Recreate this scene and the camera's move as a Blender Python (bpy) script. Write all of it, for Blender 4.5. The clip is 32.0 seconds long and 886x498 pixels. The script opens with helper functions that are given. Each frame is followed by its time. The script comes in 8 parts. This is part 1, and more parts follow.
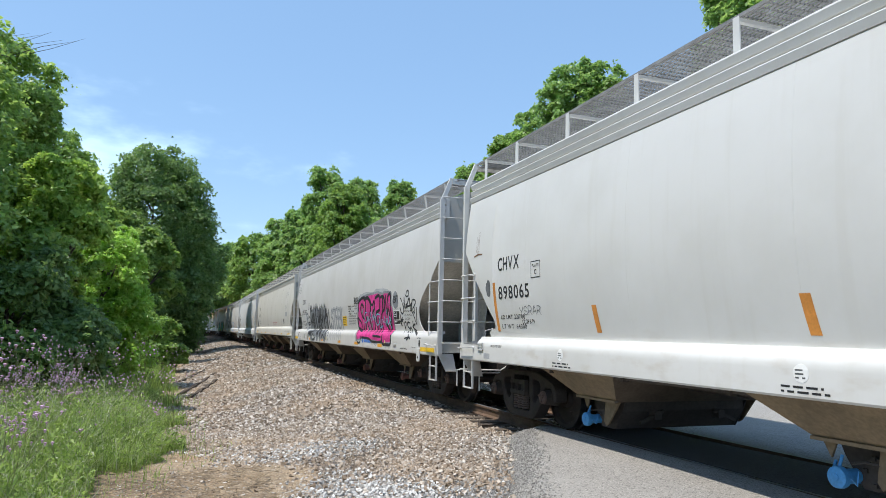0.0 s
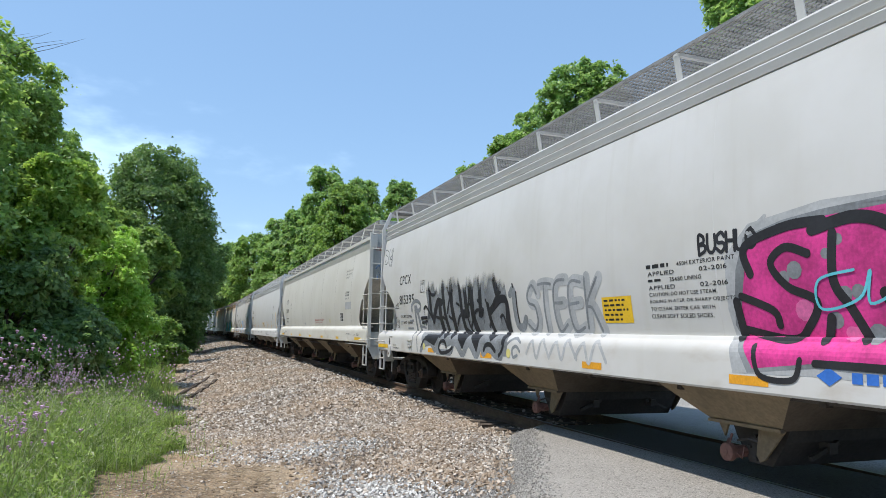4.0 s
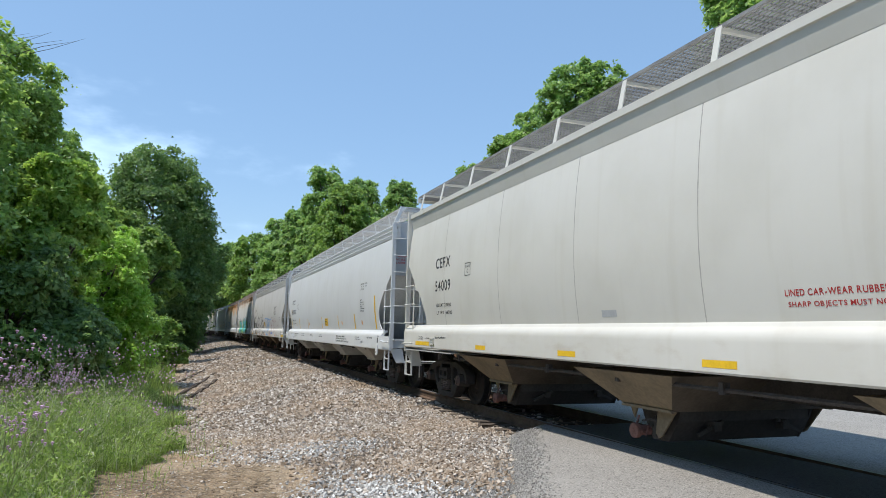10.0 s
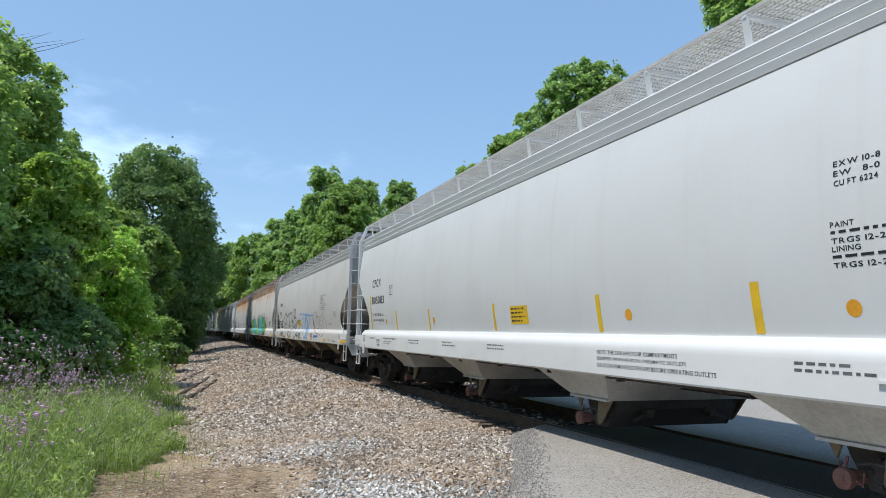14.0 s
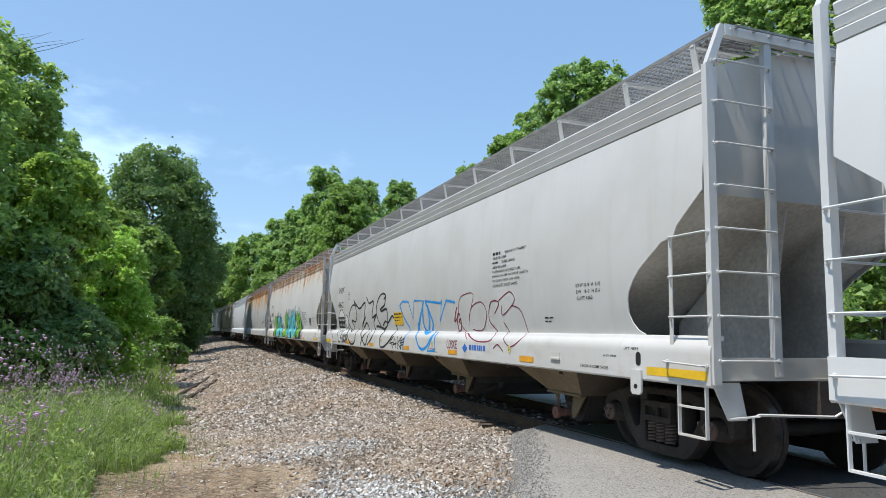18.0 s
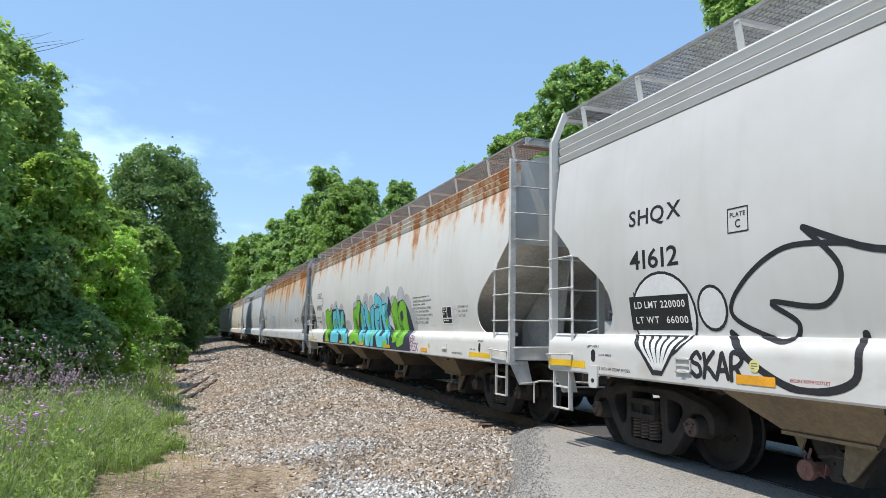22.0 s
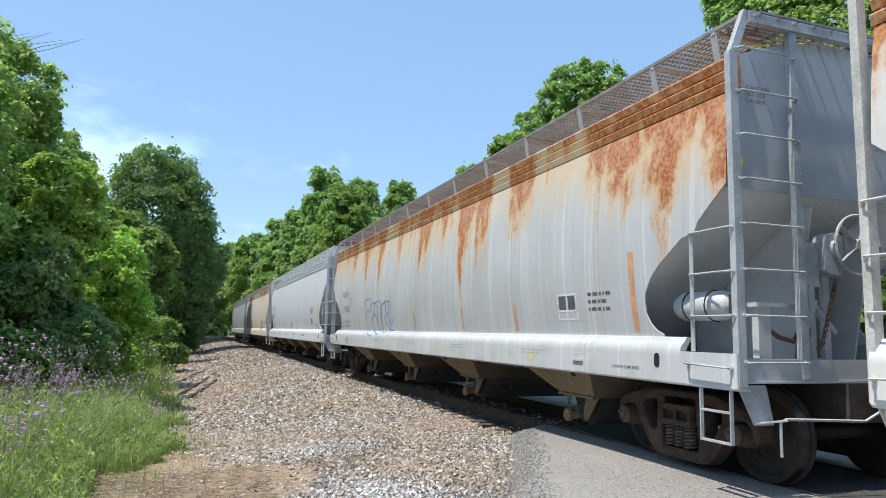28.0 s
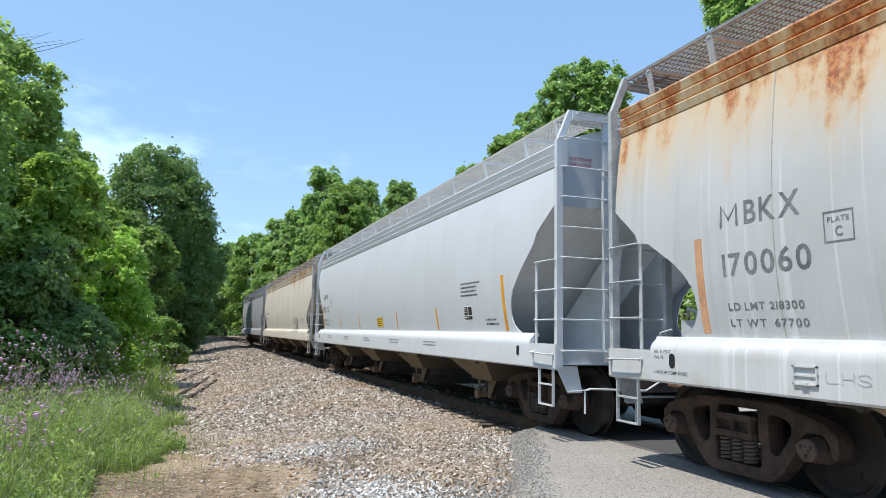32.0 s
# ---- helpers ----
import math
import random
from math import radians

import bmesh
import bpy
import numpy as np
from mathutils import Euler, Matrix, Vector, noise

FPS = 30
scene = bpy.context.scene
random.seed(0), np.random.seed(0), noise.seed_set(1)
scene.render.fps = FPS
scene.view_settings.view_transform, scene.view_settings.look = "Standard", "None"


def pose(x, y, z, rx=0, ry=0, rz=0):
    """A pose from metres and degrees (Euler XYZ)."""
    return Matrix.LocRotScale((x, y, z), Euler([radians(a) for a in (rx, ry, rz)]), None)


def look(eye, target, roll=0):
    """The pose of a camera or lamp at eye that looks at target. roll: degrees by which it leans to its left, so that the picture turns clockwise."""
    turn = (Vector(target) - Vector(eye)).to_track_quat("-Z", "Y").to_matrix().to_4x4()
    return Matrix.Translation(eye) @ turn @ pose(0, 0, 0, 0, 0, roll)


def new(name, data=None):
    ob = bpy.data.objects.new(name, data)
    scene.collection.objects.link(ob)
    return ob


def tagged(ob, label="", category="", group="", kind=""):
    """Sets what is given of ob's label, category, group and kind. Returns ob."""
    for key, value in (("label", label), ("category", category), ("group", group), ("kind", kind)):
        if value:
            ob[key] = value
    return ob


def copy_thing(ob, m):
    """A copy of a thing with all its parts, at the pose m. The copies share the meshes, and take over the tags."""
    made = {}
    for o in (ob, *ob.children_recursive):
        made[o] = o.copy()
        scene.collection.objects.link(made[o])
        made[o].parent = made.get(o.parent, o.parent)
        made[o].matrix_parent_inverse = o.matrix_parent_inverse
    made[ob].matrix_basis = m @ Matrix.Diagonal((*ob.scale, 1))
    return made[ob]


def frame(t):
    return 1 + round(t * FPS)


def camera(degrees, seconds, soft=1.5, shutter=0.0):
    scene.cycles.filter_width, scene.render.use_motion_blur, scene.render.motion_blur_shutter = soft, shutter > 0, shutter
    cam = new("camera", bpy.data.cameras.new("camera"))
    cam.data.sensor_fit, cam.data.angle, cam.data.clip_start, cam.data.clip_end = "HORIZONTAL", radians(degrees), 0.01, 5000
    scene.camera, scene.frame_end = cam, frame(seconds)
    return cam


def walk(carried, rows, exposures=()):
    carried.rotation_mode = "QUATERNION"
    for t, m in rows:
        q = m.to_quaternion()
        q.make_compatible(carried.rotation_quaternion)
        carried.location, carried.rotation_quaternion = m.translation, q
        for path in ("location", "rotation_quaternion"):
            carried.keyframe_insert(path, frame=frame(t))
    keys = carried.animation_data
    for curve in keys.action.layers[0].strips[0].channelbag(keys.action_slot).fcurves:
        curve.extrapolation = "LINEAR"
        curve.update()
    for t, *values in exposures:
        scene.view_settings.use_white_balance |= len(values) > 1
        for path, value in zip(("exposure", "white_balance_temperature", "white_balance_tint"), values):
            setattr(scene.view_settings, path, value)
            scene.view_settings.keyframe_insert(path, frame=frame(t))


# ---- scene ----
cam = camera(66.15, 32.0, soft=0.55, shutter=0.0)
EYE = Vector((-6.123, 0.0, 1.379))
YAW, PITCH, ROLL = -20.04, 7.0, 1.18
STAND = pose(*EYE, 90 + PITCH, 0, YAW) @ pose(0, 0, 0, 0, 0, ROLL)
walk(cam, [(0, STAND), (32, STAND)], [(0, 0.37), (3, 0.32), (6, 0.30), (9, 0.22), (13, 0.20), (17, 0.25), (19, 0.34), (23, 0.40), (25, 0.40), (28, 0.43), (32, 0.44)])

# ---------------------------------------------------------------- light
SUN_TO = Vector((-0.40, -0.07, 0.91)).normalized()
world = bpy.data.worlds.new("sky")
scene.world = world
world.use_nodes = True
wn, wl = world.node_tree.nodes, world.node_tree.links
wn.clear()
sky = wn.new("ShaderNodeTexSky")
sky.sky_type = "NISHITA"
sky.sun_disc = False
sky.sun_elevation = math.asin(SUN_TO.z)
sky.sun_rotation = math.atan2(SUN_TO.x, SUN_TO.y)
sky.altitude = 200
sky.air_density, sky.dust_density, sky.ozone_density = 1.15, 0.3, 2.4
wtc = wn.new("ShaderNodeTexCoord")
wmap = wn.new("ShaderNodeMapping")
wmap.inputs["Scale"].default_value = (1.6, 1.6, 4.0)
wmap.inputs["Location"].default_value = (0.7, 0.35, 0.2)
wl.new(wtc.outputs["Generated"], wmap.inputs["Vector"])
wno = wn.new("ShaderNodeTexNoise")
wno.inputs["Scale"].default_value, wno.inputs["Detail"].default_value = 2.3, 6
wno.inputs["Roughness"].default_value = 0.55
wl.new(wmap.outputs[0], wno.inputs["Vector"])
wr = wn.new("ShaderNodeMapRange")
wr.interpolation_type = "SMOOTHSTEP"
wr.inputs["From Min"].default_value, wr.inputs["From Max"].default_value = 0.60, 0.90
wr.inputs["To Min"].default_value, wr.inputs["To Max"].default_value = 0.05, 0.6
wsep = wn.new("ShaderNodeSeparateXYZ")
wl.new(wtc.outputs["Generated"], wsep.inputs[0])
wlow = wn.new("ShaderNodeMapRange")
wlow.interpolation_type = "SMOOTHSTEP"
wlow.inputs["From Min"].default_value, wlow.inputs["From Max"].default_value = 0.05, 0.36
wlow.inputs["To Min"].default_value, wlow.inputs["To Max"].default_value = 0.20, 0.0
wl.new(wsep.outputs["Z"], wlow.inputs["Value"])
wadd = wn.new("ShaderNodeMath")
wl.new(wno.outputs["Fac"], wadd.inputs[0])
wl.new(wlow.outputs[0], wadd.inputs[1])
wl.new(wadd.outputs[0], wr.inputs["Value"])
wmix = wn.new("ShaderNodeMix")
wmix.data_type = "RGBA"
wl.new(wr.outputs[0], wmix.inputs["Factor"])
whaze = wn.new("ShaderNodeMix")
whaze.data_type = "RGBA"
whaze.inputs["Factor"].default_value = 0.5
whaze.inputs["B"].default_value = (1.24, 2.5, 4.4, 1)
wl.new(sky.outputs[0], whaze.inputs["A"])
wl.new(whaze.outputs["Result"], wmix.inputs["A"])
wmix.inputs["B"].default_value = (7.0, 9.2, 11.8, 1)
wb = wn.new("ShaderNodeBackground")
wb.inputs["Strength"].default_value = 0.15
wl.new(wmix.outputs["Result"], wb.inputs["Color"])
wo = wn.new("ShaderNodeOutputWorld")
wl.new(wb.outputs[0], wo.inputs["Surface"])
sun_data = bpy.data.lights.new("sun", "SUN")
sun_data.energy, sun_data.angle, sun_data.color = 3.95, radians(0.6), (1.0, 0.945, 0.855)
sun_lamp = new("sun", sun_data)
sun_lamp.matrix_world = look(SUN_TO * 100, (0, 0, 0))


# ---------------------------------------------------------------- mesh tools
class Build:
    """Collects vertices and faces of one mesh."""

    def __init__(self):
        self.v, self.f = [], []

    def add(self, pts, faces):
        n = len(self.v)
        self.v += [tuple(p) for p in pts]
        self.f += [tuple(i + n for i in q) for q in faces]
        return self

    def box(self, lo, hi):
        (a, b, c), (d, e, g) = lo, hi
        return self.add([(a, b, c), (d, b, c), (d, e, c), (a, e, c), (a, b, g), (d, b, g), (d, e, g), (a, e, g)],
                        [(3, 2, 1, 0), (4, 5, 6, 7), (0, 1, 5, 4), (1, 2, 6, 5), (2, 3, 7, 6), (3, 0, 4, 7)])

    def bar(self, p, q, w, h, up=(0, 0, 1)):
        """A beam from p to q, w across and h along up."""
        p, q = Vector(p), Vector(q)
        d = (q - p).normalized()
        s = d.cross(Vector(up))
        s = s.normalized() if s.length > 1e-4 else d.orthogonal().normalized()
        u = s.cross(d)
        c = [s * (i * w / 2) + u * (j * h / 2) for i, j in ((-1, -1), (1, -1), (1, 1), (-1, 1))]
        return self.add([p + k for k in c] + [q + k for k in c],
                        [(0, 1, 2, 3), (7, 6, 5, 4), (0, 4, 5, 1), (1, 5, 6, 2), (2, 6, 7, 3), (3, 7, 4, 0)])

    def tube(self, pts, r, n=6):
        """A round bar through points."""
        pts = [Vector(p) for p in pts]
        rings = []
        for i, p in enumerate(pts):
            d = (pts[min(i + 1, len(pts) - 1)] - pts[max(i - 1, 0)]).normalized()
            s = d.cross(Vector((0.13, 0.31, 0.94))).normalized()
            u = d.cross(s)
            rr = r[i] if isinstance(r, (list, tuple)) else r
            rings.append([p + (s * math.cos(k * math.tau / n) + u * math.sin(k * math.tau / n)) * rr for k in range(n)])
        faces = [(i * n + k, i * n + (k + 1) % n, (i + 1) * n + (k + 1) % n, (i + 1) * n + k)
                 for i in range(len(pts) - 1) for k in range(n)]
        faces += [tuple(range(n))[::-1], tuple(range((len(pts) - 1) * n, len(pts) * n))]
        return self.add([p for g in rings for p in g], faces)

    def prism(self, outline, axis, lo, hi):
        """An outline of (a, b) pushed along axis; a, b are the two other axes in order."""
        def at(a, b, c):
            return {"x": (c, a, b), "y": (a, c, b), "z": (a, b, c)}[axis]
        n = len(outline)
        return self.add([at(a, b, lo) for a, b in outline] + [at(a, b, hi) for a, b in outline],
                        [tuple(range(n)), tuple(range(2 * n - 1, n - 1, -1))]
                        + [(i, i + n, (i + 1) % n + n, (i + 1) % n) for i in range(n)])

    def ring(self, profile, centre, axis="x", n=28):
        """A turned body: profile of (along, radius)."""
        cx, cy, cz = centre
        pts = []
        for a, r in profile:
            for k in range(n):
                c, s = math.cos(k * math.tau / n) * r, math.sin(k * math.tau / n) * r
                pts.append({"x": (cx + a, cy + c, cz + s), "y": (cx + c, cy + a, cz + s), "z": (cx + c, cy + s, cz + a)}[axis])
        m = len(profile)
        faces = [(i * n + k, (i + 1) * n + k, (i + 1) * n + (k + 1) % n, i * n + (k + 1) % n) for i in range(m - 1) for k in range(n)]
        faces += [tuple(range(n)), tuple(range((m - 1) * n, m * n))[::-1]]
        return self.add(pts, faces)

    def sheet(self, rows):
        """A sheet through rows of points, all of one length."""
        m, n = len(rows), len(rows[0])
        return self.add([p for r in rows for p in r],
                        [(i * n + k, i * n + k + 1, (i + 1) * n + k + 1, (i + 1) * n + k) for i in range(m - 1) for k in range(n - 1)])

    def mesh(self, name, material, smooth=False):
        me = bpy.data.meshes.new(name)
        me.from_pydata(self.v, [], self.f)
        bm = bmesh.new()
        bm.from_mesh(me)
        bmesh.ops.recalc_face_normals(bm, faces=bm.faces)
        bm.to_mesh(me)
        bm.free()
        me.materials.append(material)
        if smooth:
            me.shade_smooth()
            me.set_sharp_from_angle(angle=radians(38))
        return me


def part(name, b, material, parent=None, label="", smooth=False, m=None):
    """One mesh object under a thing or a part; b is a Build or a mesh."""
    me = b.mesh(name, material, smooth) if isinstance(b, Build) else b
    ob = new(name, me)
    if parent is not None:
        ob.parent = parent
    if m is not None:
        ob.matrix_basis = m
    if label:
        ob["label"] = label
    return ob


def fast_mesh(name, verts, faces, material, smooth=False):
    """A mesh from arrays; all faces have the same number of corners."""
    verts, faces = np.asarray(verts, np.float32), np.asarray(faces, np.int32)
    me = bpy.data.meshes.new(name)
    k = faces.shape[1]
    me.vertices.add(len(verts))
    me.vertices.foreach_set("co", verts.ravel())
    me.loops.add(faces.size)
    me.loops.foreach_set("vertex_index", faces.ravel())
    me.polygons.add(len(faces))
    me.polygons.foreach_set("loop_start", np.arange(0, faces.size, k, dtype=np.int32))
    me.update(calc_edges=True)
    if smooth:
        me.shade_smooth()
    else:
        me.shade_flat()
    me.materials.append(material)
    return me


# ---------------------------------------------------------------- letter shapes of the built-in font
CHARS = {}
for ch in "ABCDEFGHIJKLMNOPQRSTUVWXYZ0123456789-.,:":
    cu = bpy.data.curves.new("writing", "FONT")
    cu.body, cu.size, cu.resolution_u, cu.offset = ch, 1.0, 3, 0.014
    ob = new("writing", cu)
    me = bpy.data.meshes.new_from_object(ob.evaluated_get(bpy.context.evaluated_depsgraph_get()))
    pts = [tuple(x.co[:2]) for x in me.vertices]
    left = min(a for a, _ in pts)
    CHARS[ch] = ([(a - left, c) for a, c in pts], [tuple(q.vertices) for q in me.polygons])
    bpy.data.objects.remove(ob)
    bpy.data.curves.remove(cu)
    bpy.data.meshes.remove(me)


# ---------------------------------------------------------------- materials
def shader(name):
    m = bpy.data.materials.new(name)
    m.use_nodes = True
    n, l = m.node_tree.nodes, m.node_tree.links
    return m, n, l, n["Principled BSDF"]


def noise_of(n, l, scale, detail=4, stretch=(1, 1, 1), rough=0.55, offset=(0, 0, 0), coord="Object"):
    tc, mp, no = n.new("ShaderNodeTexCoord"), n.new("ShaderNodeMapping"), n.new("ShaderNodeTexNoise")
    mp.inputs["Scale"].default_value = stretch
    mp.inputs["Location"].default_value = offset
    no.inputs["Scale"].default_value, no.inputs["Detail"].default_value, no.inputs["Roughness"].default_value = scale, detail, rough
    l.new(tc.outputs[coord], mp.inputs["Vector"])
    l.new(mp.outputs[0], no.inputs["Vector"])
    return no.outputs["Fac"]


def ramp(n, l, fac, lo, hi, a=0.0, b=1.0):
    r = n.new("ShaderNodeMapRange")
    r.interpolation_type = "SMOOTHSTEP"
    for k, v in (("From Min", lo), ("From Max", hi), ("To Min", a), ("To Max", b)):
        r.inputs[k].default_value = v
    l.new(fac, r.inputs["Value"])
    return r.outputs[0]


def math_of(n, l, op, a, b):
    m = n.new("ShaderNodeMath")
    m.operation = op
    for i, v in enumerate((a, b)):
        if isinstance(v, (int, float)):
            m.inputs[i].default_value = v
        else:
            l.new(v, m.inputs[i])
    return m.outputs[0]


def mix_of(n, l, fac, a, b):
    m = n.new("ShaderNodeMix")
    m.data_type = "RGBA"
    for k, v in (("Factor", fac), ("A", a), ("B", b)):
        if isinstance(v, (int, float)):
            m.inputs[k].default_value = v
        elif isinstance(v, tuple):
            m.inputs[k].default_value = (*v, 1)
        else:
            l.new(v, m.inputs[k])
    return m.outputs["Result"]


def bump_of(n, l, bsdf, fac, strength, distance):
    b = n.new("ShaderNodeBump")
    b.inputs["Strength"].default_value, b.inputs["Distance"].default_value = strength, distance
    l.new(fac, b.inputs["Height"])
    l.new(b.outputs[0], bsdf.inputs["Normal"])


def plain(name, colour, rough=0.6, metal=0.0, vary=0.25, scale=6.0, grain=60.0, bump=0.15):
    """Paint, steel, stone and the like: one colour with broad stains and fine grain."""
    m, n, l, p = shader(name)
    big = noise_of(n, l, scale, 5)
    fine = noise_of(n, l, grain, 3)
    f = math_of(n, l, "ADD", math_of(n, l, "MULTIPLY", big, 0.65), math_of(n, l, "MULTIPLY", fine, 0.35))
    f = ramp(n, l, f, 0.3, 0.7)
    dark = tuple(c * (1 - vary) for c in colour)
    light = tuple(min(1, c * (1 + vary * 0.7)) for c in colour)
    l.new(mix_of(n, l, f, dark, light), p.inputs["Base Color"])
    p.inputs["Roughness"].default_value, p.inputs["Metallic"].default_value = rough, metal
    if bump:
        bump_of(n, l, p, fine, bump, 0.01)
    return m


TONES = {}


def car_paint(name, colour, rust=0.0, dirt=0.2, seed=0.0, rust_from=4.1, streaks=0.0, yellow=0.0, bottom=0.3):
    """Weathered car paint: rust that runs down from the roof in patches, rain streaks and grime."""
    m, n, l, p = shader(name)
    TONES[name] = colour
    tc, sep = n.new("ShaderNodeTexCoord"), n.new("ShaderNodeSeparateXYZ")
    l.new(tc.outputs["Object"], sep.inputs[0])
    z = sep.outputs["Z"]
    off = (seed * 3.1, seed * 7.7, seed * 1.3)
    cloudy = noise_of(n, l, 0.9, 5, offset=off)
    run = noise_of(n, l, 1.0, 5, stretch=(0.2, 5.0, 0.35), offset=off)
    fine = noise_of(n, l, 22, 4, offset=off)
    col = mix_of(n, l, ramp(n, l, cloudy, 0.35, 0.7, 0, dirt), colour, tuple(c * k for c, k in zip(colour, (0.72, 0.70, 0.64))))
    col = mix_of(n, l, ramp(n, l, run, 0.52, 0.72, 0, 0.12 + 0.3 * dirt), col, tuple(c * k for c, k in zip(colour, (0.80, 0.77, 0.70))))
    if streaks:
        thin = noise_of(n, l, 1.0, 3, stretch=(0.1, 13.0, 0.22), offset=off)
        col = mix_of(n, l, ramp(n, l, thin, 0.57, 0.68, 0, streaks), col, tuple(min(1, c * 1.4) for c in colour))
        thin2 = noise_of(n, l, 1.0, 3, stretch=(0.1, 8.0, 0.3), offset=(off[1], off[2], off[0]))
        col = mix_of(n, l, ramp(n, l, thin2, 0.54, 0.74, 0, streaks), col, tuple(c * 0.72 for c in colour))
    h = math_of(n, l, "MULTIPLY", fine, 0.012)
    if rust:
        wide = math_of(n, l, "SUBTRACT", noise_of(n, l, 1.0, 2, stretch=(0.02, 1.5, 0.03), offset=off), 0.5)
        blot = noise_of(n, l, 4.5, 6, stretch=(1, 1.3, 0.8), offset=off, rough=0.65)
        reach = math_of(n, l, "ADD", z, math_of(n, l, "MULTIPLY", wide, 4.6))
        ragged = math_of(n, l, "ADD", math_of(n, l, "MULTIPLY", math_of(n, l, "SUBTRACT", run, 0.5), 1.2), math_of(n, l, "MULTIPLY", math_of(n, l, "SUBTRACT", blot, 0.5), 2.0))
        edge = math_of(n, l, "ADD", reach, ragged)
        if yellow:
            y = ramp(n, l, math_of(n, l, "ADD", math_of(n, l, "MULTIPLY", reach, 0.35), math_of(n, l, "MULTIPLY", z, 0.65)), rust_from - 0.75, rust_from + 0.3)
            col = mix_of(n, l, math_of(n, l, "MULTIPLY", y, yellow), col, (0.66, 0.49, 0.27))
        fringe = ramp(n, l, edge, rust_from - 0.25, rust_from + 0.35, 0, 0.6 * rust)
        col = mix_of(n, l, fringe, col, (0.62, 0.36, 0.15))
        core = math_of(n, l, "MULTIPLY", ramp(n, l, edge, rust_from + 0.05, rust_from + 0.6), ramp(n, l, blot, 0.34, 0.54, 0.25, 0.95))
        tone = mix_of(n, l, ramp(n, l, fine, 0.35, 0.65), (0.30, 0.085, 0.03), (0.58, 0.25, 0.085))
        col = mix_of(n, l, core, col, tone)
        h = math_of(n, l, "ADD", h, math_of(n, l, "MULTIPLY", blot, 0.16))
    low = ramp(n, l, z, 1.0, 1.75, 1, 0)
    spots = noise_of(n, l, 3.5, 6, stretch=(1, 0.6, 1.6), offset=off)
    col = mix_of(n, l, math_of(n, l, "MULTIPLY", ramp(n, l, spots, 0.5, 0.75, 0, bottom), low), col, (0.36, 0.28, 0.19))
    l.new(col, p.inputs["Base Color"])
    p.inputs["Roughness"].default_value = 0.42
    dents = noise_of(n, l, 0.7, 2, stretch=(1, 1, 0.5), offset=off)
    pillow = noise_of(n, l, 1.0, 2, stretch=(0.3, 2.2, 0.12), offset=off)
    h = math_of(n, l, "ADD", h, math_of(n, l, "ADD", dents, math_of(n, l, "MULTIPLY", pillow, 0.28)))
    bump_of(n, l, p, h, 0.35, 0.08)
    return m


def leaf_material(name, dark, light, through_tone, scale=0.35):
    m, n, l, p = shader(name)
    geo = n.new("ShaderNodeNewGeometry")
    big = noise_of(n, l, scale, 3)
    f = math_of(n, l, "ADD", math_of(n, l, "MULTIPLY", geo.outputs["Random Per Island"], 0.55), math_of(n, l, "MULTIPLY", big, 0.5))
    col = mix_of(n, l, ramp(n, l, f, 0.2, 0.85), dark, light)
    l.new(col, p.inputs["Base Color"])
    p.inputs["Roughness"].default_value = 0.42
    tr, add = n.new("ShaderNodeBsdfTranslucent"), n.new("ShaderNodeMixShader")
    l.new(mix_of(n, l, 0.5, col, through_tone), tr.inputs["Color"])
    add.inputs[0].default_value = 0.5
    l.new(p.outputs[0], add.inputs[1])
    l.new(tr.outputs[0], add.inputs[2])
    l.new(add.outputs[0], n["Material Output"].inputs["Surface"])
    return m


M_STEEL = plain("dark_steel", (0.055, 0.045, 0.04), 0.75, 0.0, 0.45, 5, 40, 0.3)
M_TRUCKRUST = plain("rusty_truck_steel", (0.064, 0.040, 0.029), 0.8, 0.0, 0.7, 4, 45, 0.4)
M_TRUCK = plain("grimy_truck_steel", (0.036, 0.029, 0.025), 0.8, 0.0, 0.5, 4, 45, 0.4)
M_WHEEL = plain("worn_wheel_steel", (0.030, 0.022, 0.018), 0.7, 0.0, 0.4, 5, 30, 0.2)
M_BEARING = plain("rusty_bearing_cap", (0.115, 0.075, 0.06), 0.7, 0.0, 0.4, 8, 50, 0.3)
M_TREAD = plain("polished_steel", (0.30, 0.315, 0.34), 0.45, 0.6, 0.2, 8, 40, 0.05)
M_RIM = plain("worn_bright_wheel_tread", (0.13, 0.125, 0.12), 0.32, 0.85, 0.35, 8, 40, 0.05)
M_SPRING = plain("grimy_spring_steel", (0.10, 0.075, 0.062), 0.8, 0, 0.4, 6, 50, 0.3)
M_LIGHTGRATE = plain("pale_grating", (0.48, 0.47, 0.45), 0.6, 0, 0.2)
M_RUST = plain("rusty_steel", (0.17, 0.085, 0.05), 0.85, 0.0, 0.5, 6, 50, 0.4)
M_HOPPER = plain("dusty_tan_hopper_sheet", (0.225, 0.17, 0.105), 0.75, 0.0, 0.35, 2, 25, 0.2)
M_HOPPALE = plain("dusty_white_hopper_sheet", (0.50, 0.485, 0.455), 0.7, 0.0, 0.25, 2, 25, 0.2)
M_HOPEND = plain("shaded_brown_hopper_sheet", (0.115, 0.09, 0.066), 0.8, 0.0, 0.35, 2, 25, 0.2)
M_DARKHOP = plain("black_hopper_sheet", (0.05, 0.043, 0.038), 0.8, 0.0, 0.4, 2, 25, 0.2)
M_CAP_RED = plain("red_outlet_cap", (0.20, 0.095, 0.075), 0.7, 0.0, 0.4, 9, 50)
M_CAP_BLUE = plain("blue_outlet_cap", (0.07, 0.30, 0.62), 0.55, 0.0, 0.25, 9, 50)
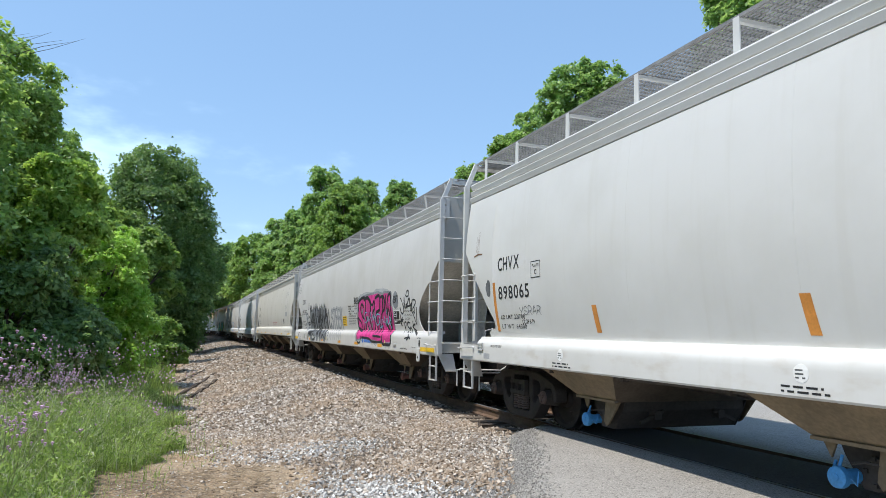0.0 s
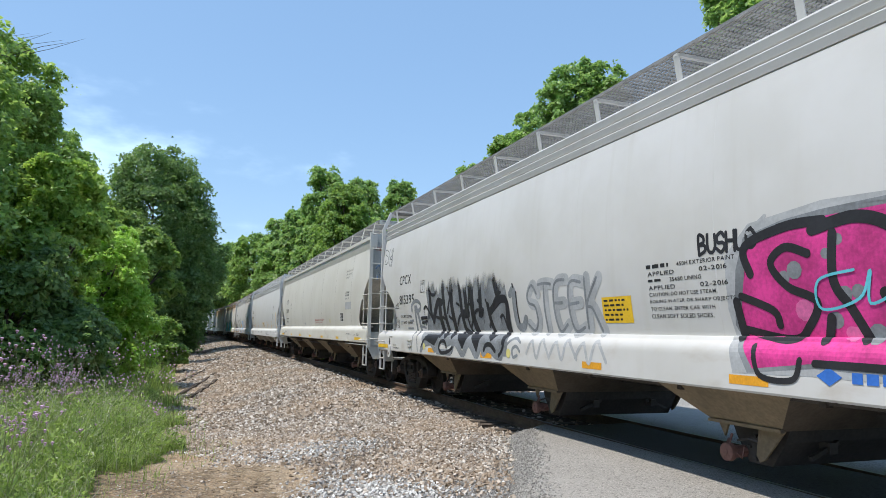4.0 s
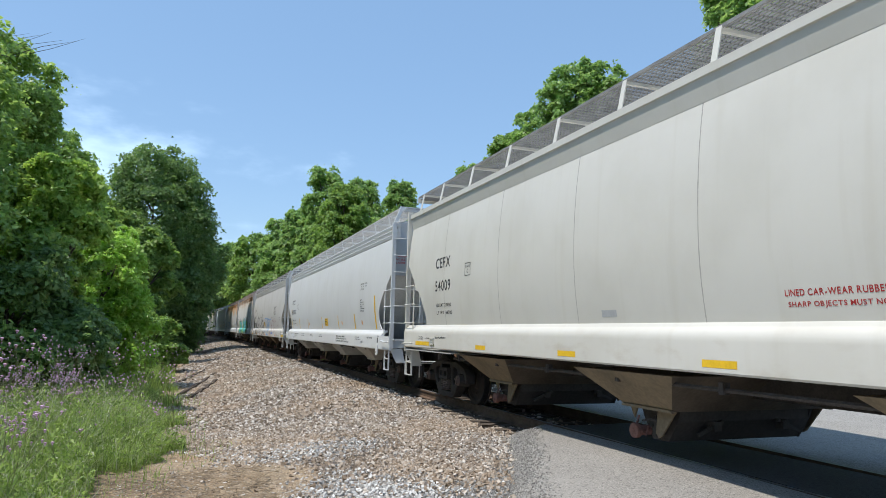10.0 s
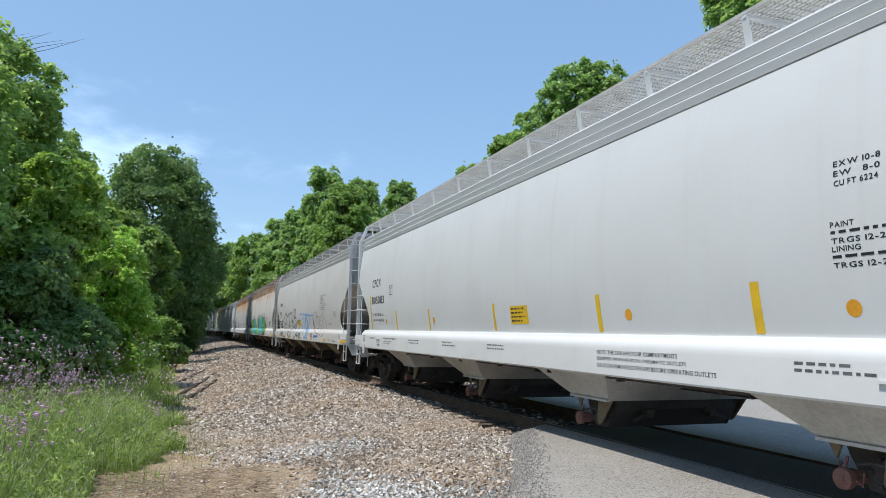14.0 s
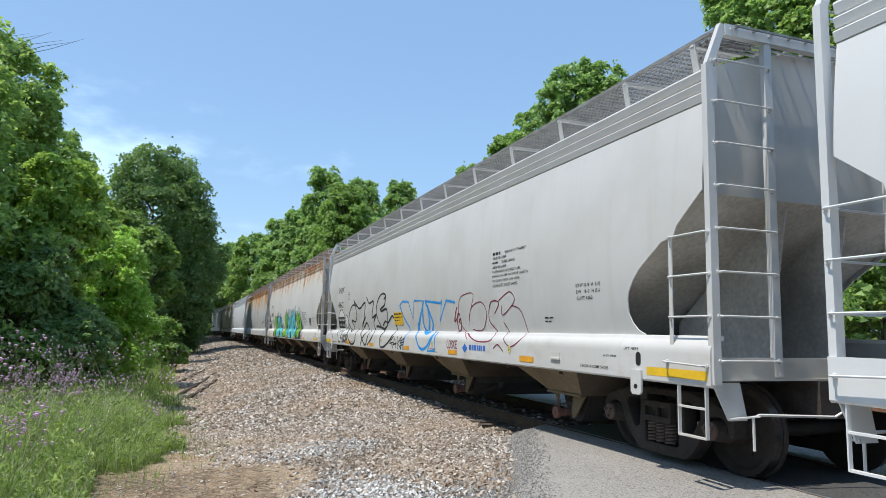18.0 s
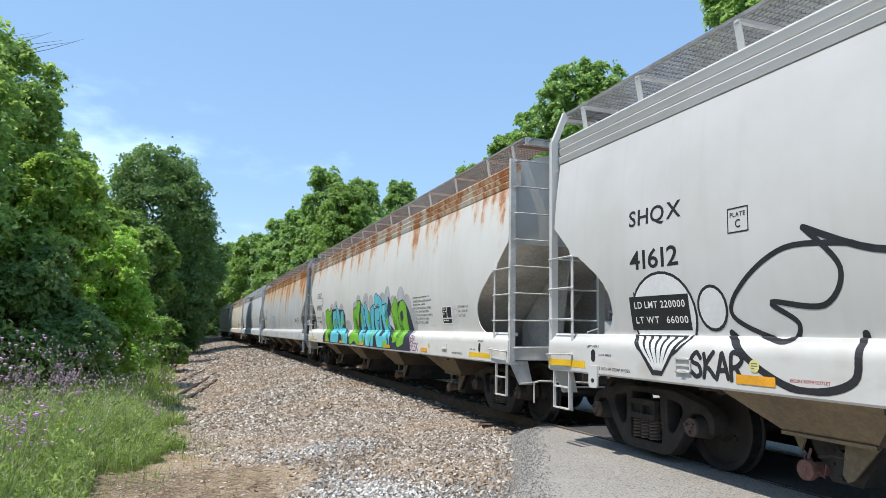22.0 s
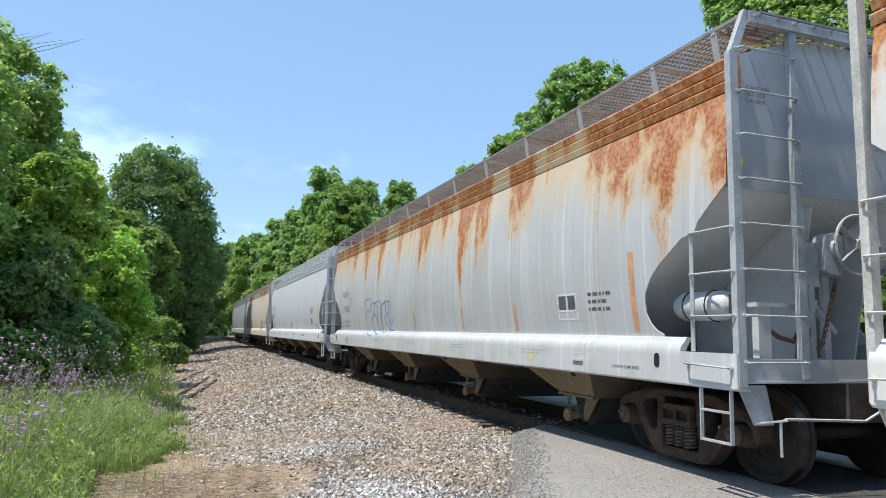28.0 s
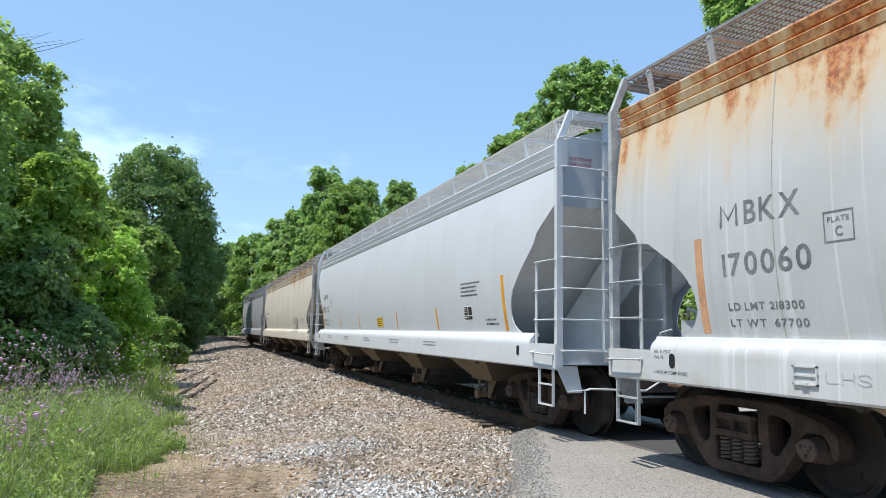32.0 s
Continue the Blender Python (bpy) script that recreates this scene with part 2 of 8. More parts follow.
M_CAP_TAN = plain("rusty_outlet_cap", (0.26, 0.16, 0.10), 0.75, 0.0, 0.4, 9, 50)
M_RAIL = plain("rail_side_rust", (0.12, 0.075, 0.05), 0.8, 0.1, 0.4, 5, 40, 0.3)
M_TIE = plain("weathered_tie_wood", (0.11, 0.085, 0.065), 0.9, 0.0, 0.5, 5, 30, 0.5)
M_BLACK = plain("black_paint", (0.02, 0.02, 0.022), 0.55, 0, 0.2, 8, 50, 0.05)
M_YELLOW = plain("yellow_reflector", (0.80, 0.50, 0.03), 0.45, 0, 0.15, 4, 40, 0.05)
M_AMBER = plain("amber_reflector", (0.78, 0.36, 0.03), 0.45, 0, 0.2, 4, 40, 0.05)
M_ORANGE = plain("faded_orange_strip", (0.62, 0.25, 0.05), 0.55, 0, 0.25, 4, 40, 0.05)
M_PALEORANGE = plain("bleached_orange_strip", (0.66, 0.36, 0.20), 0.6, 0, 0.25, 4, 40, 0.05)
M_REDTXT = plain("red_stencil", (0.42, 0.03, 0.03), 0.55, 0, 0.15, 8, 50, 0.05)
M_WHITE = plain("white_decal", (0.78, 0.78, 0.76), 0.5, 0, 0.08, 8, 50, 0.05)
M_FADEDTXT = plain("faded_grey_stencil", (0.19, 0.20, 0.205), 0.6, 0, 0.5, 4, 30, 0.05)
M_GREYTXT = plain("worn_grey_stencil", (0.12, 0.125, 0.13), 0.6, 0, 0.5, 4, 30, 0.05)
M_BLUETXT = plain("blue_stencil", (0.04, 0.16, 0.55), 0.5, 0, 0.15, 8, 50, 0.05)


# ---------------------------------------------------------------- line of the track
BEND, RADIUS = 71.1, 1081.0


def line_at(s, off=0.0):
    """Place (x, y) and heading in radians on the track, s metres along it; off to the side away from the lineside path."""
    if s <= BEND:
        return off, s, 0.0
    a = (s - BEND) / RADIUS
    return -RADIUS * (1 - math.cos(a)) + off * math.cos(a), BEND + RADIUS * math.sin(a) + off * math.sin(a), a


def line_x(y):
    return np.where(y > BEND, -RADIUS + np.sqrt(np.maximum(RADIUS ** 2 - np.maximum(y - BEND, 0) ** 2, 1)), 0.0)


def smooth01(x):
    x = np.clip(x, 0, 1)
    return x * x * (3 - 2 * x)


def ground_z(x, y):
    """Height of the soil."""
    x, y = np.asarray(x, float), np.asarray(y, float)
    d = x - line_x(y)
    left = -0.32 - 0.45 * smooth01((y - 7) / 12) - 0.5 * smooth01((-d - 7) / 12)
    right = -0.30 - 0.2 * smooth01((y - 8) / 20) + 1.5 * smooth01((d - 14) / 40)
    low = np.where(d < 0, left, right)
    bed = -0.26
    k = smooth01((np.abs(d) - 2.0) / np.where(d < 0, 3.9, 2.6))
    z = bed * (1 - k) + low * k
    return z


# ---------------------------------------------------------------- ground, ballast, road
def ground_material():
    m, n, l, p = shader("soil_and_grass")
    tc, sep = n.new("ShaderNodeTexCoord"), n.new("ShaderNodeSeparateXYZ")
    l.new(tc.outputs["Object"], sep.inputs[0])
    big, fine = noise_of(n, l, 0.5, 5), noise_of(n, l, 9, 5)
    peb = noise_of(n, l, 45, 3)
    dirt = mix_of(n, l, ramp(n, l, fine, 0.3, 0.7), (0.21, 0.15, 0.088), (0.35, 0.255, 0.16))
    dirt = mix_of(n, l, ramp(n, l, peb, 0.52, 0.64, 0, 0.75), dirt, (0.46, 0.40, 0.32))
    dirt = mix_of(n, l, ramp(n, l, noise_of(n, l, 1.1, 4), 0.50, 0.68, 0, 0.6), dirt, (0.36, 0.21, 0.095))
    chips = noise_of(n, l, 95, 4)
    dirt = mix_of(n, l, ramp(n, l, chips, 0.53, 0.60, 0, 0.8), dirt, (0.10, 0.075, 0.05))
    straw = noise_of(n, l, 60, 4, stretch=(1, 0.25, 1))
    dirt = mix_of(n, l, ramp(n, l, straw, 0.58, 0.66, 0, 0.7), dirt, (0.50, 0.40, 0.26))
    grass = mix_of(n, l, ramp(n, l, fine, 0.3, 0.7), (0.045, 0.05, 0.022), (0.11, 0.11, 0.05))
    w = math_of(n, l, "ADD", sep.outputs["X"], math_of(n, l, "MULTIPLY", big, 1.6))
    left = ramp(n, l, w, -6.7, -5.9, 1, 0)
    col = mix_of(n, l, left, dirt, grass)
    l.new(col, p.inputs["Base Color"])
    p.inputs["Roughness"].default_value = 0.95
    bump_of(n, l, p, math_of(n, l, "ADD", fine, peb), 0.6, 0.03)
    return m


def asphalt_material(name, colour):
    m, n, l, p = shader(name)
    big, fine, grit = noise_of(n, l, 0.8, 5), noise_of(n, l, 12, 4), noise_of(n, l, 140, 2)
    c = mix_of(n, l, ramp(n, l, big, 0.3, 0.7), tuple(k * 0.85 for k in colour), tuple(k * 1.12 for k in colour))
    c = mix_of(n, l, ramp(n, l, grit, 0.35, 0.65, 0, 0.6), c, tuple(k * 1.5 for k in colour))
    c = mix_of(n, l, ramp(n, l, fine, 0.5, 0.75, 0, 0.35), c, tuple(k * 0.6 for k in colour))
    speck = noise_of(n, l, 42, 3)
    c = mix_of(n, l, ramp(n, l, speck, 0.53, 0.62, 0, 0.75), c, tuple(k * 0.42 for k in colour))
    fleck = noise_of(n, l, 55, 3)
    c = mix_of(n, l, ramp(n, l, fleck, 0.57, 0.65, 0, 0.6), c, tuple(k * 1.9 for k in colour))
    l.new(c, p.inputs["Base Color"])
    p.inputs["Roughness"].default_value = 0.85
    bump_of(n, l, p, math_of(n, l, "ADD", grit, fine), 0.5, 0.008)
    return m


M_SOIL = ground_material()
M_ROAD = asphalt_material("worn_pale_asphalt", (0.25, 0.235, 0.215))
M_ROADFAR = asphalt_material("bleached_asphalt", (0.27, 0.26, 0.245))
M_PATCH = asphalt_material("dark_crossing_filler", (0.06, 0.06, 0.06))


def axis_steps(*spans):
    out = []
    for a, b, step in spans:
        out += list(np.arange(a, b, step))
    return np.array(out + [spans[-1][1]])


gx = axis_steps((-2500, -300, 220), (-300, -60, 24), (-60, -14, 3), (-14, 10, 0.4), (10, 60, 3), (60, 300, 24), (300, 2500, 220))
gy = axis_steps((-2500, -300, 220), (-300, -20, 20), (-20, 30, 0.5), (30, 200, 4), (200, 400, 25), (400, 2600, 220))
GX, GY = np.meshgrid(gx, gy)
GZ = ground_z(GX, GY) + 0.02 * np.sin(GX * 2.3 + 0.7) * np.sin(GY * 1.7)
k1, k2 = len(gx), len(gy)
idx = np.arange(k1 * k2).reshape(k2, k1)
quads = np.stack([idx[:-1, :-1], idx[:-1, 1:], idx[1:, 1:], idx[1:, :-1]], -1).reshape(-1, 4)
ground = new("ground", fast_mesh("ground", np.stack([GX, GY, GZ], -1).reshape(-1, 3), quads, M_SOIL, True))
tagged(ground, "brown dirt and grassy ground beside the railway", "ground", kind="structure")

# road: an apron up to the near rail, the strip between the rails, and the far side
def road_edge(x):
    """Where the level pavement ends and slopes down to the ballast."""
    return 9.30 + (x + 1.30) * (2.10 if x < -1.30 else 0.7) + 0.06 * math.sin(x * 7)


def road_sheet(name, x0, x1, y0, material, label, top=-0.005, fall=0.0, far=None):
    b = Build()
    xs = np.linspace(x0, x1, 40)
    rows_top = []
    for x in xs:
        e = far if far is not None else road_edge(x) + 0.95
        ys = list(np.linspace(y0, e - 1.5, 16)) + list(np.linspace(e - 1.4, e, 26))
        rows_top.append([(x, y, top - fall * max(0, -x - 1.0) - 0.012 * math.sin(y * 0.9 + x)
                          - (0.30 * max(0.0, (y - e + 0.95) / 0.95) ** 1.3 if far is None else 0)) for y in ys])
    b.sheet(rows_top)
    b.sheet([[(p[0], p[1], p[2] - 0.35) for p in r][::-1] for r in rows_top])
    for edge in (rows_top[0], rows_top[-1], [r[0] for r in rows_top], [r[-1] for r in rows_top]):
        b.sheet([edge, [(p[0], p[1], p[2] - 0.35) for p in edge]])
    return tagged(part(name, b, material, smooth=True), label, "road", kind="structure")


road_sheet("road", -7.5, -0.80, -14, M_ROAD, "pale grey worn asphalt road up to the rail crossing", fall=0.05)
road_sheet("crossing_surface", -0.66, 0.66, -14, M_PATCH, "dark asphalt filling between the rails of the crossing", top=-0.02, far=9.6)
road_sheet("road_beyond", 0.80, 14, -14, M_ROADFAR, "bleached asphalt road beyond the tracks", top=-0.01, far=15.0)

M_BALLAST = plain("ballast_bed", (0.095, 0.072, 0.052), 0.95, 0, 0.45, 3, 22, 0.9)
b = Build()
rows = []
for y in axis_steps((5.0, 40, 0.5), (40, 240, 4)):
    cx = float(line_x(np.array(y)))
    rows.append([(cx + d, y, float(ground_z(cx + d, y)) + 0.05 * (1 - smooth01((abs(d) - 3.5) / 2.3)) - 0.02 + (-0.35 if (y < 9.3 and d > -2.2) else 0))
                 for d in np.linspace(-6.5, 4.6, 48)])
b.sheet(rows)
tagged(part("ballast_bed", b, M_BALLAST, smooth=True), "grey and brown crushed stone ballast bank under the track", "ballast", kind="structure")


def stone_material():
    m, n, l, p = shader("ballast_stone")
    geo = n.new("ShaderNodeNewGeometry")
    r = geo.outputs["Random Per Island"]
    big = noise_of(n, l, 0.35, 3)
    f = noise_of(n, l, 40, 3)
    cr = n.new("ShaderNodeValToRGB")
    cr.color_ramp.elements[0].color, cr.color_ramp.elements[1].color = (0.07, 0.055, 0.045, 1), (0.78, 0.75, 0.71, 1)
    for pos, c in ((0.25, (0.20, 0.165, 0.135, 1)), (0.55, (0.37, 0.325, 0.275, 1)), (0.8, (0.52, 0.49, 0.45, 1))):
        cr.color_ramp.elements.new(pos).color = c
    l.new(r, cr.inputs[0])
    brown = mix_of(n, l, ramp(n, l, big, 0.36, 0.62, 0.15, 0.55), cr.outputs[0], (0.37, 0.265, 0.17))
    l.new(mix_of(n, l, ramp(n, l, f, 0.4, 0.7, 0, 0.3), brown, (0.2, 0.17, 0.14)), p.inputs["Base Color"])
    p.inputs["Roughness"].default_value = 0.9
    return m


M_STONE = stone_material()


def stone_grit(name, dark, light):
    """Small loose stones of mixed grey tones."""
    m, n, l, p = shader(name)
    geo = n.new("ShaderNodeNewGeometry")
    l.new(mix_of(n, l, ramp(n, l, geo.outputs["Random Per Island"], 0.0, 1.0), dark, light), p.inputs["Base Color"])
    p.inputs["Roughness"].default_value = 0.9
    return m



CHUNK = np.array([(x, y, z) for x in (-1, 1) for y in (-1, 1) for z in (-1, 1)], float) * 0.62
CHUNKF = np.array([(0, 1, 3, 2), (4, 6, 7, 5), (0, 4, 5, 1), (2, 3, 7, 6), (0, 2, 6, 4), (1, 5, 7, 3)])


def stones(name, px, py, size, rng, lift=0.0,  material=M_STONE, label=""):
    """Crushed stone lying on the ground at the given places: jagged six-sided chunks, each turned its own way."""
    n = len(px)
    form = np.stack([0.95 + 0.3 * rng.random(n), 0.75 + 0.3 * rng.random(n), 0.6 + 0.3 * rng.random(n)], -1)
    shape = (CHUNK[None] + rng.normal(0, 0.17, (n, 8, 3))) * form[:, None] * size[:, None, None]
    q = rng.normal(0, 1, (n, 4)) * np.array([1, 0.75, 0.75, 1])
    q /= np.linalg.norm(q, axis=1)[:, None]
    w, a, c, d = q.T
    turn = np.stack([np.stack([1 - 2 * (c * c + d * d), 2 * (a * c - w * d), 2 * (a * d + w * c)], -1),
                     np.stack([2 * (a * c + w * d), 1 - 2 * (a * a + d * d), 2 * (c * d - w * a)], -1),
                     np.stack([2 * (a * d - w * c), 2 * (c * d + w * a), 1 - 2 * (a * a + c * c)], -1)], 1)
    shape = np.einsum("nij,nkj->nki", turn, shape)
    base = ground_z(px, py) + 0.05 * (1 - smooth01((np.abs(px - line_x(py)) - 3.5) / 2.3)) - 0.02
    v = shape + np.stack([px, py, base + size * (0.1 + 0.6 * rng.random(n)) + lift], -1)[:, None]
    f = (np.arange(n)[:, None, None] * 8 + CHUNKF[None]).reshape(-1, 4)
    return tagged(new(name, fast_mesh(name, v.reshape(-1, 3), f, material)), label, "stones", kind="stuff")


rng = np.random.default_rng(5)
def bank(n, y0, y1, size, name, d0=-5.9, d1=-1.0, power=1.0):
    y = y0 + (y1 - y0) * rng.random(n) ** power
    d = d0 + (d1 - d0) * rng.random(n)
    d += rng.normal(0, 0.12, n)
    keep = y > 9.30 + (d + 1.30) * np.where(d < -1.30, 2.1, 0.7) + 0.75 + 0.28 * np.maximum(0, -d - 1.3) + rng.normal(0, 0.38, n)
    bare = smooth01((11.2 - y - 0.5 * np.sin(d * 2.1)) / 1.5) * smooth01((-d - 3.1 - 0.4 * np.sin(y * 1.7)) / 0.8)
    keep &= rng.random(n) > 0.86 * bare
    keep &= rng.random(n) < np.clip((d + 6.9 + 0.4 * np.sin(y * 0.7)) / 0.8, 0.05, 1)
    y, d = y[keep], d[keep]
    s = size * (0.6 + 0.8 * rng.random(len(y)) ** 2)
    return stones(name, d + line_x(y), y, s, rng, label="grey, white and brown crushed ballast stones")


bank(60000, 5.2, 14, 0.025, "ballast_stones", d0=-6.3)
bank(36000, 14, 30, 0.040, "ballast_stones", d0=-6.6)
bank(20000, 30, 110, 0.058, "ballast_stones", d0=-6.6, power=1.5)
n = 5000
yy, dd = 9.7 + 80 * rng.random(n) ** 1.6, rng.uniform(-0.9, 4.5, n)
stones("ballast_stones", dd + line_x(yy), yy, 0.035 + 0.02 * rng.random(n), rng, label="grey ballast stones between and beyond the rails")

# rails and ties
RAIL = [(-0.075, -0.18), (0.075, -0.18), (0.075, -0.165), (0.012, -0.14), (0.012, -0.045), (0.036, -0.035), (0.036, -0.004), (0.030, 0.0),
        (-0.030, 0.0), (-0.036, -0.004), (-0.036, -0.035), (-0.012, -0.045), (-0.012, -0.14), (-0.075, -0.165)]
track = tagged(new("railway_track"), "single rusty railway track on ballast, curving away between trees", "railway track", kind="structure")
for side in (-0.755, 0.755):
    b = Build()
    rows = []
    for s in list(np.arange(-140, 70, 10.0)) + list(np.arange(70, 330, 5.0)):
        rows.append([(*line_at(s, side + a)[:2], c) for a, c in RAIL + RAIL[:1]])
    b.sheet(rows)
    part("rail", b, M_RAIL, track, "rusty steel rail with a polished head")
    b = Build()
    b.sheet([[(*line_at(s, side + a)[:2], 0.002) for a in (-0.024, 0.024)] for s in list(np.arange(-140, 70, 10.0)) + list(np.arange(70, 330, 5.0))])
    part("rail_head", b, M_TREAD, track, "polished running surface")
tie_mesh = Build().box((-1.3, -0.11, -0.36), (1.3, 0.11, -0.178)).mesh("tie", M_TIE)
for i in range(190):
    s = 9.9 + 0.54 * i
    x, y, a = line_at(s)
    part("tie", tie_mesh, None, track, m=pose(x, y, -0.006 * (i * 7 % 3), 0, 0, math.degrees(a)))

# loose white gravel on the dirt in front of the bank
def patch(n, cx, cy, sx, sy, size):
    x, y = cx + sx * rng.normal(0, 1, n), cy + sy * rng.normal(0, 1, n)
    return stones("loose_gravel", x, y, size * (0.5 + rng.random(n)), rng, material=M_PALE, label="loose pale gravel lying on the dirt")


M_PALE = stone_grit("pale_gravel", (0.20, 0.19, 0.175), (0.66, 0.645, 0.62))
patch(2600, -4.2, 6.9, 0.42, 0.6, 0.018)
patch(2200, -4.7, 10.2, 0.75, 0.5, 0.019)
patch(1500, -5.2, 7.6, 1.0, 0.9, 0.010)
n = 18000
gx2, gy2 = -7.3 + 3.7 * rng.random(n), 5.4 + 4.8 * rng.random(n)
stones("dirt_grit", gx2, gy2, 0.005 + 0.010 * rng.random(n) ** 2, rng, material=M_STONE, label="fine brown and grey grit strewn over the dirt")
# rotten tie ends and splinters beside the rail
for k, (x, y, a) in enumerate(((-1.25, 10.95, 32), (-1.05, 11.3, 10), (-4.06, 64.0, 60))):
    b = Build().prism([(-0.24, -0.05), (-0.1, -0.08), (0.22, -0.06), (0.26, 0.04), (0.05, 0.07), (-0.22, 0.05)], "z", -0.04, 0.04)
    o = part("wood_chunk", b, M_TIE)
    tagged(o, "dark broken piece of railway tie on the ballast", "wood")
    o.matrix_basis = pose(x, y, float(ground_z(x, y)) + 0.06, 4, 3, a)

# old ties half buried in the slope of the bank
M_OLDTIE = plain("rotten_tie_wood", (0.075, 0.055, 0.04), 0.95, 0.0, 0.5, 6, 30, 0.5)
for x0, y0, x1, y1 in ((-6.40, 29.0, -5.35, 36.6), (-6.35, 23.4, -5.05, 32.7), (-6.10, 22.2, -5.10, 28.6)):
    b = Build()
    n = 12
    rows = []
    for k in range(n + 1):
        q = k / n
        x, y = x0 + (x1 - x0) * q + 0.03 * math.sin(k * 2.1), y0 + (y1 - y0) * q
        z = float(ground_z(x, y)) + 0.05 + 0.02 * math.sin(k * 1.7)
        w = 0.07 + 0.02 * math.sin(k * 3.3)
        rows.append([(x - w, y, z - 0.08), (x - w, y, z + 0.01), (x + w, y, z + 0.03), (x + w, y, z - 0.08)])
    b.sheet(rows)
    tagged(part("old_tie", b, M_OLDTIE), "dark rotten timber half buried in the slope of the ballast bank", "timber")

# crumbled edge of the pavement
n = 36000
ex = -1.05 - 3.6 * rng.random(n)
down = rng.random(n) ** 0.75 * (1.2 + 0.45 * np.maximum(0, -ex - 1.3)) - 0.5 * rng.random(n) ** 3
ey = 9.30 + (ex + 1.30) * np.where(ex < -1.30, 2.1, 0.7) + 0.06 * np.sin(ex * 7) + down
slope = -0.005 - 0.012 * np.sin(ey * 0.9 + ex) - 0.05 * np.maximum(0, -ex - 1.0) - 0.30 * (np.maximum(0.0, down) / 0.95) ** 1.3
flat = ground_z(ex, ey) + 0.05 * (1 - smooth01((np.abs(ex - line_x(ey)) - 3.5) / 2.3)) - 0.02
stones("crumbled_edge", ex, ey, 0.004 + 0.009 * rng.random(n) ** 2, rng, lift=np.maximum(slope - flat, 0.0), material=stone_grit("grey_grit", (0.16, 0.15, 0.138), (0.38, 0.365, 0.34)), label="dark and pale grey grit along the crumbling edge of the asphalt")

# twigs and dead stalks on the dirt in front of the weeds
n = 1100
tx, ty = -7.4 + 2.2 * rng.random(n), 5.6 + 3.4 * rng.random(n)
ta, tl = rng.random(n) * math.tau, 0.04 + 0.16 * rng.random(n) ** 2
along = np.stack([np.cos(ta), np.sin(ta), rng.normal(0, 0.12, n)], -1) * tl[:, None]
across = np.stack([-np.sin(ta), np.cos(ta), np.zeros(n)], -1) * 0.004
mid = np.stack([tx, ty, ground_z(tx, ty) + 0.028], -1)
lift = np.array([0, 0, 0.006])
v = np.stack([mid - along - across, mid - along + across, mid - along + lift, mid + along - across, mid + along + across, mid + along + lift], 1).reshape(-1, 3)
f = (np.arange(n)[:, None, None] * 6 + np.array([(0, 3, 5, 2), (1, 2, 5, 4)])[None]).reshape(-1, 4)
tagged(new("fallen_twigs", fast_mesh("fallen_twigs", v, f, plain("dead_twig", (0.27, 0.20, 0.13), 0.9, 0, 0.5, 5, 40, 0.2))), "dead brown twigs and stalks on the dirt", "twigs", kind="stuff")
# ---------------------------------------------------------------- hopper cars
def half_width(z):
    """Half the width of a car's body at height z."""
    return 1.60 - 0.10 * ((2.4 - z) / 1.0) ** 2 if z < 2.4 else 1.60 - 0.10 * ((z - 2.4) / 1.27) ** 2


SILL_LOW, SILL_TOP, BODY_LOW, EAVE = 0.92, 1.28, 1.38, 3.69
ROOF_EDGE = [(1.485, 3.69), (1.485, 3.703), (1.503, 3.705), (1.524, 3.785), (1.516, 3.797), (1.455, 3.80), (1.455, 3.825), (1.492, 3.83), (1.514, 3.90), (1.506, 3.912), (1.45, 3.915), (1.45, 3.94),
             (1.486, 3.945), (1.508, 4.02), (1.50, 4.04), (1.45, 4.055)]
PLAIN_EDGE = [(1.50, 3.69), (1.55, 3.92), (1.57, 3.93), (1.57, 4.02), (1.45, 4.05)]


SILL_CURVE = [(1.222, 1.626), (1.262, 1.622), (1.297, 1.611), (1.327, 1.592), (1.350, 1.568), (1.367, 1.548), (1.390, 1.540), (1.400, 1.530)]


CUT_WIDE = ((0.11, 2.80), (0.48, 2.50), (0.54, 2.39), (0.72, 2.36), (1.10, 2.12), (1.24, 2.00), (1.34, 1.87), (1.40, 1.71))
CUT_TALL = ((0.11, 3.16), (0.60, 2.82), (0.68, 2.68), (0.75, 2.61), (1.10, 2.31), (1.38, 2.04), (1.46, 1.86), (1.49, 1.68))
CUT_NOTCH = ((0.11, 2.86), (0.56, 2.51), (0.70, 2.28), (0.87, 2.25), (1.03, 2.09), (1.20, 1.86), (1.26, 1.77), (1.30, 1.66))
CUT_ROUND = ((0.11, 2.78), (0.50, 2.49), (0.53, 2.38), (0.71, 2.36), (0.92, 2.22), (1.13, 2.03), (1.25, 1.88), (1.31, 1.74))
CUT_STRAIGHT = ((0.11, 2.80), (0.45, 2.44), (0.80, 2.07), (1.10, 1.75), (1.20, 1.645), (1.24, 1.60), (1.26, 1.56), (1.27, 1.50))


def cut_low(e, pts):
    """Lower edge of the side sheet, e metres in from the end."""
    for (a, za), (b, zb) in zip(pts, pts[1:]):
        if e <= b:
            return za + (zb - za) * max(0, e - a) / (b - a)
    return BODY_LOW


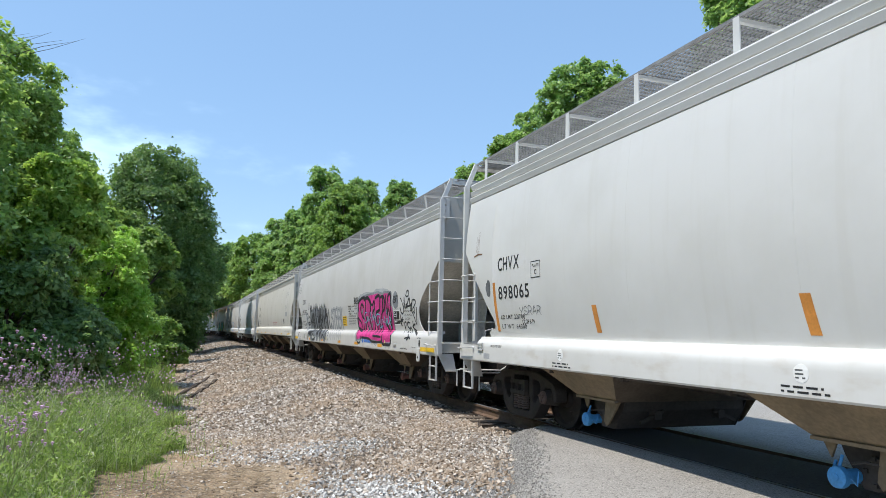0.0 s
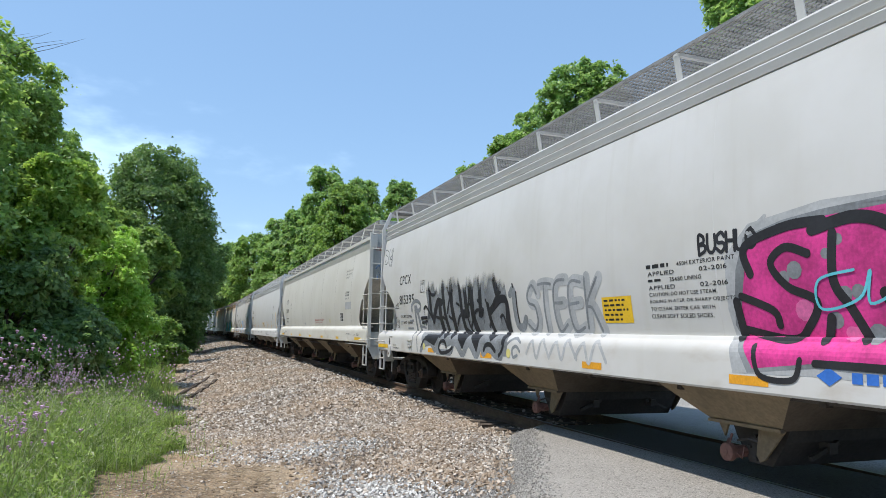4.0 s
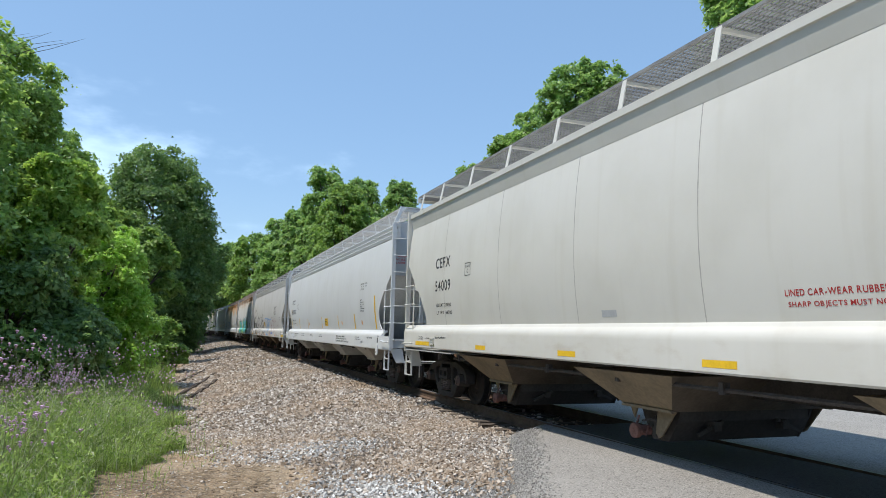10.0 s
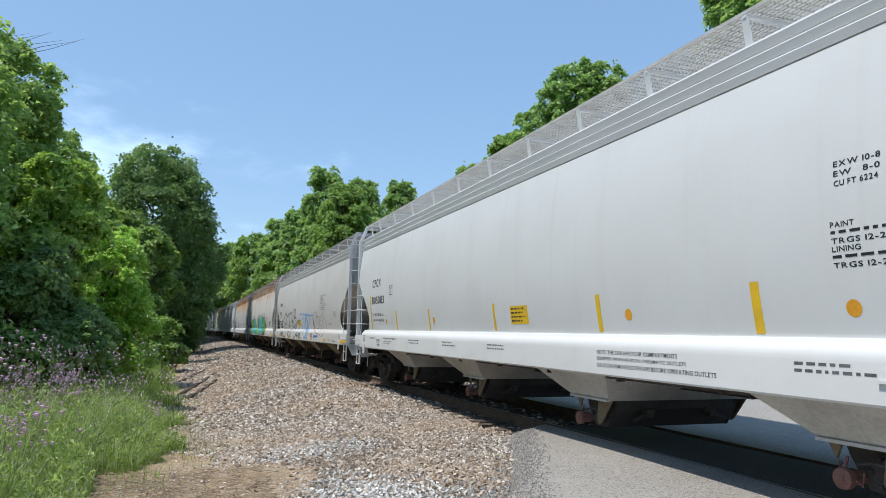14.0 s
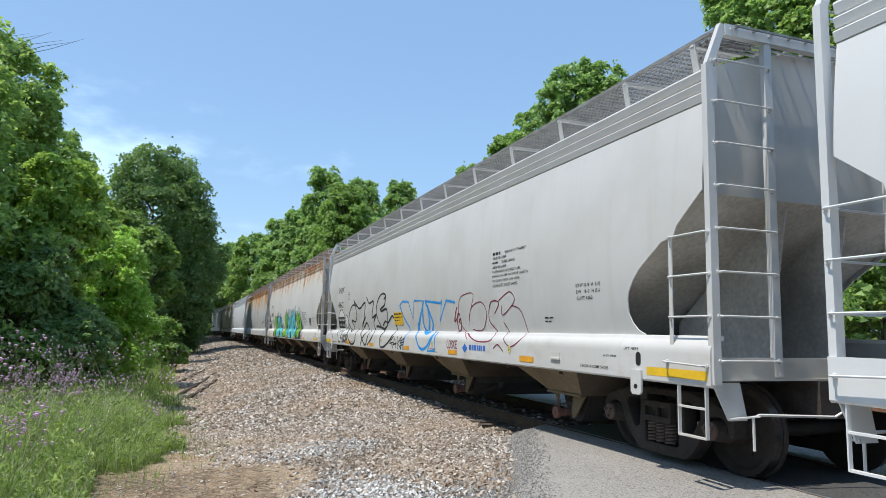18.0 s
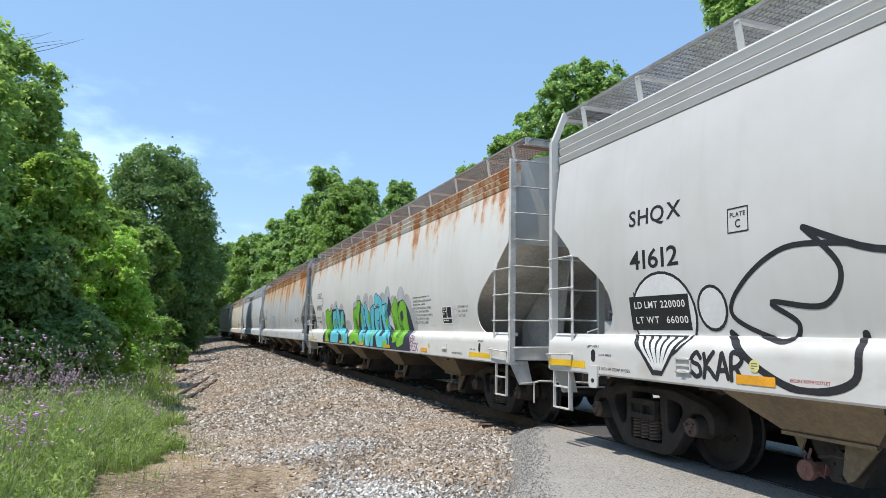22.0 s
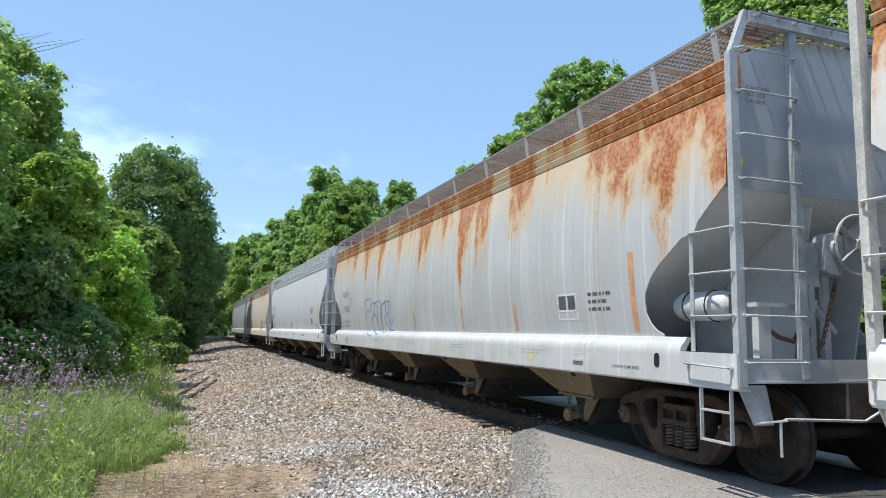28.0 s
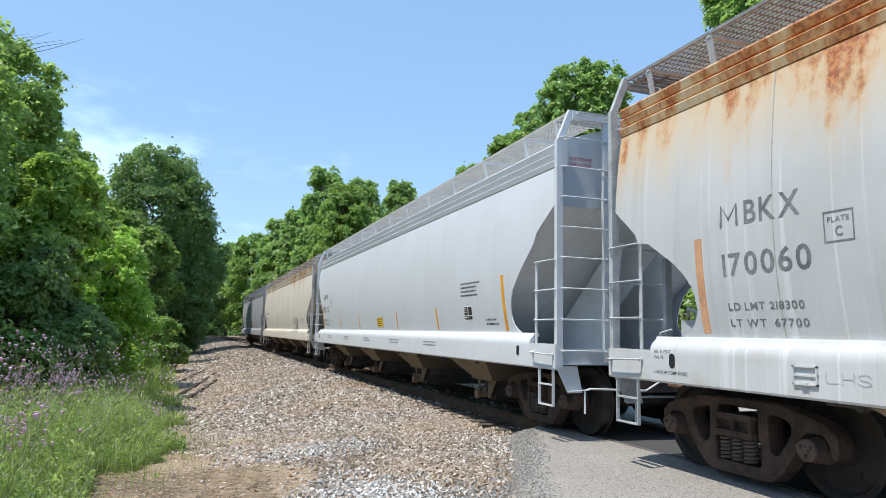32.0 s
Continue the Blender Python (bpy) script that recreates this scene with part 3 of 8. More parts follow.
def side_sheet(L, sx, cut, body_low):
    h = L / 2
    far = cut[-1][0]
    cols = sorted([a for a, _ in cut] + [(a + b) / 2 for (a, _), (b, _) in zip(cut, cut[1:])])
    rows = []
    b = Build()
    es = cols + [far + 0.0001]
    inner = list(np.linspace(1.6, L - 1.6, 28))
    for y in [-h + e for e in es] + [-h + e for e in inner] + [h - e for e in es[::-1]]:
        e = min(y + h, h - y)
        lo = body_low if e > far + 0.0000001 else cut_low(e, cut)
        rows.append([(sx * half_width(z), y, z) for z in np.linspace(lo, EAVE, 14)])
    b.sheet(rows)
    for end in (-1, 1):
        lip = []
        top = cut[-1][1]
        for e, t in ((far - 0.26, 1.405), (far - 0.15, 1.45), (far - 0.07, 1.40 + 0.41 * (top - 1.40)), (far - 0.02, 1.40 + 0.74 * (top - 1.40)), (far, top)):
            lip.append([(sx * half_width(z), end * (h - e), z) for z in np.linspace(body_low, min(t, top), 5)])
        b.sheet(lip)
    return b


def rung(b, p, q, out, r=0.011):
    """A round rung from p to q standing off by out, with bent ends."""
    p, q, out = Vector(p), Vector(q), Vector(out)
    for c in (p, q):
        b.tube([c, c + out * 0.35], 0.022, 7)
    return b.tube([p, p + out * 0.9 + (q - p) * 0.02, p + out + (q - p) * 0.06, q + out + (p - q) * 0.06, q + out * 0.9 + (p - q) * 0.02, q], r, 6)


TRUCK_AT = 1.40
AXLE = 0.87
TRUCK_SETS = {}


def rounded(pts, r, n=3):
    """An outline with its corners rounded by about r."""
    out = []
    for i, p in enumerate(pts):
        a, p, b = Vector(pts[i - 1]), Vector(p), Vector(pts[(i + 1) % len(pts)])
        u, v = a - p, b - p
        u, v = u * min(r / u.length, 0.45), v * min(r / v.length, 0.45)
        for k in range(n + 1):
            t = k / n
            q = p + u * (1 - t) ** 2 + v * t ** 2
            out.append((q.x, q.y))
    return out


def cast_plate(name, outer, holes, x0, x1, edge, material):
    """A thick cast plate across x with openings and rounded edges."""
    bm = bmesh.new()
    edges = []
    for loop in [outer] + holes:
        vs = [bm.verts.new((x0, y, z)) for y, z in loop]
        edges += [bm.edges.new((vs[k], vs[(k + 1) % len(vs)])) for k in range(len(vs))]
    bmesh.ops.triangle_fill(bm, edges=edges, use_beauty=True, use_dissolve=False)
    made = bmesh.ops.extrude_face_region(bm, geom=bm.faces[:])
    for v in made["geom"]:
        if isinstance(v, bmesh.types.BMVert):
            v.co.x = x1
    bmesh.ops.recalc_face_normals(bm, faces=bm.faces[:])
    rim = [e for e in bm.edges if len(e.link_faces) == 2 and e.calc_face_angle(0) > 1.2]
    bmesh.ops.bevel(bm, geom=rim, offset=edge, segments=2, affect="EDGES", profile=0.6)
    me = bpy.data.meshes.new(name)
    bm.to_mesh(me)
    bm.free()
    me.materials.append(material)
    return me


def truck_meshes(steel):
    if steel.name in TRUCK_SETS:
        return TRUCK_SETS[steel.name]
    _truck_parts = TRUCK_SETS[steel.name] = {}
    # one cast side frame at x = 0, its outer face to -x: a heavy plate with jaws over the bearings, two rounded triangular openings and the bolster window
    half = [(0.0, 0.80), (0.50, 0.80), (0.80, 0.73), (1.00, 0.67), (1.10, 0.58), (1.10, 0.40), (1.03, 0.40), (1.01, 0.52), (0.95, 0.585), (0.79, 0.585), (0.73, 0.52), (0.70, 0.42), (0.53, 0.20), (0.42, 0.10), (0.33, 0.08), (0.0, 0.08)]
    outer = rounded([(a, c) for a, c in half] + [(-a, c) for a, c in half[-2:0:-1]], 0.035)
    holes = [rounded([(s * 0.37, 0.71), (s * 0.62, 0.655), (s * 0.64, 0.56), (s * 0.48, 0.33), (s * 0.385, 0.36)], 0.06) for s in (-1, 1)]
    holes.append(rounded([(-0.25, 0.73), (0.25, 0.73), (0.25, 0.47), (0.29, 0.42), (0.28, 0.20), (-0.28, 0.20), (-0.29, 0.42), (-0.25, 0.47)], 0.03))
    _truck_parts["side_frame"] = cast_plate("side_frame", outer, holes, -0.10, 0.09, 0.022, steel)
    bo = Build().box((-1.13, -0.22, 0.455), (1.13, 0.22, 0.65))
    for s in (-1, 1):
        bo.box((s * 1.16 - 0.03, -0.25, 0.44), (s * 1.16 + 0.03, 0.25, 0.50))
        bo.box((s * 1.16 - 0.03, -0.25, 0.60), (s * 1.16 + 0.03, 0.25, 0.66))
        bo.box((s * 1.16 - 0.02, -0.235, 0.50), (s * 1.16 + 0.02, -0.20, 0.60))
        bo.box((s * 1.16 - 0.02, 0.20, 0.50), (s * 1.16 + 0.02, 0.235, 0.60))
        bo.box((s * 1.16 - 0.02, -0.02, 0.50), (s * 1.16 + 0.02, 0.02, 0.60))
    _truck_parts["bolster"] = bo.mesh("bolster", steel)
    sp = Build()
    sp.tube([(0.058 * math.cos(k * 0.7), 0.058 * math.sin(k * 0.7), 0.215 + 0.0040 * k) for k in range(60)], 0.0145, 5)
    _truck_parts["spring"] = sp.mesh("spring", M_SPRING)
    w = Build()
    for s in (-1, 1):
        prof = [(-0.075, 0.0), (-0.075, 0.13), (-0.02, 0.16), (-0.02, 0.36), (-0.065, 0.39), (-0.065, 0.452), (0.045, 0.457), (0.055, 0.485), (0.075, 0.485), (0.075, 0.0)]
        w.ring([(a * (1 if s < 0 else -1), r) for a, r in prof], (s * 0.765, 0, 0), "x", 36)
    w.ring([(-0.95, 0.0), (-0.95, 0.08), (0.95, 0.08), (0.95, 0.0)], (0, 0, 0), "x", 14)
    for k in range(3):
        w.box((-0.80, 0.20 * math.cos(k * 2.1) - 0.025, 0.25 * math.sin(k * 2.1) - 0.02), (-0.775, 0.20 * math.cos(k * 2.1) + 0.025, 0.25 * math.sin(k * 2.1) + 0.02))
    _truck_parts["wheelset"] = w.mesh("wheelset", M_WHEEL, True)
    t = Build()
    t.ring([(-0.055, 0.4555), (0.045, 0.459)], (0, 0, 0), "x", 40)
    t.f = [q for q in t.f if len(q) == 4]
    _truck_parts["tread"] = t.mesh("tread", M_RIM, True)
    c = Build().ring([(-0.20, 0.0), (-0.20, 0.075), (-0.17, 0.10), (-0.06, 0.115), (0.02, 0.13), (0.02, 0.0)], (0, 0, 0), "x", 18)
    for k in range(3):
        c.ring([(-0.225, 0.0), (-0.225, 0.022), (-0.18, 0.022), (-0.18, 0)], (0, 0.055 * math.cos(k * 2.094 + 0.5), 0.055 * math.sin(k * 2.094 + 0.5)), "x", 6)
    _truck_parts["bearing"] = c.mesh("bearing", steel, True)
    c = Build().ring([(-0.235, 0.0), (-0.235, 0.03), (-0.222, 0.035), (-0.222, 0.075), (-0.215, 0.092), (-0.19, 0.097), (-0.19, 0.0)], (0, 0, 0), "x", 22)
    for k in range(3):
        c.ring([(-0.25, 0.0), (-0.25, 0.018), (-0.22, 0.018), (-0.22, 0)], (0, 0.058 * math.cos(k * 2.094 + 0.5), 0.058 * math.sin(k * 2.094 + 0.5)), "x", 6)
    _truck_parts["end_cap"] = c.mesh("end_cap", M_BEARING, True)
    return _truck_parts


WHEELSETS = []


def add_truck(car, y, steel):
    g = truck_meshes(steel)
    tr = part("truck", g["bolster"], None, car, "grimy three-piece freight truck")
    tr.matrix_basis = pose(0, y, 0)
    for s in (-1, 1):
        part("side_frame", g["side_frame"], None, tr, m=pose(s * 1.02, 0, 0) if s < 0 else pose(s * 1.02, 0, 0, 0, 0, 180))
        for yy in (-0.15, 0, 0.15):
            for xx in (-0.06, 0.06):
                part("spring", g["spring"], None, tr, "rusty coil spring", m=pose(s * 1.04 + xx, yy, 0))
        for a in (-AXLE, AXLE):
            part("bearing", g["bearing"], None, tr, m=pose(s * 1.0, a, 0.457, 0, 0, 0 if s < 0 else 180))
            part("end_cap", g["end_cap"], None, tr, "bolted bearing end cap", m=pose(s * 1.0, a, 0.457, 0, 0, 0 if s < 0 else 180))
    for a in (-AXLE, AXLE):
        ws = part("wheelset", g["wheelset"], None, tr, "steel wheels on an axle with bright treads", m=pose(0, a, 0.457))
        WHEELSETS.append((car, ws, a))
    for a in (-AXLE, AXLE):
        for s in (-0.78, 0.78):
            part("tread", g["tread"], None, tr, "polished wheel tread", m=pose(s, a, 0.457))


P_WHITE = car_paint("white_car_paint", (0.651, 0.647, 0.625), 0.0, 0.25, 1.0)
P_WHITE2 = car_paint("clean_white_car_paint", (0.669, 0.678, 0.678), 0.0, 0.15, 2.0, bottom=0.1)
P_CREAM = car_paint("ivory_car_paint", (0.651, 0.634, 0.581), 0.0, 0.25, 3.0, bottom=0.35)
P_GREYW = car_paint("greyed_white_car_paint", (0.616, 0.607, 0.590), 0.0, 0.3, 4.0)
P_RUSTW = car_paint("rust_streaked_white_paint", (0.70, 0.69, 0.665), 1.0, 0.25, 5.0, 3.6, yellow=0.22)
P_RUSTG = car_paint("rusty_grey_paint", (0.56, 0.575, 0.58), 1.0, 0.4, 6.0, 3.32, streaks=0.40, yellow=0.75)
P_BLUEW = car_paint("cool_white_paint", (0.616, 0.642, 0.669), 0.0, 0.15, 7.0, bottom=0.1)
P_TAN = car_paint("cream_rusted_paint", (0.68, 0.63, 0.54), 0.7, 0.35, 8.0, 4.05, yellow=0.5)
P_GREY = car_paint("dull_grey_paint", (0.352, 0.361, 0.378), 0.0, 0.4, 9.0, streaks=0.3)
P_DUSTY = plain("dusty_white_fittings", (0.55, 0.53, 0.49), 0.6, 0, 0.3, 4, 40, 0.1)
P_STEELGREY = plain("faded_grey_fittings", (0.42, 0.44, 0.45), 0.55, 0, 0.3, 4, 40, 0.1)
M_SEAM = plain("grimy_weld", (0.42, 0.40, 0.36), 0.6, 0, 0.35, 1.5, 20, 0.1)
M_SLOPE_CLEAN = plain("pale_grey_slope_sheet", (0.62, 0.625, 0.62), 0.7, 0, 0.15, 1.2, 20, 0.1)
P_GRATE = plain("galvanized_grating", (0.28, 0.275, 0.265), 0.6, 0.3, 0.3)



SHADED_END_TONES = {}


def grimy(paint):
    """The same car's end paint: more grime, and the ends' shade put into its tone."""
    base = TONES[paint.name]
    if paint.name not in SHADED_END_TONES:
        SHADED_END_TONES[paint.name] = car_paint("grimy_" + paint.name, tuple(c * k for c, k in zip(base, (0.80, 0.83, 0.86) if paint in (P_WHITE2, P_RUSTG, P_BLUEW, P_CREAM) else (0.86, 0.84, 0.80))), 0.25 if "rust" in paint.name else 0.0, 0.5, 4.0, 4.4)
    return SHADED_END_TONES[paint.name]


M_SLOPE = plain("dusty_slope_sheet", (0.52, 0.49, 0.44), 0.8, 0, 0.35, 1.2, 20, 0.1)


def hopper_car(name, L, paint, end_paint, label, edge="grooved", arch=True, cap=None, hopper=None, board=None, detail=True, brake_end=0, frame_paint=None, cut=CUT_WIDE, plates=True, sill_low=SILL_LOW, sill_shift=0.0, dark_seams=False, steel=None, hop_at=(-6.12, 3.94), end_box=False, posts="odd", post_foot=1.29, slope=None, full_sill=False):
    """A covered hopper car, its base at the rail top in the middle of its length; both ends alike."""
    cap, hopper, board, frame_paint = cap or M_CAP_RED, hopper or M_HOPPER, board or P_GRATE, frame_paint or paint
    car = tagged(new(name), label, "freight car", "hopper cars of the train")
    h = L / 2
    for sx in (-1, 1):
        ob = part("side_sheet", side_sheet(L, sx, cut, BODY_LOW + min(0.0, sill_shift)), paint, car, smooth=True)
        so = ob.modifiers.new("thick", "SOLIDIFY")
        so.thickness, so.offset = 0.014, -1 if sx < 0 else -1
        sp = ob.modifiers.new("crisp", "EDGE_SPLIT")
        sp.split_angle = radians(40)
        b = Build()
        # side sill: face, sloped top and lower flange, ends stepped down
        notch = 0.02 if full_sill else 0.75
        up = sill_shift
        sec = [(1.46, BODY_LOW + up + 0.02)] + [(a, z + up) for z, a in SILL_CURVE[::-1]] + [(1.626, sill_low + 0.02), (1.61, sill_low), (1.45, sill_low),
               (1.45, sill_low + 0.02), (1.58, sill_low + 0.03), (1.58, SILL_TOP + up - 0.06), (1.50, BODY_LOW + up - 0.03), (1.46, BODY_LOW + up - 0.03)]
        b.prism([(sx * a, c) for a, c in sec], "y", -h + notch, h - notch)
        for e in (-1, 1) if notch > 0.1 else ():
            y0, y1 = sorted((e * (h - 0.75), e * h))
            b.prism([(sx * 1.626, SILL_TOP + up - 0.02), (sx * 1.626, sill_low + 0.02), (sx * 1.61, sill_low), (sx * 1.48, sill_low), (sx * 1.48, sill_low + 0.015), (sx * 1.60, sill_low + 0.03), (sx * 1.60, SILL_TOP + up - 0.02)], "y", y0, y1)
        sill = part("side_sill", b, paint, car, smooth=True)
        if detail and plates:
            for e in (-1, 1):
                oval = [(e * (h - 1.1) + 0.043 * math.cos(k * math.tau / 20), 1.145 + (0.03 if math.sin(k * math.tau / 20) > 0 else -0.03) + 0.043 * math.sin(k * math.tau / 20)) for k in range(20)]
                part("lift_hole", Build().prism(oval, "x", sx * 1.62, sx * 1.63), M_BLACK, sill, "dark oval lifting hole")
            for e in (-1, 1) if plates is True else ():
                b = Build()
                yb = e * (h - 1.12)
                b.prism([(yb - 0.09, 0.80), (yb - 0.06, 0.77), (yb + 0.06, 0.77), (yb + 0.09, 0.80), (yb + 0.09, 1.03), (yb - 0.09, 1.03)], "x", sx * 1.628, sx * 1.65)
                part("jacking_plate", b, paint, sill)
                hole = [(yb + 0.032 * math.cos(k * math.tau / 14), 0.855 + 0.026 * math.sin(k * math.tau / 14)) for k in range(14)]
                part("plate_hole", Build().prism(hole, "x", sx * 1.640, sx * 1.6525), M_BLACK, sill, "dark hole in the jacking plate")
        # roof edge
        e = ROOF_EDGE if edge == "grooved" else PLAIN_EDGE
        b = Build()
        b.prism([(sx * a, c) for a, c in e] + [(sx * 1.38, 4.05), (sx * 1.38, 3.69)], "y", -h + 0.10, h - 0.10)
        part("roof_edge", b, paint, car)
        # running board on brackets
        rb = Build()
        x0, x1, zt = 1.36, 0.72, 4.47
        for k in range(13):
            x = x1 + (x0 - x1) * k / 12
            rb.box((sx * x - 0.006, -h + 0.05, zt - 0.022), (sx * x + 0.006, h - 0.05, zt))
        n = int((L - 0.1) / 0.10)
        for k in range(n + 1):
            y = -h + 0.05 + (L - 0.1) * k / n
            rb.box((min(sx * x0, sx * x1), y - 0.008, zt - 0.016), (max(sx * x0, sx * x1), y + 0.008, zt - 0.004))
        rb.box((sx * x0 - 0.012, -h + 0.05, zt - 0.032), (sx * x0 + 0.012, h - 0.05, zt + 0.004))
        rb_ob = part("running_board", rb, board, car, "open steel grating walkway along the roof")
        br = Build()
        br.bar((sx * post_foot, 0, 4.03), (sx * 1.365, 0, 4.46), 0.085, 0.014, (1, 0, 0))
        br.bar((sx * 1.37, 0, 4.43), (sx * 0.72, 0, 4.43), 0.05, 0.04)
        br = br.mesh("bracket", frame_paint)
        spots = [0.75 + 1.5 * k for k in range(-6, 6)] if posts == "even" else [1.58 * k for k in range(-5, 6)]
        for y in spots + [-h + 0.46, h - 0.46]:
            part("bracket", br, None, rb_ob, m=pose(0, y, 0))
    # roof
    b = Build()
    arc = [(x, 4.05 + 0.33 * (1 - (x / 1.45) ** 2)) for x in np.linspace(-1.45, 1.45, 17)]
    b.prism(arc, "y", -h + 0.185, h - 0.185)
    part("roof", b, paint, car, smooth=True)
    b = Build()
    k = 4
    for i in range(k):
        y0 = -h + 1.6 + (L - 3.2) * i / k
        b.box((-0.33, y0 + 0.15, 4.33), (0.33, y0 + (L - 3.2) / k - 0.15, 4.45))
    part("hatch_cover", b, paint, car, "long trough hatch covers on the roof")
    # ends
    for e in (-1, 1):
        ye = e * (h - 0.16)
        b = Build()
        outline = [(-half_width(z), z) for z in np.linspace(cut[0][1] - 0.02, EAVE, 8)] + [(-1.48, 4.05)] + arc[1:-1] + [(1.48, 4.05)] + [(half_width(z), z) for z in np.linspace(EAVE, cut[0][1] - 0.02, 8)]
        b.prism([(a * 0.995, c) for a, c in outline], "y", min(ye, ye - e * 0.02), max(ye, ye - e * 0.02))
        part("end_sheet", b, end_paint, car)
        b = Build()
        s0, s1 = (ye, cut[0][1] - 0.01), (e * (h - 2.95), 0.98)
        for w0, w1, t in ((1.58, 1.45, 0.0),):
            rows = []
            for q in np.linspace(0, 1, 8):
                yy, zz = s0[0] + (s1[0] - s0[0]) * q, s0[1] + (s1[1] - s0[1]) * q
                rows.append([(x * min(half_width(max(zz, 1.3)) - 0.02, 1.6), yy, zz) for x in np.linspace(-1, 1, 7)])
            b.sheet(rows)
            b.sheet([[(x, y - e * 0.02, z - 0.01) for x, y, z in r] for r in rows])
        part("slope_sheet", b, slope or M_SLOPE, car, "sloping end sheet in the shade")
        b = Build()
        for x in (-0.42, 0.42):
            b.prism([(e * (h - 0.22), 2.70), (e * (h - 0.45), 2.70), (e * (h - 1.9), 1.55), (e * (h - 1.9), 1.0), (e * (h - 0.55), 1.0), (e * (h - 0.5), 1.25)], "x", x - 0.012, x + 0.012)
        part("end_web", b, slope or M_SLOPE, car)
        b = Build()
        y0, y1 = sorted((e * (h - 0.022), e * (h - 0.10)))
        b.box((-1.60, y0, 0.99), (1.60, y1, 1.20))
        b.box((-1.60, min(e * h, e * (h - 2.9)), 0.985), (1.60, max(e * h, e * (h - 2.9)), 1.005))
        part("end_sill", b, end_paint, car)
        if end_box:
            b = Build()
            y0, y1 = sorted((e * (h - 0.012), e * (h - 0.09)))
            b.box((-1.52, y0, 0.96), (1.52, y1, 1.36))
            b.ring([(-0.004, 0.0), (-0.004, 0.09), (0.004, 0.09), (0.004, 0.0)], (-1.25, e * (h - 0.008), 1.17), "y", 18)
            b.box((-0.92, min(e * (h - 0.012), e * (h + 0.006)), 1.12), (-0.82, max(e * (h - 0.012), e * (h + 0.006)), 1.26))
            part("end_plate", b, end_paint, car, "tall grey end plate with a round cover")
        b = Build()
        b.box((-0.34, min(e * (h + 0.02), e * (h - 3.2)), 0.62), (0.34, max(e * (h + 0.02), e * (h - 3.2)), 0.98))
        part("draft_sill", b, M_STEEL, car)
        b = Build()
        b.box((-0.09, min(e * h, e * (h + 0.42)), 0.79), (0.09, max(e * h, e * (h + 0.42)), 0.96))
        b.prism([(-0.17, e * (h + 0.40)), (0.14, e * (h + 0.40)), (0.17, e * (h + 0.60)), (0.02, e * (h + 0.68)), (-0.05, e * (h + 0.56)), (-0.16, e * (h + 0.70))], "z", 0.74, 1.02)
        part("coupler", b, M_RUST, car, "rusty knuckle coupler")
        # posts and ladders on both sides
        for sx in (-1, 1):
            xo, xi = sx * 1.56, sx * 0.82
            yp = e * (h - 0.03)
            b = Build()
            if arch:
                b.bar((xo, yp, SILL_LOW + 0.03), (xo, yp, 4.03), 0.09, 0.07, (0, 1, 0))
                b.bar((xo, yp, 4.0), (sx * 1.37, yp, 4.46), 0.08, 0.06, (0, 1, 0))
            else:
                b.bar((xo, yp, SILL_LOW + 0.03), (xo, yp, 4.10), 0.09, 0.07, (0, 1, 0))
            part("corner_post", b, frame_paint, car)
            b = Build()
            b.bar((xi, yp, 1.02), (xi, yp, 4.44), 0.09, 0.06, (0, 1, 0))
            part("ladder_post", b, frame_paint, car)
            for kk in range(8):
                z = 1.17 + 0.413 * kk
                b = rung(Build(), (xo - sx * 0.03, yp + e * 0.03, z), (xi + sx * 0.01, yp + e * 0.03, z), (0, e * 0.055, 0))
                part("rung", b, frame_paint, car)
            # short side ladder
            ys = e * (h - 0.58)
            b = Build()
            b.bar((sx * 1.60, ys, 1.25), (sx * 1.60, ys, 2.40), 0.05, 0.012, (1, 0, 0))
            part("ladder_stile", b, frame_paint, car)
            for kk in range(3):
                z = 1.58 + 0.40 * kk
                b = rung(Build(), (sx * 1.60, yp, z), (sx * 1.60, ys, z), (sx * 0.045, 0, 0))
                part("rung", b, frame_paint, car)
            b = rung(Build(), (sx * 1.63, e * (h - 0.06), 1.12), (sx * 1.63, e * (h - 0.62), 1.14), (sx * 0.07, 0, 0))
            part("grab_iron", b, frame_paint, car)
            # stirrup step
            b = Build()
            ya, yb = e * (h - 0.12), e * (h - 0.50)
            xs = sx * 1.59
            for p0, p1 in (((xs, ya, 0.99), (xs, ya, 0.445)), ((xs, yb, 0.99), (xs, yb, 0.445))):
                b.bar(p0, p1, 0.014, 0.036, (1, 0, 0))
            for zz in (0.45, 0.72):
                b.bar((xs, ya, zz), (xs, yb, zz), 0.045, 0.018)
            part("sill_step", b, frame_paint, car)
            b = Build()
            b.prism([(sx * 1.60, 0.97), (sx * 1.28, 0.97), (sx * 1.20, 0.62), (sx * 1.42, 0.62)], "y", min(yp, yp - e * 0.015), max(yp, yp - e * 0.015))
            part("step_bracket", b, frame_paint, car)
        # uncoupling rod
        b = Build()
        for sx in (-1,):
            yr = e * (h + 0.06)
            b.tube([(sx * 1.22, yr, 0.36), (sx * 1.22, yr, 0.66), (sx * 1.15, yr, 0.68), (sx * 0.35, yr + e * 0.12, 0.66), (sx * 0.12, yr + e * 0.25, 0.84)], 0.014, 6)
            b.bar((sx * 1.42, yp, 0.64), (sx * 1.16, e * (h + 0.07), 0.67), 0.06, 0.012)
        part("uncoupling_rod", b, frame_paint, car)
        b = Build()
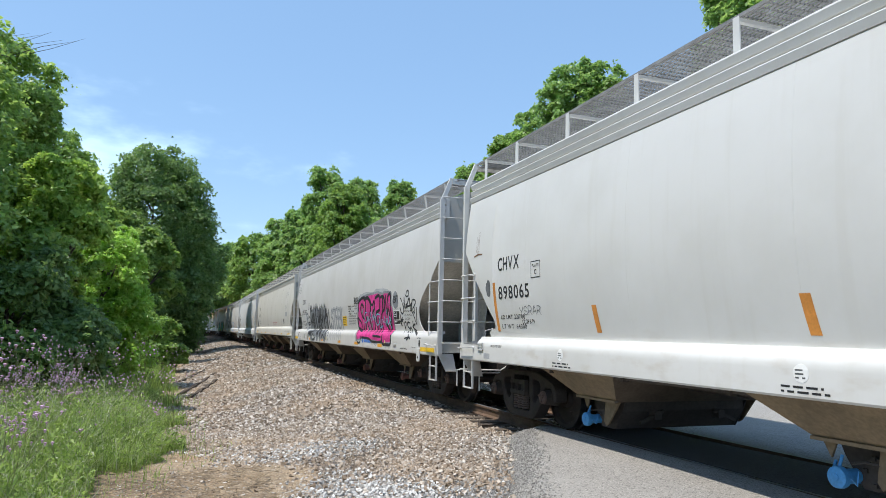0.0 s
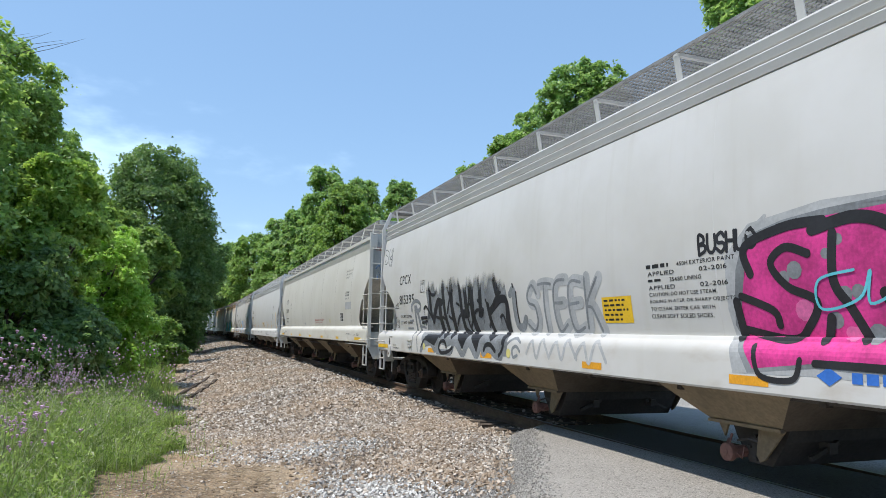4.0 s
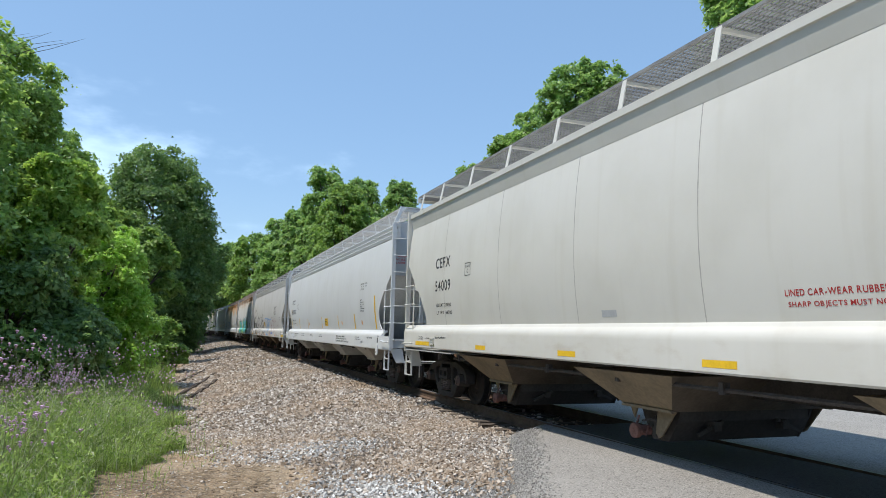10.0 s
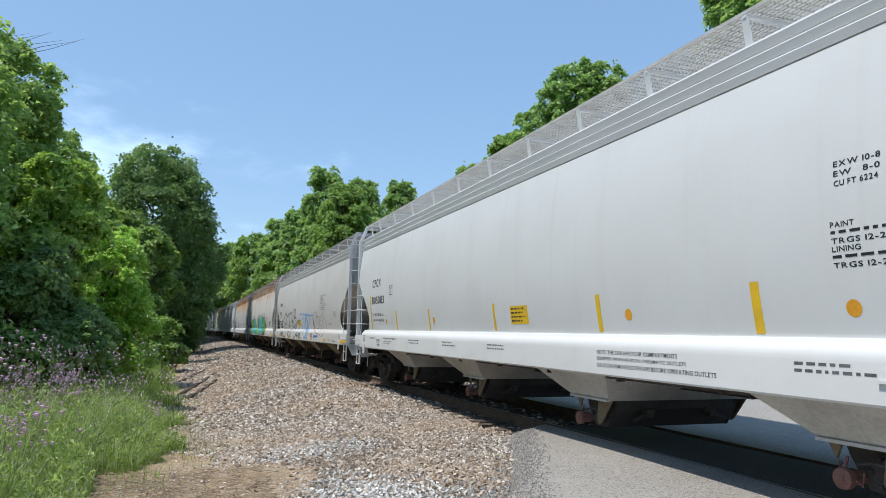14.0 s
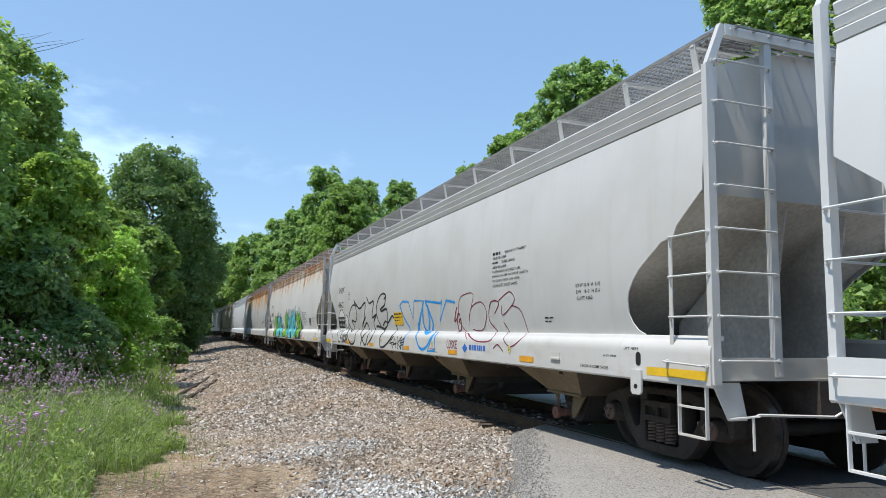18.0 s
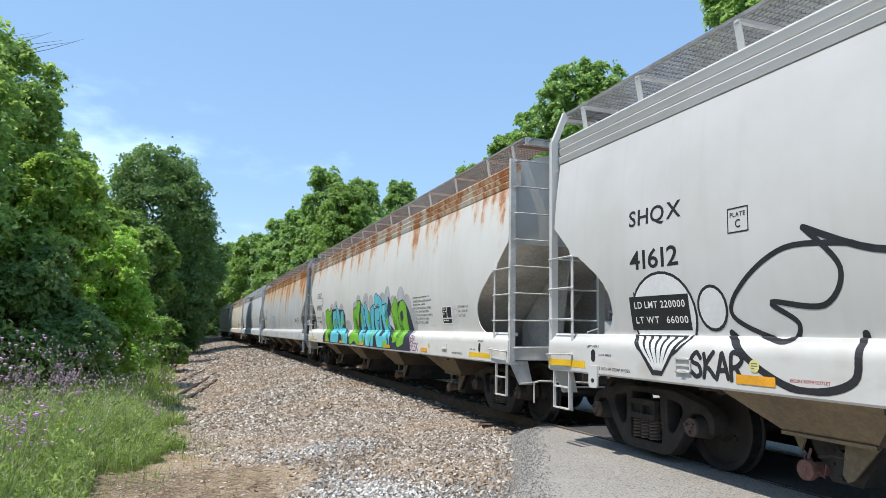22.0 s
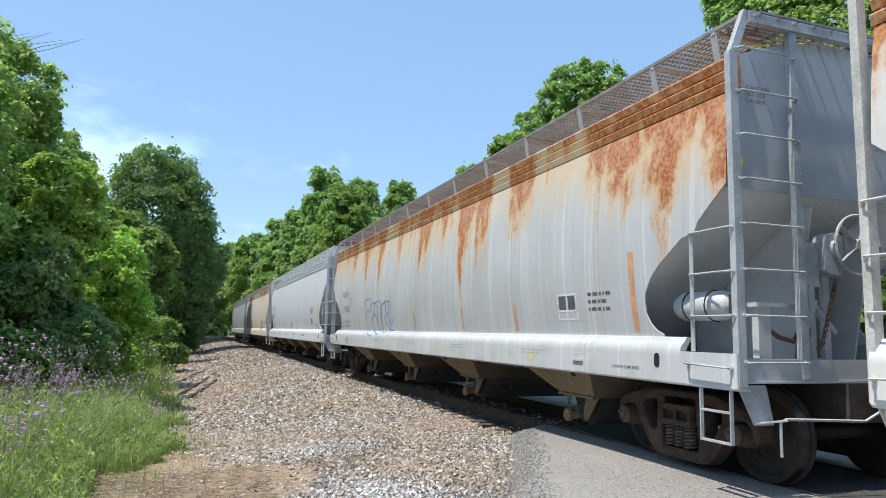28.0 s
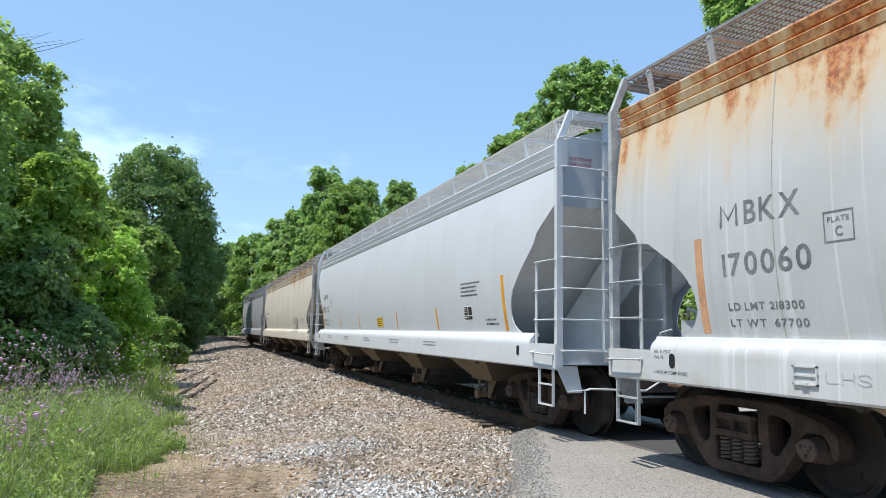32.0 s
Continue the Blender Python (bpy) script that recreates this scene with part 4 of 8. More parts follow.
        for x in np.linspace(-1.25, 1.25, 12):
            b.box((x - 0.01, min(e * (h + 0.08), e * (h - 0.42)), 4.42), (x + 0.01, max(e * (h + 0.08), e * (h - 0.42)), 4.44))
        for k in range(7):
            y = e * (h + 0.08 - 0.50 * k / 6)
            b.box((-1.3, y - 0.01, 4.415), (1.3, y + 0.01, 4.435))
        part("end_walkway", b, board, car, "grating walkway across the end of the roof")
        b = Build()
        y0, y1 = sorted((e * (h + 0.012), e * (h + 0.024)))
        b.box((-1.37, y0, 4.345), (1.37, y1, 4.46))
        y0, y1 = sorted((e * (h + 0.012), e * (h - 0.05)))
        b.box((-1.37, y0, 4.345), (1.37, y1, 4.357))
        for x in (-0.82, 0.82, -1.3, 1.3):
            b.ring([(-0.012, 0.0), (-0.012, 0.016), (0.012, 0.016), (0.012, 0.0)], (x, e * (h + 0.028), 4.41), "y", 8)
        part("end_beam", b, frame_paint, car, "painted angle beam under the end walkway")
        add_truck(car, e * (h - TRUCK_AT), steel or M_TRUCK)
    # hoppers
    part("center_sill", Build().box((-0.22, -h + 2.6, 0.72), (0.22, h - 2.6, 1.0)), M_STEEL, car)
    a = 0.95
    b = Build()
    top = [(-1.56, -a, 0.985), (1.56, -a, 0.985), (1.56, a, 0.985), (-1.56, a, 0.985)]
    mid = [(-1.14, -0.42, 0.565), (1.14, -0.42, 0.565), (1.14, 0.42, 0.565), (-1.14, 0.42, 0.565)]
    b.add(top + mid, [(0, 1, 5, 4), (1, 2, 6, 5), (2, 3, 7, 6), (3, 0, 4, 7), (4, 5, 6, 7), (3, 2, 1, 0)])
    for s in (-1, 1):
        b.bar((s * 1.16, -0.45, 0.57), (s * 1.16, 0.45, 0.57), 0.05, 0.03)
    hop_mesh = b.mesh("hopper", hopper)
    # fore and aft faces: their shade is put into a darker sheet colour
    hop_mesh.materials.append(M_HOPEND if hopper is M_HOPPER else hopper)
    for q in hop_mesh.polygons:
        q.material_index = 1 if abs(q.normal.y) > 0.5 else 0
    b = Build()
    b.prism([(-0.32, 0.58), (0.32, 0.58), (0.30, 0.44), (0.20, 0.30), (0.12, 0.20), (-0.12, 0.20), (-0.20, 0.30), (-0.30, 0.44)], "x", -0.95, 0.95)
    for s in (-1, 1):
        b.prism([(-0.36, 0.58), (0.36, 0.58), (0.30, 0.44), (0.14, 0.20), (-0.14, 0.20), (-0.30, 0.44)], "x", s * 0.95, s * 0.97)
        b.bar((s * 0.4, -0.36, 0.44), (s * 0.75, -0.36, 0.30), 0.04, 0.04)
        b.box((s * 0.5 - 0.05, -0.40, 0.34), (s * 0.5 + 0.05, -0.28, 0.44))
        b.ring([(-0.03, 0.0), (-0.03, 0.11), (0.03, 0.11), (0.03, 0.0)], (s * 1.0, -0.02, 0.36), "x", 16)
        for a in range(5):
            b.box((s * 1.03 - 0.02, -0.06 + 0.11 * math.cos(a * 1.256), 0.345 + 0.11 * math.sin(a * 1.256)), (s * 1.03 + 0.02, -0.02 + 0.11 * math.cos(a * 1.256), 0.375 + 0.11 * math.sin(a * 1.256)))
        b.tube([(s * 1.06, -0.10, 0.42), (s * 1.12, 0.0, 0.44), (s * 1.13, 0.12, 0.41)], 0.012, 5)
    out_mesh = b.mesh("outlet", M_DARKHOP)
    ear_mesh = Build().prism([(-0.40, 0.56), (-0.10, 0.56), (-0.06, 0.30), (-0.10, 0.24), (-0.16, 0.27)], "x", -0.012, 0.012).mesh("outlet_bracket", M_HOPPER)
    ear_small = Build().prism([(0.28, 0.56), (0.42, 0.56), (0.34, 0.42)], "x", -0.012, 0.012).mesh("outlet_bracket", M_HOPPER)
    b = Build().ring([(-0.20, 0.0), (-0.20, 0.062), (-0.19, 0.085), (-0.15, 0.09), (-0.13, 0.085), (-0.13, 0.06), (0.15, 0.06), (0.15, 0)], (0, 0, 0), "x", 20)
    b.ring([(-0.206, 0.0), (-0.206, 0.03), (-0.19, 0.035), (-0.19, 0.0)], (0, 0, 0), "x", 10)
    b.bar((-0.15, 0, 0.08), (-0.10, 0.01, 0.17), 0.022, 0.012)
    b.bar((-0.16, 0.08, -0.03), (-0.02, 0.14, 0.10), 0.02, 0.02)
    b.tube([(-0.14, -0.085, 0.0), (-0.10, -0.11, -0.05), (-0.05, -0.09, 0.05)], 0.008, 4)
    cap_mesh = b.mesh("outlet_cap", cap, True)
    for i in range(4):
        yc = hop_at[0] + hop_at[1] * i
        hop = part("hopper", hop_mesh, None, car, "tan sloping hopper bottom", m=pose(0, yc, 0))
        part("outlet", out_mesh, None, hop, "dark pneumatic outlet pan")
        for s in (-1, 1):
            part("outlet_bracket", ear_mesh, None, hop, "dusty triangular bracket plate", m=pose(s * 1.07, 0, 0))
            part("outlet_bracket", ear_small, None, hop, "dusty triangular bracket plate", m=pose(s * 1.07, 0, 0))
            part("outlet_cap", cap_mesh, None, hop, "round outlet cap", m=pose(s * 1.0, 0.21, 0.29, 0, 0, 0 if s < 0 else 180))
    b = Build()
    b.tube([(-1.44, -h + 2.7, 0.90), (-1.44, h - 2.7, 0.90)], 0.025, 6)
    for i in range(9):
        y = -h + 3.0 + (L - 6) * i / 8
        b.box((-1.48, y - 0.03, 0.86), (-1.40, y + 0.03, 0.97))
    part("brake_pipe", b, M_STEEL, car)
    if detail:
        b = Build()
        b.sheet([[(-half_width(z) - 0.0015 * k2, dy, z) for z in np.linspace(BODY_LOW + 0.02, EAVE, 12)] for dy, k2 in ((-0.008, 0), (-0.003, 1), (0.003, 1), (0.008, 0))])
        seam = b.mesh("weld_seam", M_SEAM if dark_seams else paint, True)
        for i in range(1, 8):
            part("weld_seam", seam, None, car, m=pose(0, -h + L * i / 8 + 0.12 * math.sin(i * 5), 0))
    return car


GAPS = (11.95, 32.49, 53.0, 73.37, 93.71, 113.68, 133.58, 153.5, 173.9, 194.8)
BETWEEN = 1.22
SPECS = (
    ("white covered hopper car with orange side strips", P_WHITE, dict(cap=M_CAP_BLUE, cut=CUT_STRAIGHT, plates=False, post_foot=1.37, hop_at=(-5.22, 3.73), sill_shift=-0.075)),
    ("off-white covered hopper car with pink and black spray paint", P_GREYW, dict(full_sill=True)),
    ("ivory covered hopper car with plain roof edge and red stencils", P_CREAM, dict(edge="plain", post_foot=1.46, arch=False, cut=CUT_NOTCH, plates=False, full_sill=True, end_box=True, hop_at=(-6.28, 3.91), sill_low=1.05, sill_shift=0.125, dark_seams=True)),
    ("clean white covered hopper car with yellow strips", P_WHITE2, dict(board=M_LIGHTGRATE, cut=CUT_ROUND, posts="even", hopper=M_HOPPALE, slope=M_SLOPE_CLEAN)),
    ("greyish white covered hopper car with black, blue and red spray paint", P_GREYW, dict(full_sill=True)),
    ("rust-streaked white covered hopper car with green and blue spray paint", P_RUSTW, dict(arch=False, cap=M_CAP_TAN, frame_paint=P_DUSTY, plates="holes", full_sill=True, hop_at=(-5.9, 3.77))),
    ("weathered grey covered hopper car with heavy orange rust", P_RUSTG, dict(cap=M_CAP_TAN, frame_paint=P_STEELGREY, plates="holes", slope=M_SLOPE_CLEAN, steel=M_TRUCKRUST, hop_at=(-5.9, 3.77), sill_shift=-0.015, dark_seams=True)),
    ("pale bluish white covered hopper car in good state", P_BLUEW, dict(cap=M_CAP_TAN, board=M_LIGHTGRATE, plates="holes", slope=M_SLOPE_CLEAN, steel=M_TRUCKRUST, hop_at=(-5.9, 3.77), cut=CUT_TALL)),
    ("cream covered hopper car with rusty roof edge", P_TAN, dict(cap=M_CAP_TAN, frame_paint=P_DUSTY)),
    ("dull grey covered hopper car at the end of the train", P_GREY, dict()),
)
CARS = []
for i, (label, paint, opt) in enumerate(SPECS):
    back = GAPS[i]
    front = GAPS[i - 1] if i else back - 20.4
    CARS.append((hopper_car("hopper_car", back - front - BETWEEN, paint, grimy(paint), label, detail=i < 8, **opt), (back + front) / 2))

# ---------------------------------------------------------------- writing and spray paint on the cars
SHIFT = [0.0]


def skin(z):
    """Half the width of a car's side at height z, sill included."""
    z -= SHIFT[0]
    if z <= SILL_CURVE[-1][0]:
        return float(np.interp(z, [a for a, _ in SILL_CURVE], [b for _, b in SILL_CURVE]))
    return half_width(z + SHIFT[0])


def lift(off):
    """How far a coat of paint stands off the steel."""
    return 0.0012 + 0.25 * off


def on_side(pts, off):
    off = lift(off)
    return [(-skin(z) - off, y, z) for y, z in pts]


def letters(txt, thick=0.0):
    """Writing as flat points and faces in a box that starts at 0, 0; returns them with the box's size."""
    v, f, lines = [], [], txt.split("\n")
    for row, line in enumerate(lines):
        x = 0.0
        for ch in line:
            if ch == " ":
                x += 0.30
                continue
            gv, gf = CHARS[ch]
            n = len(v)
            v += [(a + x, c - 1.25 * row) for a, c in gv]
            f += [tuple(i + n for i in q) for q in gf]
            x += max(a for a, _ in gv) + 0.12
    v = np.array(v)
    v -= v.min(0)
    return v, f, v.max(0)


def write(car, txt, y, z, height, width, material, thick=0.012, label="", off=0.004, shear=0.0, name="lettering"):
    """Writing on a car's side from y on, its foot at z, of that height and width; tall letters are parts of their own."""
    v, f, size = letters(txt, thick)
    if height >= 0.15 and "\n" not in txt and " " not in txt:
        x, low = 0.0, min(min(c for _, c in CHARS[ch][0]) for ch in txt)
        first = min(a for a, _ in CHARS[txt[0]][0])
        for ch in txt:
            gv, gf = CHARS[ch]
            b = Build()
            b.add(on_side([(y - (a + x - first) / size[0] * width, z + (c - low) / size[1] * height) for a, c in gv], off), gf)
            part("letter" if ch.isalpha() else "digit", b, material, car, label or "stencilled writing")
            x += max(a for a, _ in gv) + 0.12
        return None
    b = Build()
    b.add(on_side([(y - a / size[0] * width, z + c / size[1] * height) for a, c in v], off), f)
    return tagged(part(name, b, material, car, label or "stencilled writing"), kind="stuff")


def write_end(car, txt, x, z, height, width, material, h):
    v, f, size = letters(txt)
    b = Build()
    b.add([(x + a / size[0] * width, -(h - 0.16) - 0.026, z + c / size[1] * height) for a, c in v], f)
    return tagged(part("lettering", b, material, car, "stencilled writing on the end sheet"), kind="stuff")


def decal(car, name, pts, material, off=0.003, label=""):
    """A flat patch on a car's side, cut into bands so that it follows the side's curve."""
    bm = bmesh.new()
    vs = [bm.verts.new((0, y, z)) for y, z in pts]
    bm.faces.new(vs)
    if len(pts) > 4:
        bmesh.ops.triangulate(bm, faces=bm.faces[:])
    lo, hi = min(z for _, z in pts), max(z for _, z in pts)
    cuts = [c for c in list(np.arange(lo + 0.1, hi, 0.12)) + [a + SHIFT[0] for a, _ in SILL_CURVE] + [1.406 + SHIFT[0]] if lo + 0.004 < c < hi - 0.004]
    for c in cuts:
        bmesh.ops.bisect_plane(bm, geom=bm.verts[:] + bm.edges[:] + bm.faces[:], plane_co=(0, 0, c), plane_no=(0, 0, 1))
    for v in bm.verts:
        v.co.x = -skin(v.co.z) - lift(off)
    me = bpy.data.meshes.new(name)
    bm.to_mesh(me)
    bm.free()
    me.materials.append(material)
    return part(name, me, None, car, label)


def box_pts(y0, z0, y1, z1):
    return [(y0, z0), (y1, z0), (y1, z1), (y0, z1)]


def disc_pts(y, z, r, rz=None, n=20):
    return [(y + r * math.cos(k * math.tau / n), z + (rz or r) * math.sin(k * math.tau / n)) for k in range(n)]


def bars(car, y0, y1, z_top, count, step, material, seed=1, off=0.0035, fill=0.42):
    """Lines of small writing that cannot be read, as plain bars."""
    r = random.Random(seed)
    b = Build()
    for k in range(count):
        z, y = z_top - k * step, y0
        end = y0 + (y1 - y0) * r.uniform(0.6, 1.0)
        while y > end:
            w = min(r.uniform(0.03, 0.11), y - end + 0.02)
            b.add(on_side([(y, z - step * fill), (y - w, z - step * fill), (y - w, z), (y, z)], off), [(0, 1, 2, 3)])
            y -= w + 0.03
    return tagged(part("small_writing", b, material, car, "lines of small illegible stencilling"), kind="stuff")


def plate_mark(car, y0, z0, y1, z1, material=None):
    material = material or M_BLACK
    t = 0.012
    b = Build()
    for a, c, d, e in ((y0, z0, y1, z0 + t), (y0, z1 - t, y1, z1), (y0, z0, y0 - t, z1), (y1 + t, z0, y1, z1)):
        b.add(on_side([(a, c), (d, c), (d, e), (a, e)], 0.004), [(0, 1, 2, 3)])
    part("plate_mark", b, material, car, "square clearance mark outlined in black")
    w = y0 - y1
    write(car, "PLATE", y0 - 0.14 * w, z1 - 0.085, 0.042, 0.72 * w, material)
    write(car, "C", y0 - 0.38 * w, z0 + 0.045, 0.075, 0.24 * w, material)


def smooth_line(pts, step=7):
    out = []
    p = [pts[0]] + list(pts) + [pts[-1]]
    for i in range(1, len(p) - 2):
        a, b, c, d = (np.array(q, float) for q in p[i - 1:i + 3])
        for k in range(step):
            t = k / step
            out.append(tuple(0.5 * (2 * b + (c - a) * t + (2 * a - 5 * b + 4 * c - d) * t * t + (3 * b - a - 3 * c + d) * t ** 3)))
    return out + [tuple(pts[-1])]


def stroke(b, pts, width, off, curved=True):
    """One sprayed line through points (y, z), with round ends; x holds how far it stands off."""
    line = smooth_line(pts) if curved and len(pts) > 2 else list(pts)
    if len(line) == 2:
        line = [tuple(np.array(line[0]) * (1 - k / 6) + np.array(line[1]) * k / 6) for k in range(7)]
    rows = []
    n = len(line)
    closed = n > 3 and abs(line[0][0] - line[-1][0]) + abs(line[0][1] - line[-1][1]) < width * 0.3
    for i, q in enumerate(line):
        d = np.array(line[min(i + 1, n - 1)]) - np.array(line[max(i - 1, 0)])
        d = d / (np.linalg.norm(d) + 1e-9)
        nrm = np.array([-d[1], d[0]])
        rows.append([(off + 0.0012 * i / n, q[0] + nrm[0] * width * s, max(0.96, q[1] + nrm[1] * width * s)) for s in (-0.5, -0.17, 0.17, 0.5)])
    b.sheet(rows)
    for k, q in enumerate((line[0], line[-1])[:1 if closed else 2]):
        b.add([(off + 0.0014 + 0.0003 * k, y, max(0.96, z)) for y, z in disc_pts(q[0], q[1], width / 2, n=12)], [tuple(range(12))])


def wrapped(b, material):
    """A flat painted shape laid onto the side and sill of a car."""
    me = b.mesh("spray_paint", material)
    bm = bmesh.new()
    bm.from_mesh(me)
    for c in [a + SHIFT[0] for a, _ in SILL_CURVE] + [1.406 + SHIFT[0], 1.55, 1.75, 2.0]:
        bmesh.ops.bisect_plane(bm, geom=bm.verts[:] + bm.edges[:] + bm.faces[:], plane_co=(0, 0, c), plane_no=(0, 0, 1))
    for v in bm.verts:
        v.co.x = -skin(v.co.z) - lift(v.co.x)
    bm.to_mesh(me)
    bm.free()
    return me


GLYPH = {
    "S": [[(.92, .82), (.55, 1), (.12, .8), (.25, .56), (.75, .44), (.9, .18), (.5, 0), (.05, .14)]],
    "T": [[(0, .92), (.5, 1), (1, .94)], [(.5, .95), (.45, .5), (.5, 0)]],
    "O": [[(.5, 1), (.1, .75), (.05, .35), (.4, 0), (.85, .2), (.92, .65), (.5, 1)]],
    "K": [[(.1, 1), (.15, .5), (.08, 0)], [(.9, 1), (.2, .5), (.5, .35), (.95, 0)]],
    "E": [[(.95, .95), (.4, 1), (.1, .75), (.12, .25), (.4, 0), (.95, .06)], [(.15, .52), (.75, .54)]],
    "Y": [[(0, 1), (.25, .6), (.5, .45), (.5, 0)], [(1, 1), (.75, .62), (.5, .45)]],
    "U": [[(.08, 1), (.06, .4), (.3, .02), (.7, .03), (.92, .4), (.92, 1)]],
    "N": [[(.08, 0), (.12, 1), (.85, .05), (.92, 1)]],
    "P": [[(.12, 0), (.12, 1), (.7, .98), (.92, .72), (.6, .48), (.15, .46)]],
    "R": [[(.12, 0), (.12, 1), (.7, .98), (.9, .72), (.55, .5), (.15, .48)], [(.45, .48), (.95, 0)]],
    "C": [[(.92, .85), (.5, 1), (.1, .7), (.1, .28), (.5, 0), (.95, .15)]],
    "V": [[(.05, 1), (.25, .5), (.45, 0), (.7, .5), (.98, 1)]],
    "I": [[(.5, 1), (.48, .5), (.5, 0)]],
    "D": [[(.1, 0), (.12, 1), (.6, .95), (.95, .55), (.7, .1), (.1, 0)]],
    "F": [[(.95, .95), (.15, 1), (.12, 0)], [(.15, .52), (.7, .55)]],
    "L": [[(.1, 1), (.12, .05), (.95, .03)]],
    "A": [[(.02, 0), (.3, .6), (.5, 1), (.72, .55), (.98, 0)], [(.22, .35), (.8, .38)]],
    "H": [[(.1, 1), (.08, 0)], [(.92, 1), (.9, 0)], [(.1, .5), (.9, .5)]],
    "M": [[(.02, 0), (.15, 1), (.5, .35), (.85, 1), (.98, 0)]],
    "1": [[(.25, .78), (.6, 1), (.6, 0)]],
    "9": [[(.85, .75), (.5, .5), (.15, .72), (.45, 1), (.85, .75), (.8, .3), (.35, 0)]],
    "2": [[(.1, .8), (.5, 1), (.88, .72), (.4, .3), (.08, .02), (.95, .04)]],
    "4": [[(.6, 0), (.65, 1), (.05, .35), (.95, .35)]],
    "0": [[(.5, 1), (.1, .6), (.3, .05), (.7, .05), (.9, .55), (.5, 1)]],
    "5": [[(.9, .98), (.2, .97), (.15, .55), (.7, .6), (.9, .25), (.5, 0), (.08, .1)]],
    "B": [[(.1, 0), (.12, 1), (.65, .95), (.7, .65), (.2, .52), (.75, .45), (.85, .15), (.1, 0)]],
    "~": [[(0, .3), (.25, .9), (.45, .1), (.7, .95), (1, .2)]],
}


def spray(car, word, y0, y1, z0, z1, layers, label, seed=1, gap=0.12, base=0.004, shift=(0, 0), wobble=0.05, fan=0.0):
    """Spray-painted letters from y0 to y1; layers of (material, line width, shift in y, shift in z)."""
    r = random.Random(seed)
    n = len(word)
    cell = (y0 - y1) / n
    drawn = []
    for k, ch in enumerate(word):
        if ch == " ":
            continue
        grow = 1 + fan * math.sin(k * 2.3 + seed)
        for st in GLYPH[ch]:
            drawn.append([(y0 - cell * (k + gap / 2 + (1 - gap) * (a + r.uniform(-wobble, wobble) * 0.6)),
                           z0 + (z1 - z0) * grow * (c + r.uniform(-wobble, wobble))) for a, c in st])
    made = []
    for j, (material, width, dy, dz) in enumerate(layers):
        b = Build()
        for i, st in enumerate(drawn):
            stroke(b, [(a + dy, max(0.98, c + dz)) for a, c in st], width, base + 0.005 * j + 0.0004 * (i % 8))
        made.append(tagged(part("spray_paint", wrapped(b, material), None, car, label), kind="stuff"))
    return made


def blob(car, y, z, ry, rz, material, off, seed, n=26, label="sprayed paint cloud"):
    r = random.Random(seed)
    ph = [r.uniform(0, 6.28) for _ in range(3)]
    k = [1 + 0.07 * math.sin(3 * i * math.tau / n + ph[0]) + 0.05 * math.sin(5 * i * math.tau / n + ph[1]) + 0.04 * math.sin(8 * i * math.tau / n + ph[2]) for i in range(n)]
    return decal(car, "spray_paint", [(y + ry * k[i] * math.cos(i * math.tau / n), max(0.975, z + rz * k[i] * math.sin(i * math.tau / n))) for i in range(n)], material, off, label)


def drawing(car, strokes, material, width, label, base=0.004, curved=True):
    """Freehand sprayed lines; each stroke a few (y, z) bends."""
    b = Build()
    for i, st in enumerate(strokes):
        stroke(b, st, width * (0.85 + 0.3 * ((i * 7) % 5) / 4), base + 0.0006 * (i % 12), curved)
    return tagged(part("spray_paint", wrapped(b, material), None, car, label), kind="stuff")


def filled(car, pts, material, off, label, edge=None, edge_width=0.03):
    """A filled painted shape with an outline."""
    decal(car, "spray_paint", pts, material, off, label)
    if edge:
        drawing(car, [list(pts) + [pts[0]]], edge, edge_width, "dark outline", off + 0.003, False)


def reflector(car, y0, z0, y1, z1, material=None):
    return decal(car, "reflector", box_pts(y0, z0, y1, z1), material or M_AMBER, 0.003, "amber reflective strip")


def side_strip(car, y_top, z_top, material, width=0.10, tilt=0.03):
    return decal(car, "side_strip", [(y_top, z_top), (y_top - width, z_top), (y_top - width + tilt, 1.425), (y_top + tilt, 1.425)], material, 0.003, "vertical reflective strip on the side")


def pocket(car, y0, z0, y1, z1, material):
    """The small routing card holder on the sill."""
    b = Build()
    x0, x1 = -1.628, -1.645
    t = 0.014
    b.box((x1, y1, z0), (x0, y0, z0 + t)).box((x1, y1, z1 - t), (x0, y0, z1)).box((x1, y1, z0), (x0, y1 + t, z1)).box((x1, y0 - t, z0), (x0, y0, z1))
    b.box((x1 + 0.006, y1, (z0 + z1) / 2 - 0.008), (x0, y0, (z0 + z1) / 2 + 0.008))
    b.box((x1 - 0.01, (y0 + y1) / 2 - 0.03, z0), (x0, (y0 + y1) / 2 + 0.03, z0 + 0.02))
    part("card_holder", b, material, car, "small steel routing card holder")


def tab_plate(car, y0, z, y1, material):
    b = Build().box((-1.632, y1, z - 0.035), (-1.626, y0, z + 0.035)).box((-1.65, y1 - 0.01, z - 0.06), (-1.626, y0 + 0.01, z - 0.035))
    part("defect_card_board", b, material, car, "small steel defect card board")


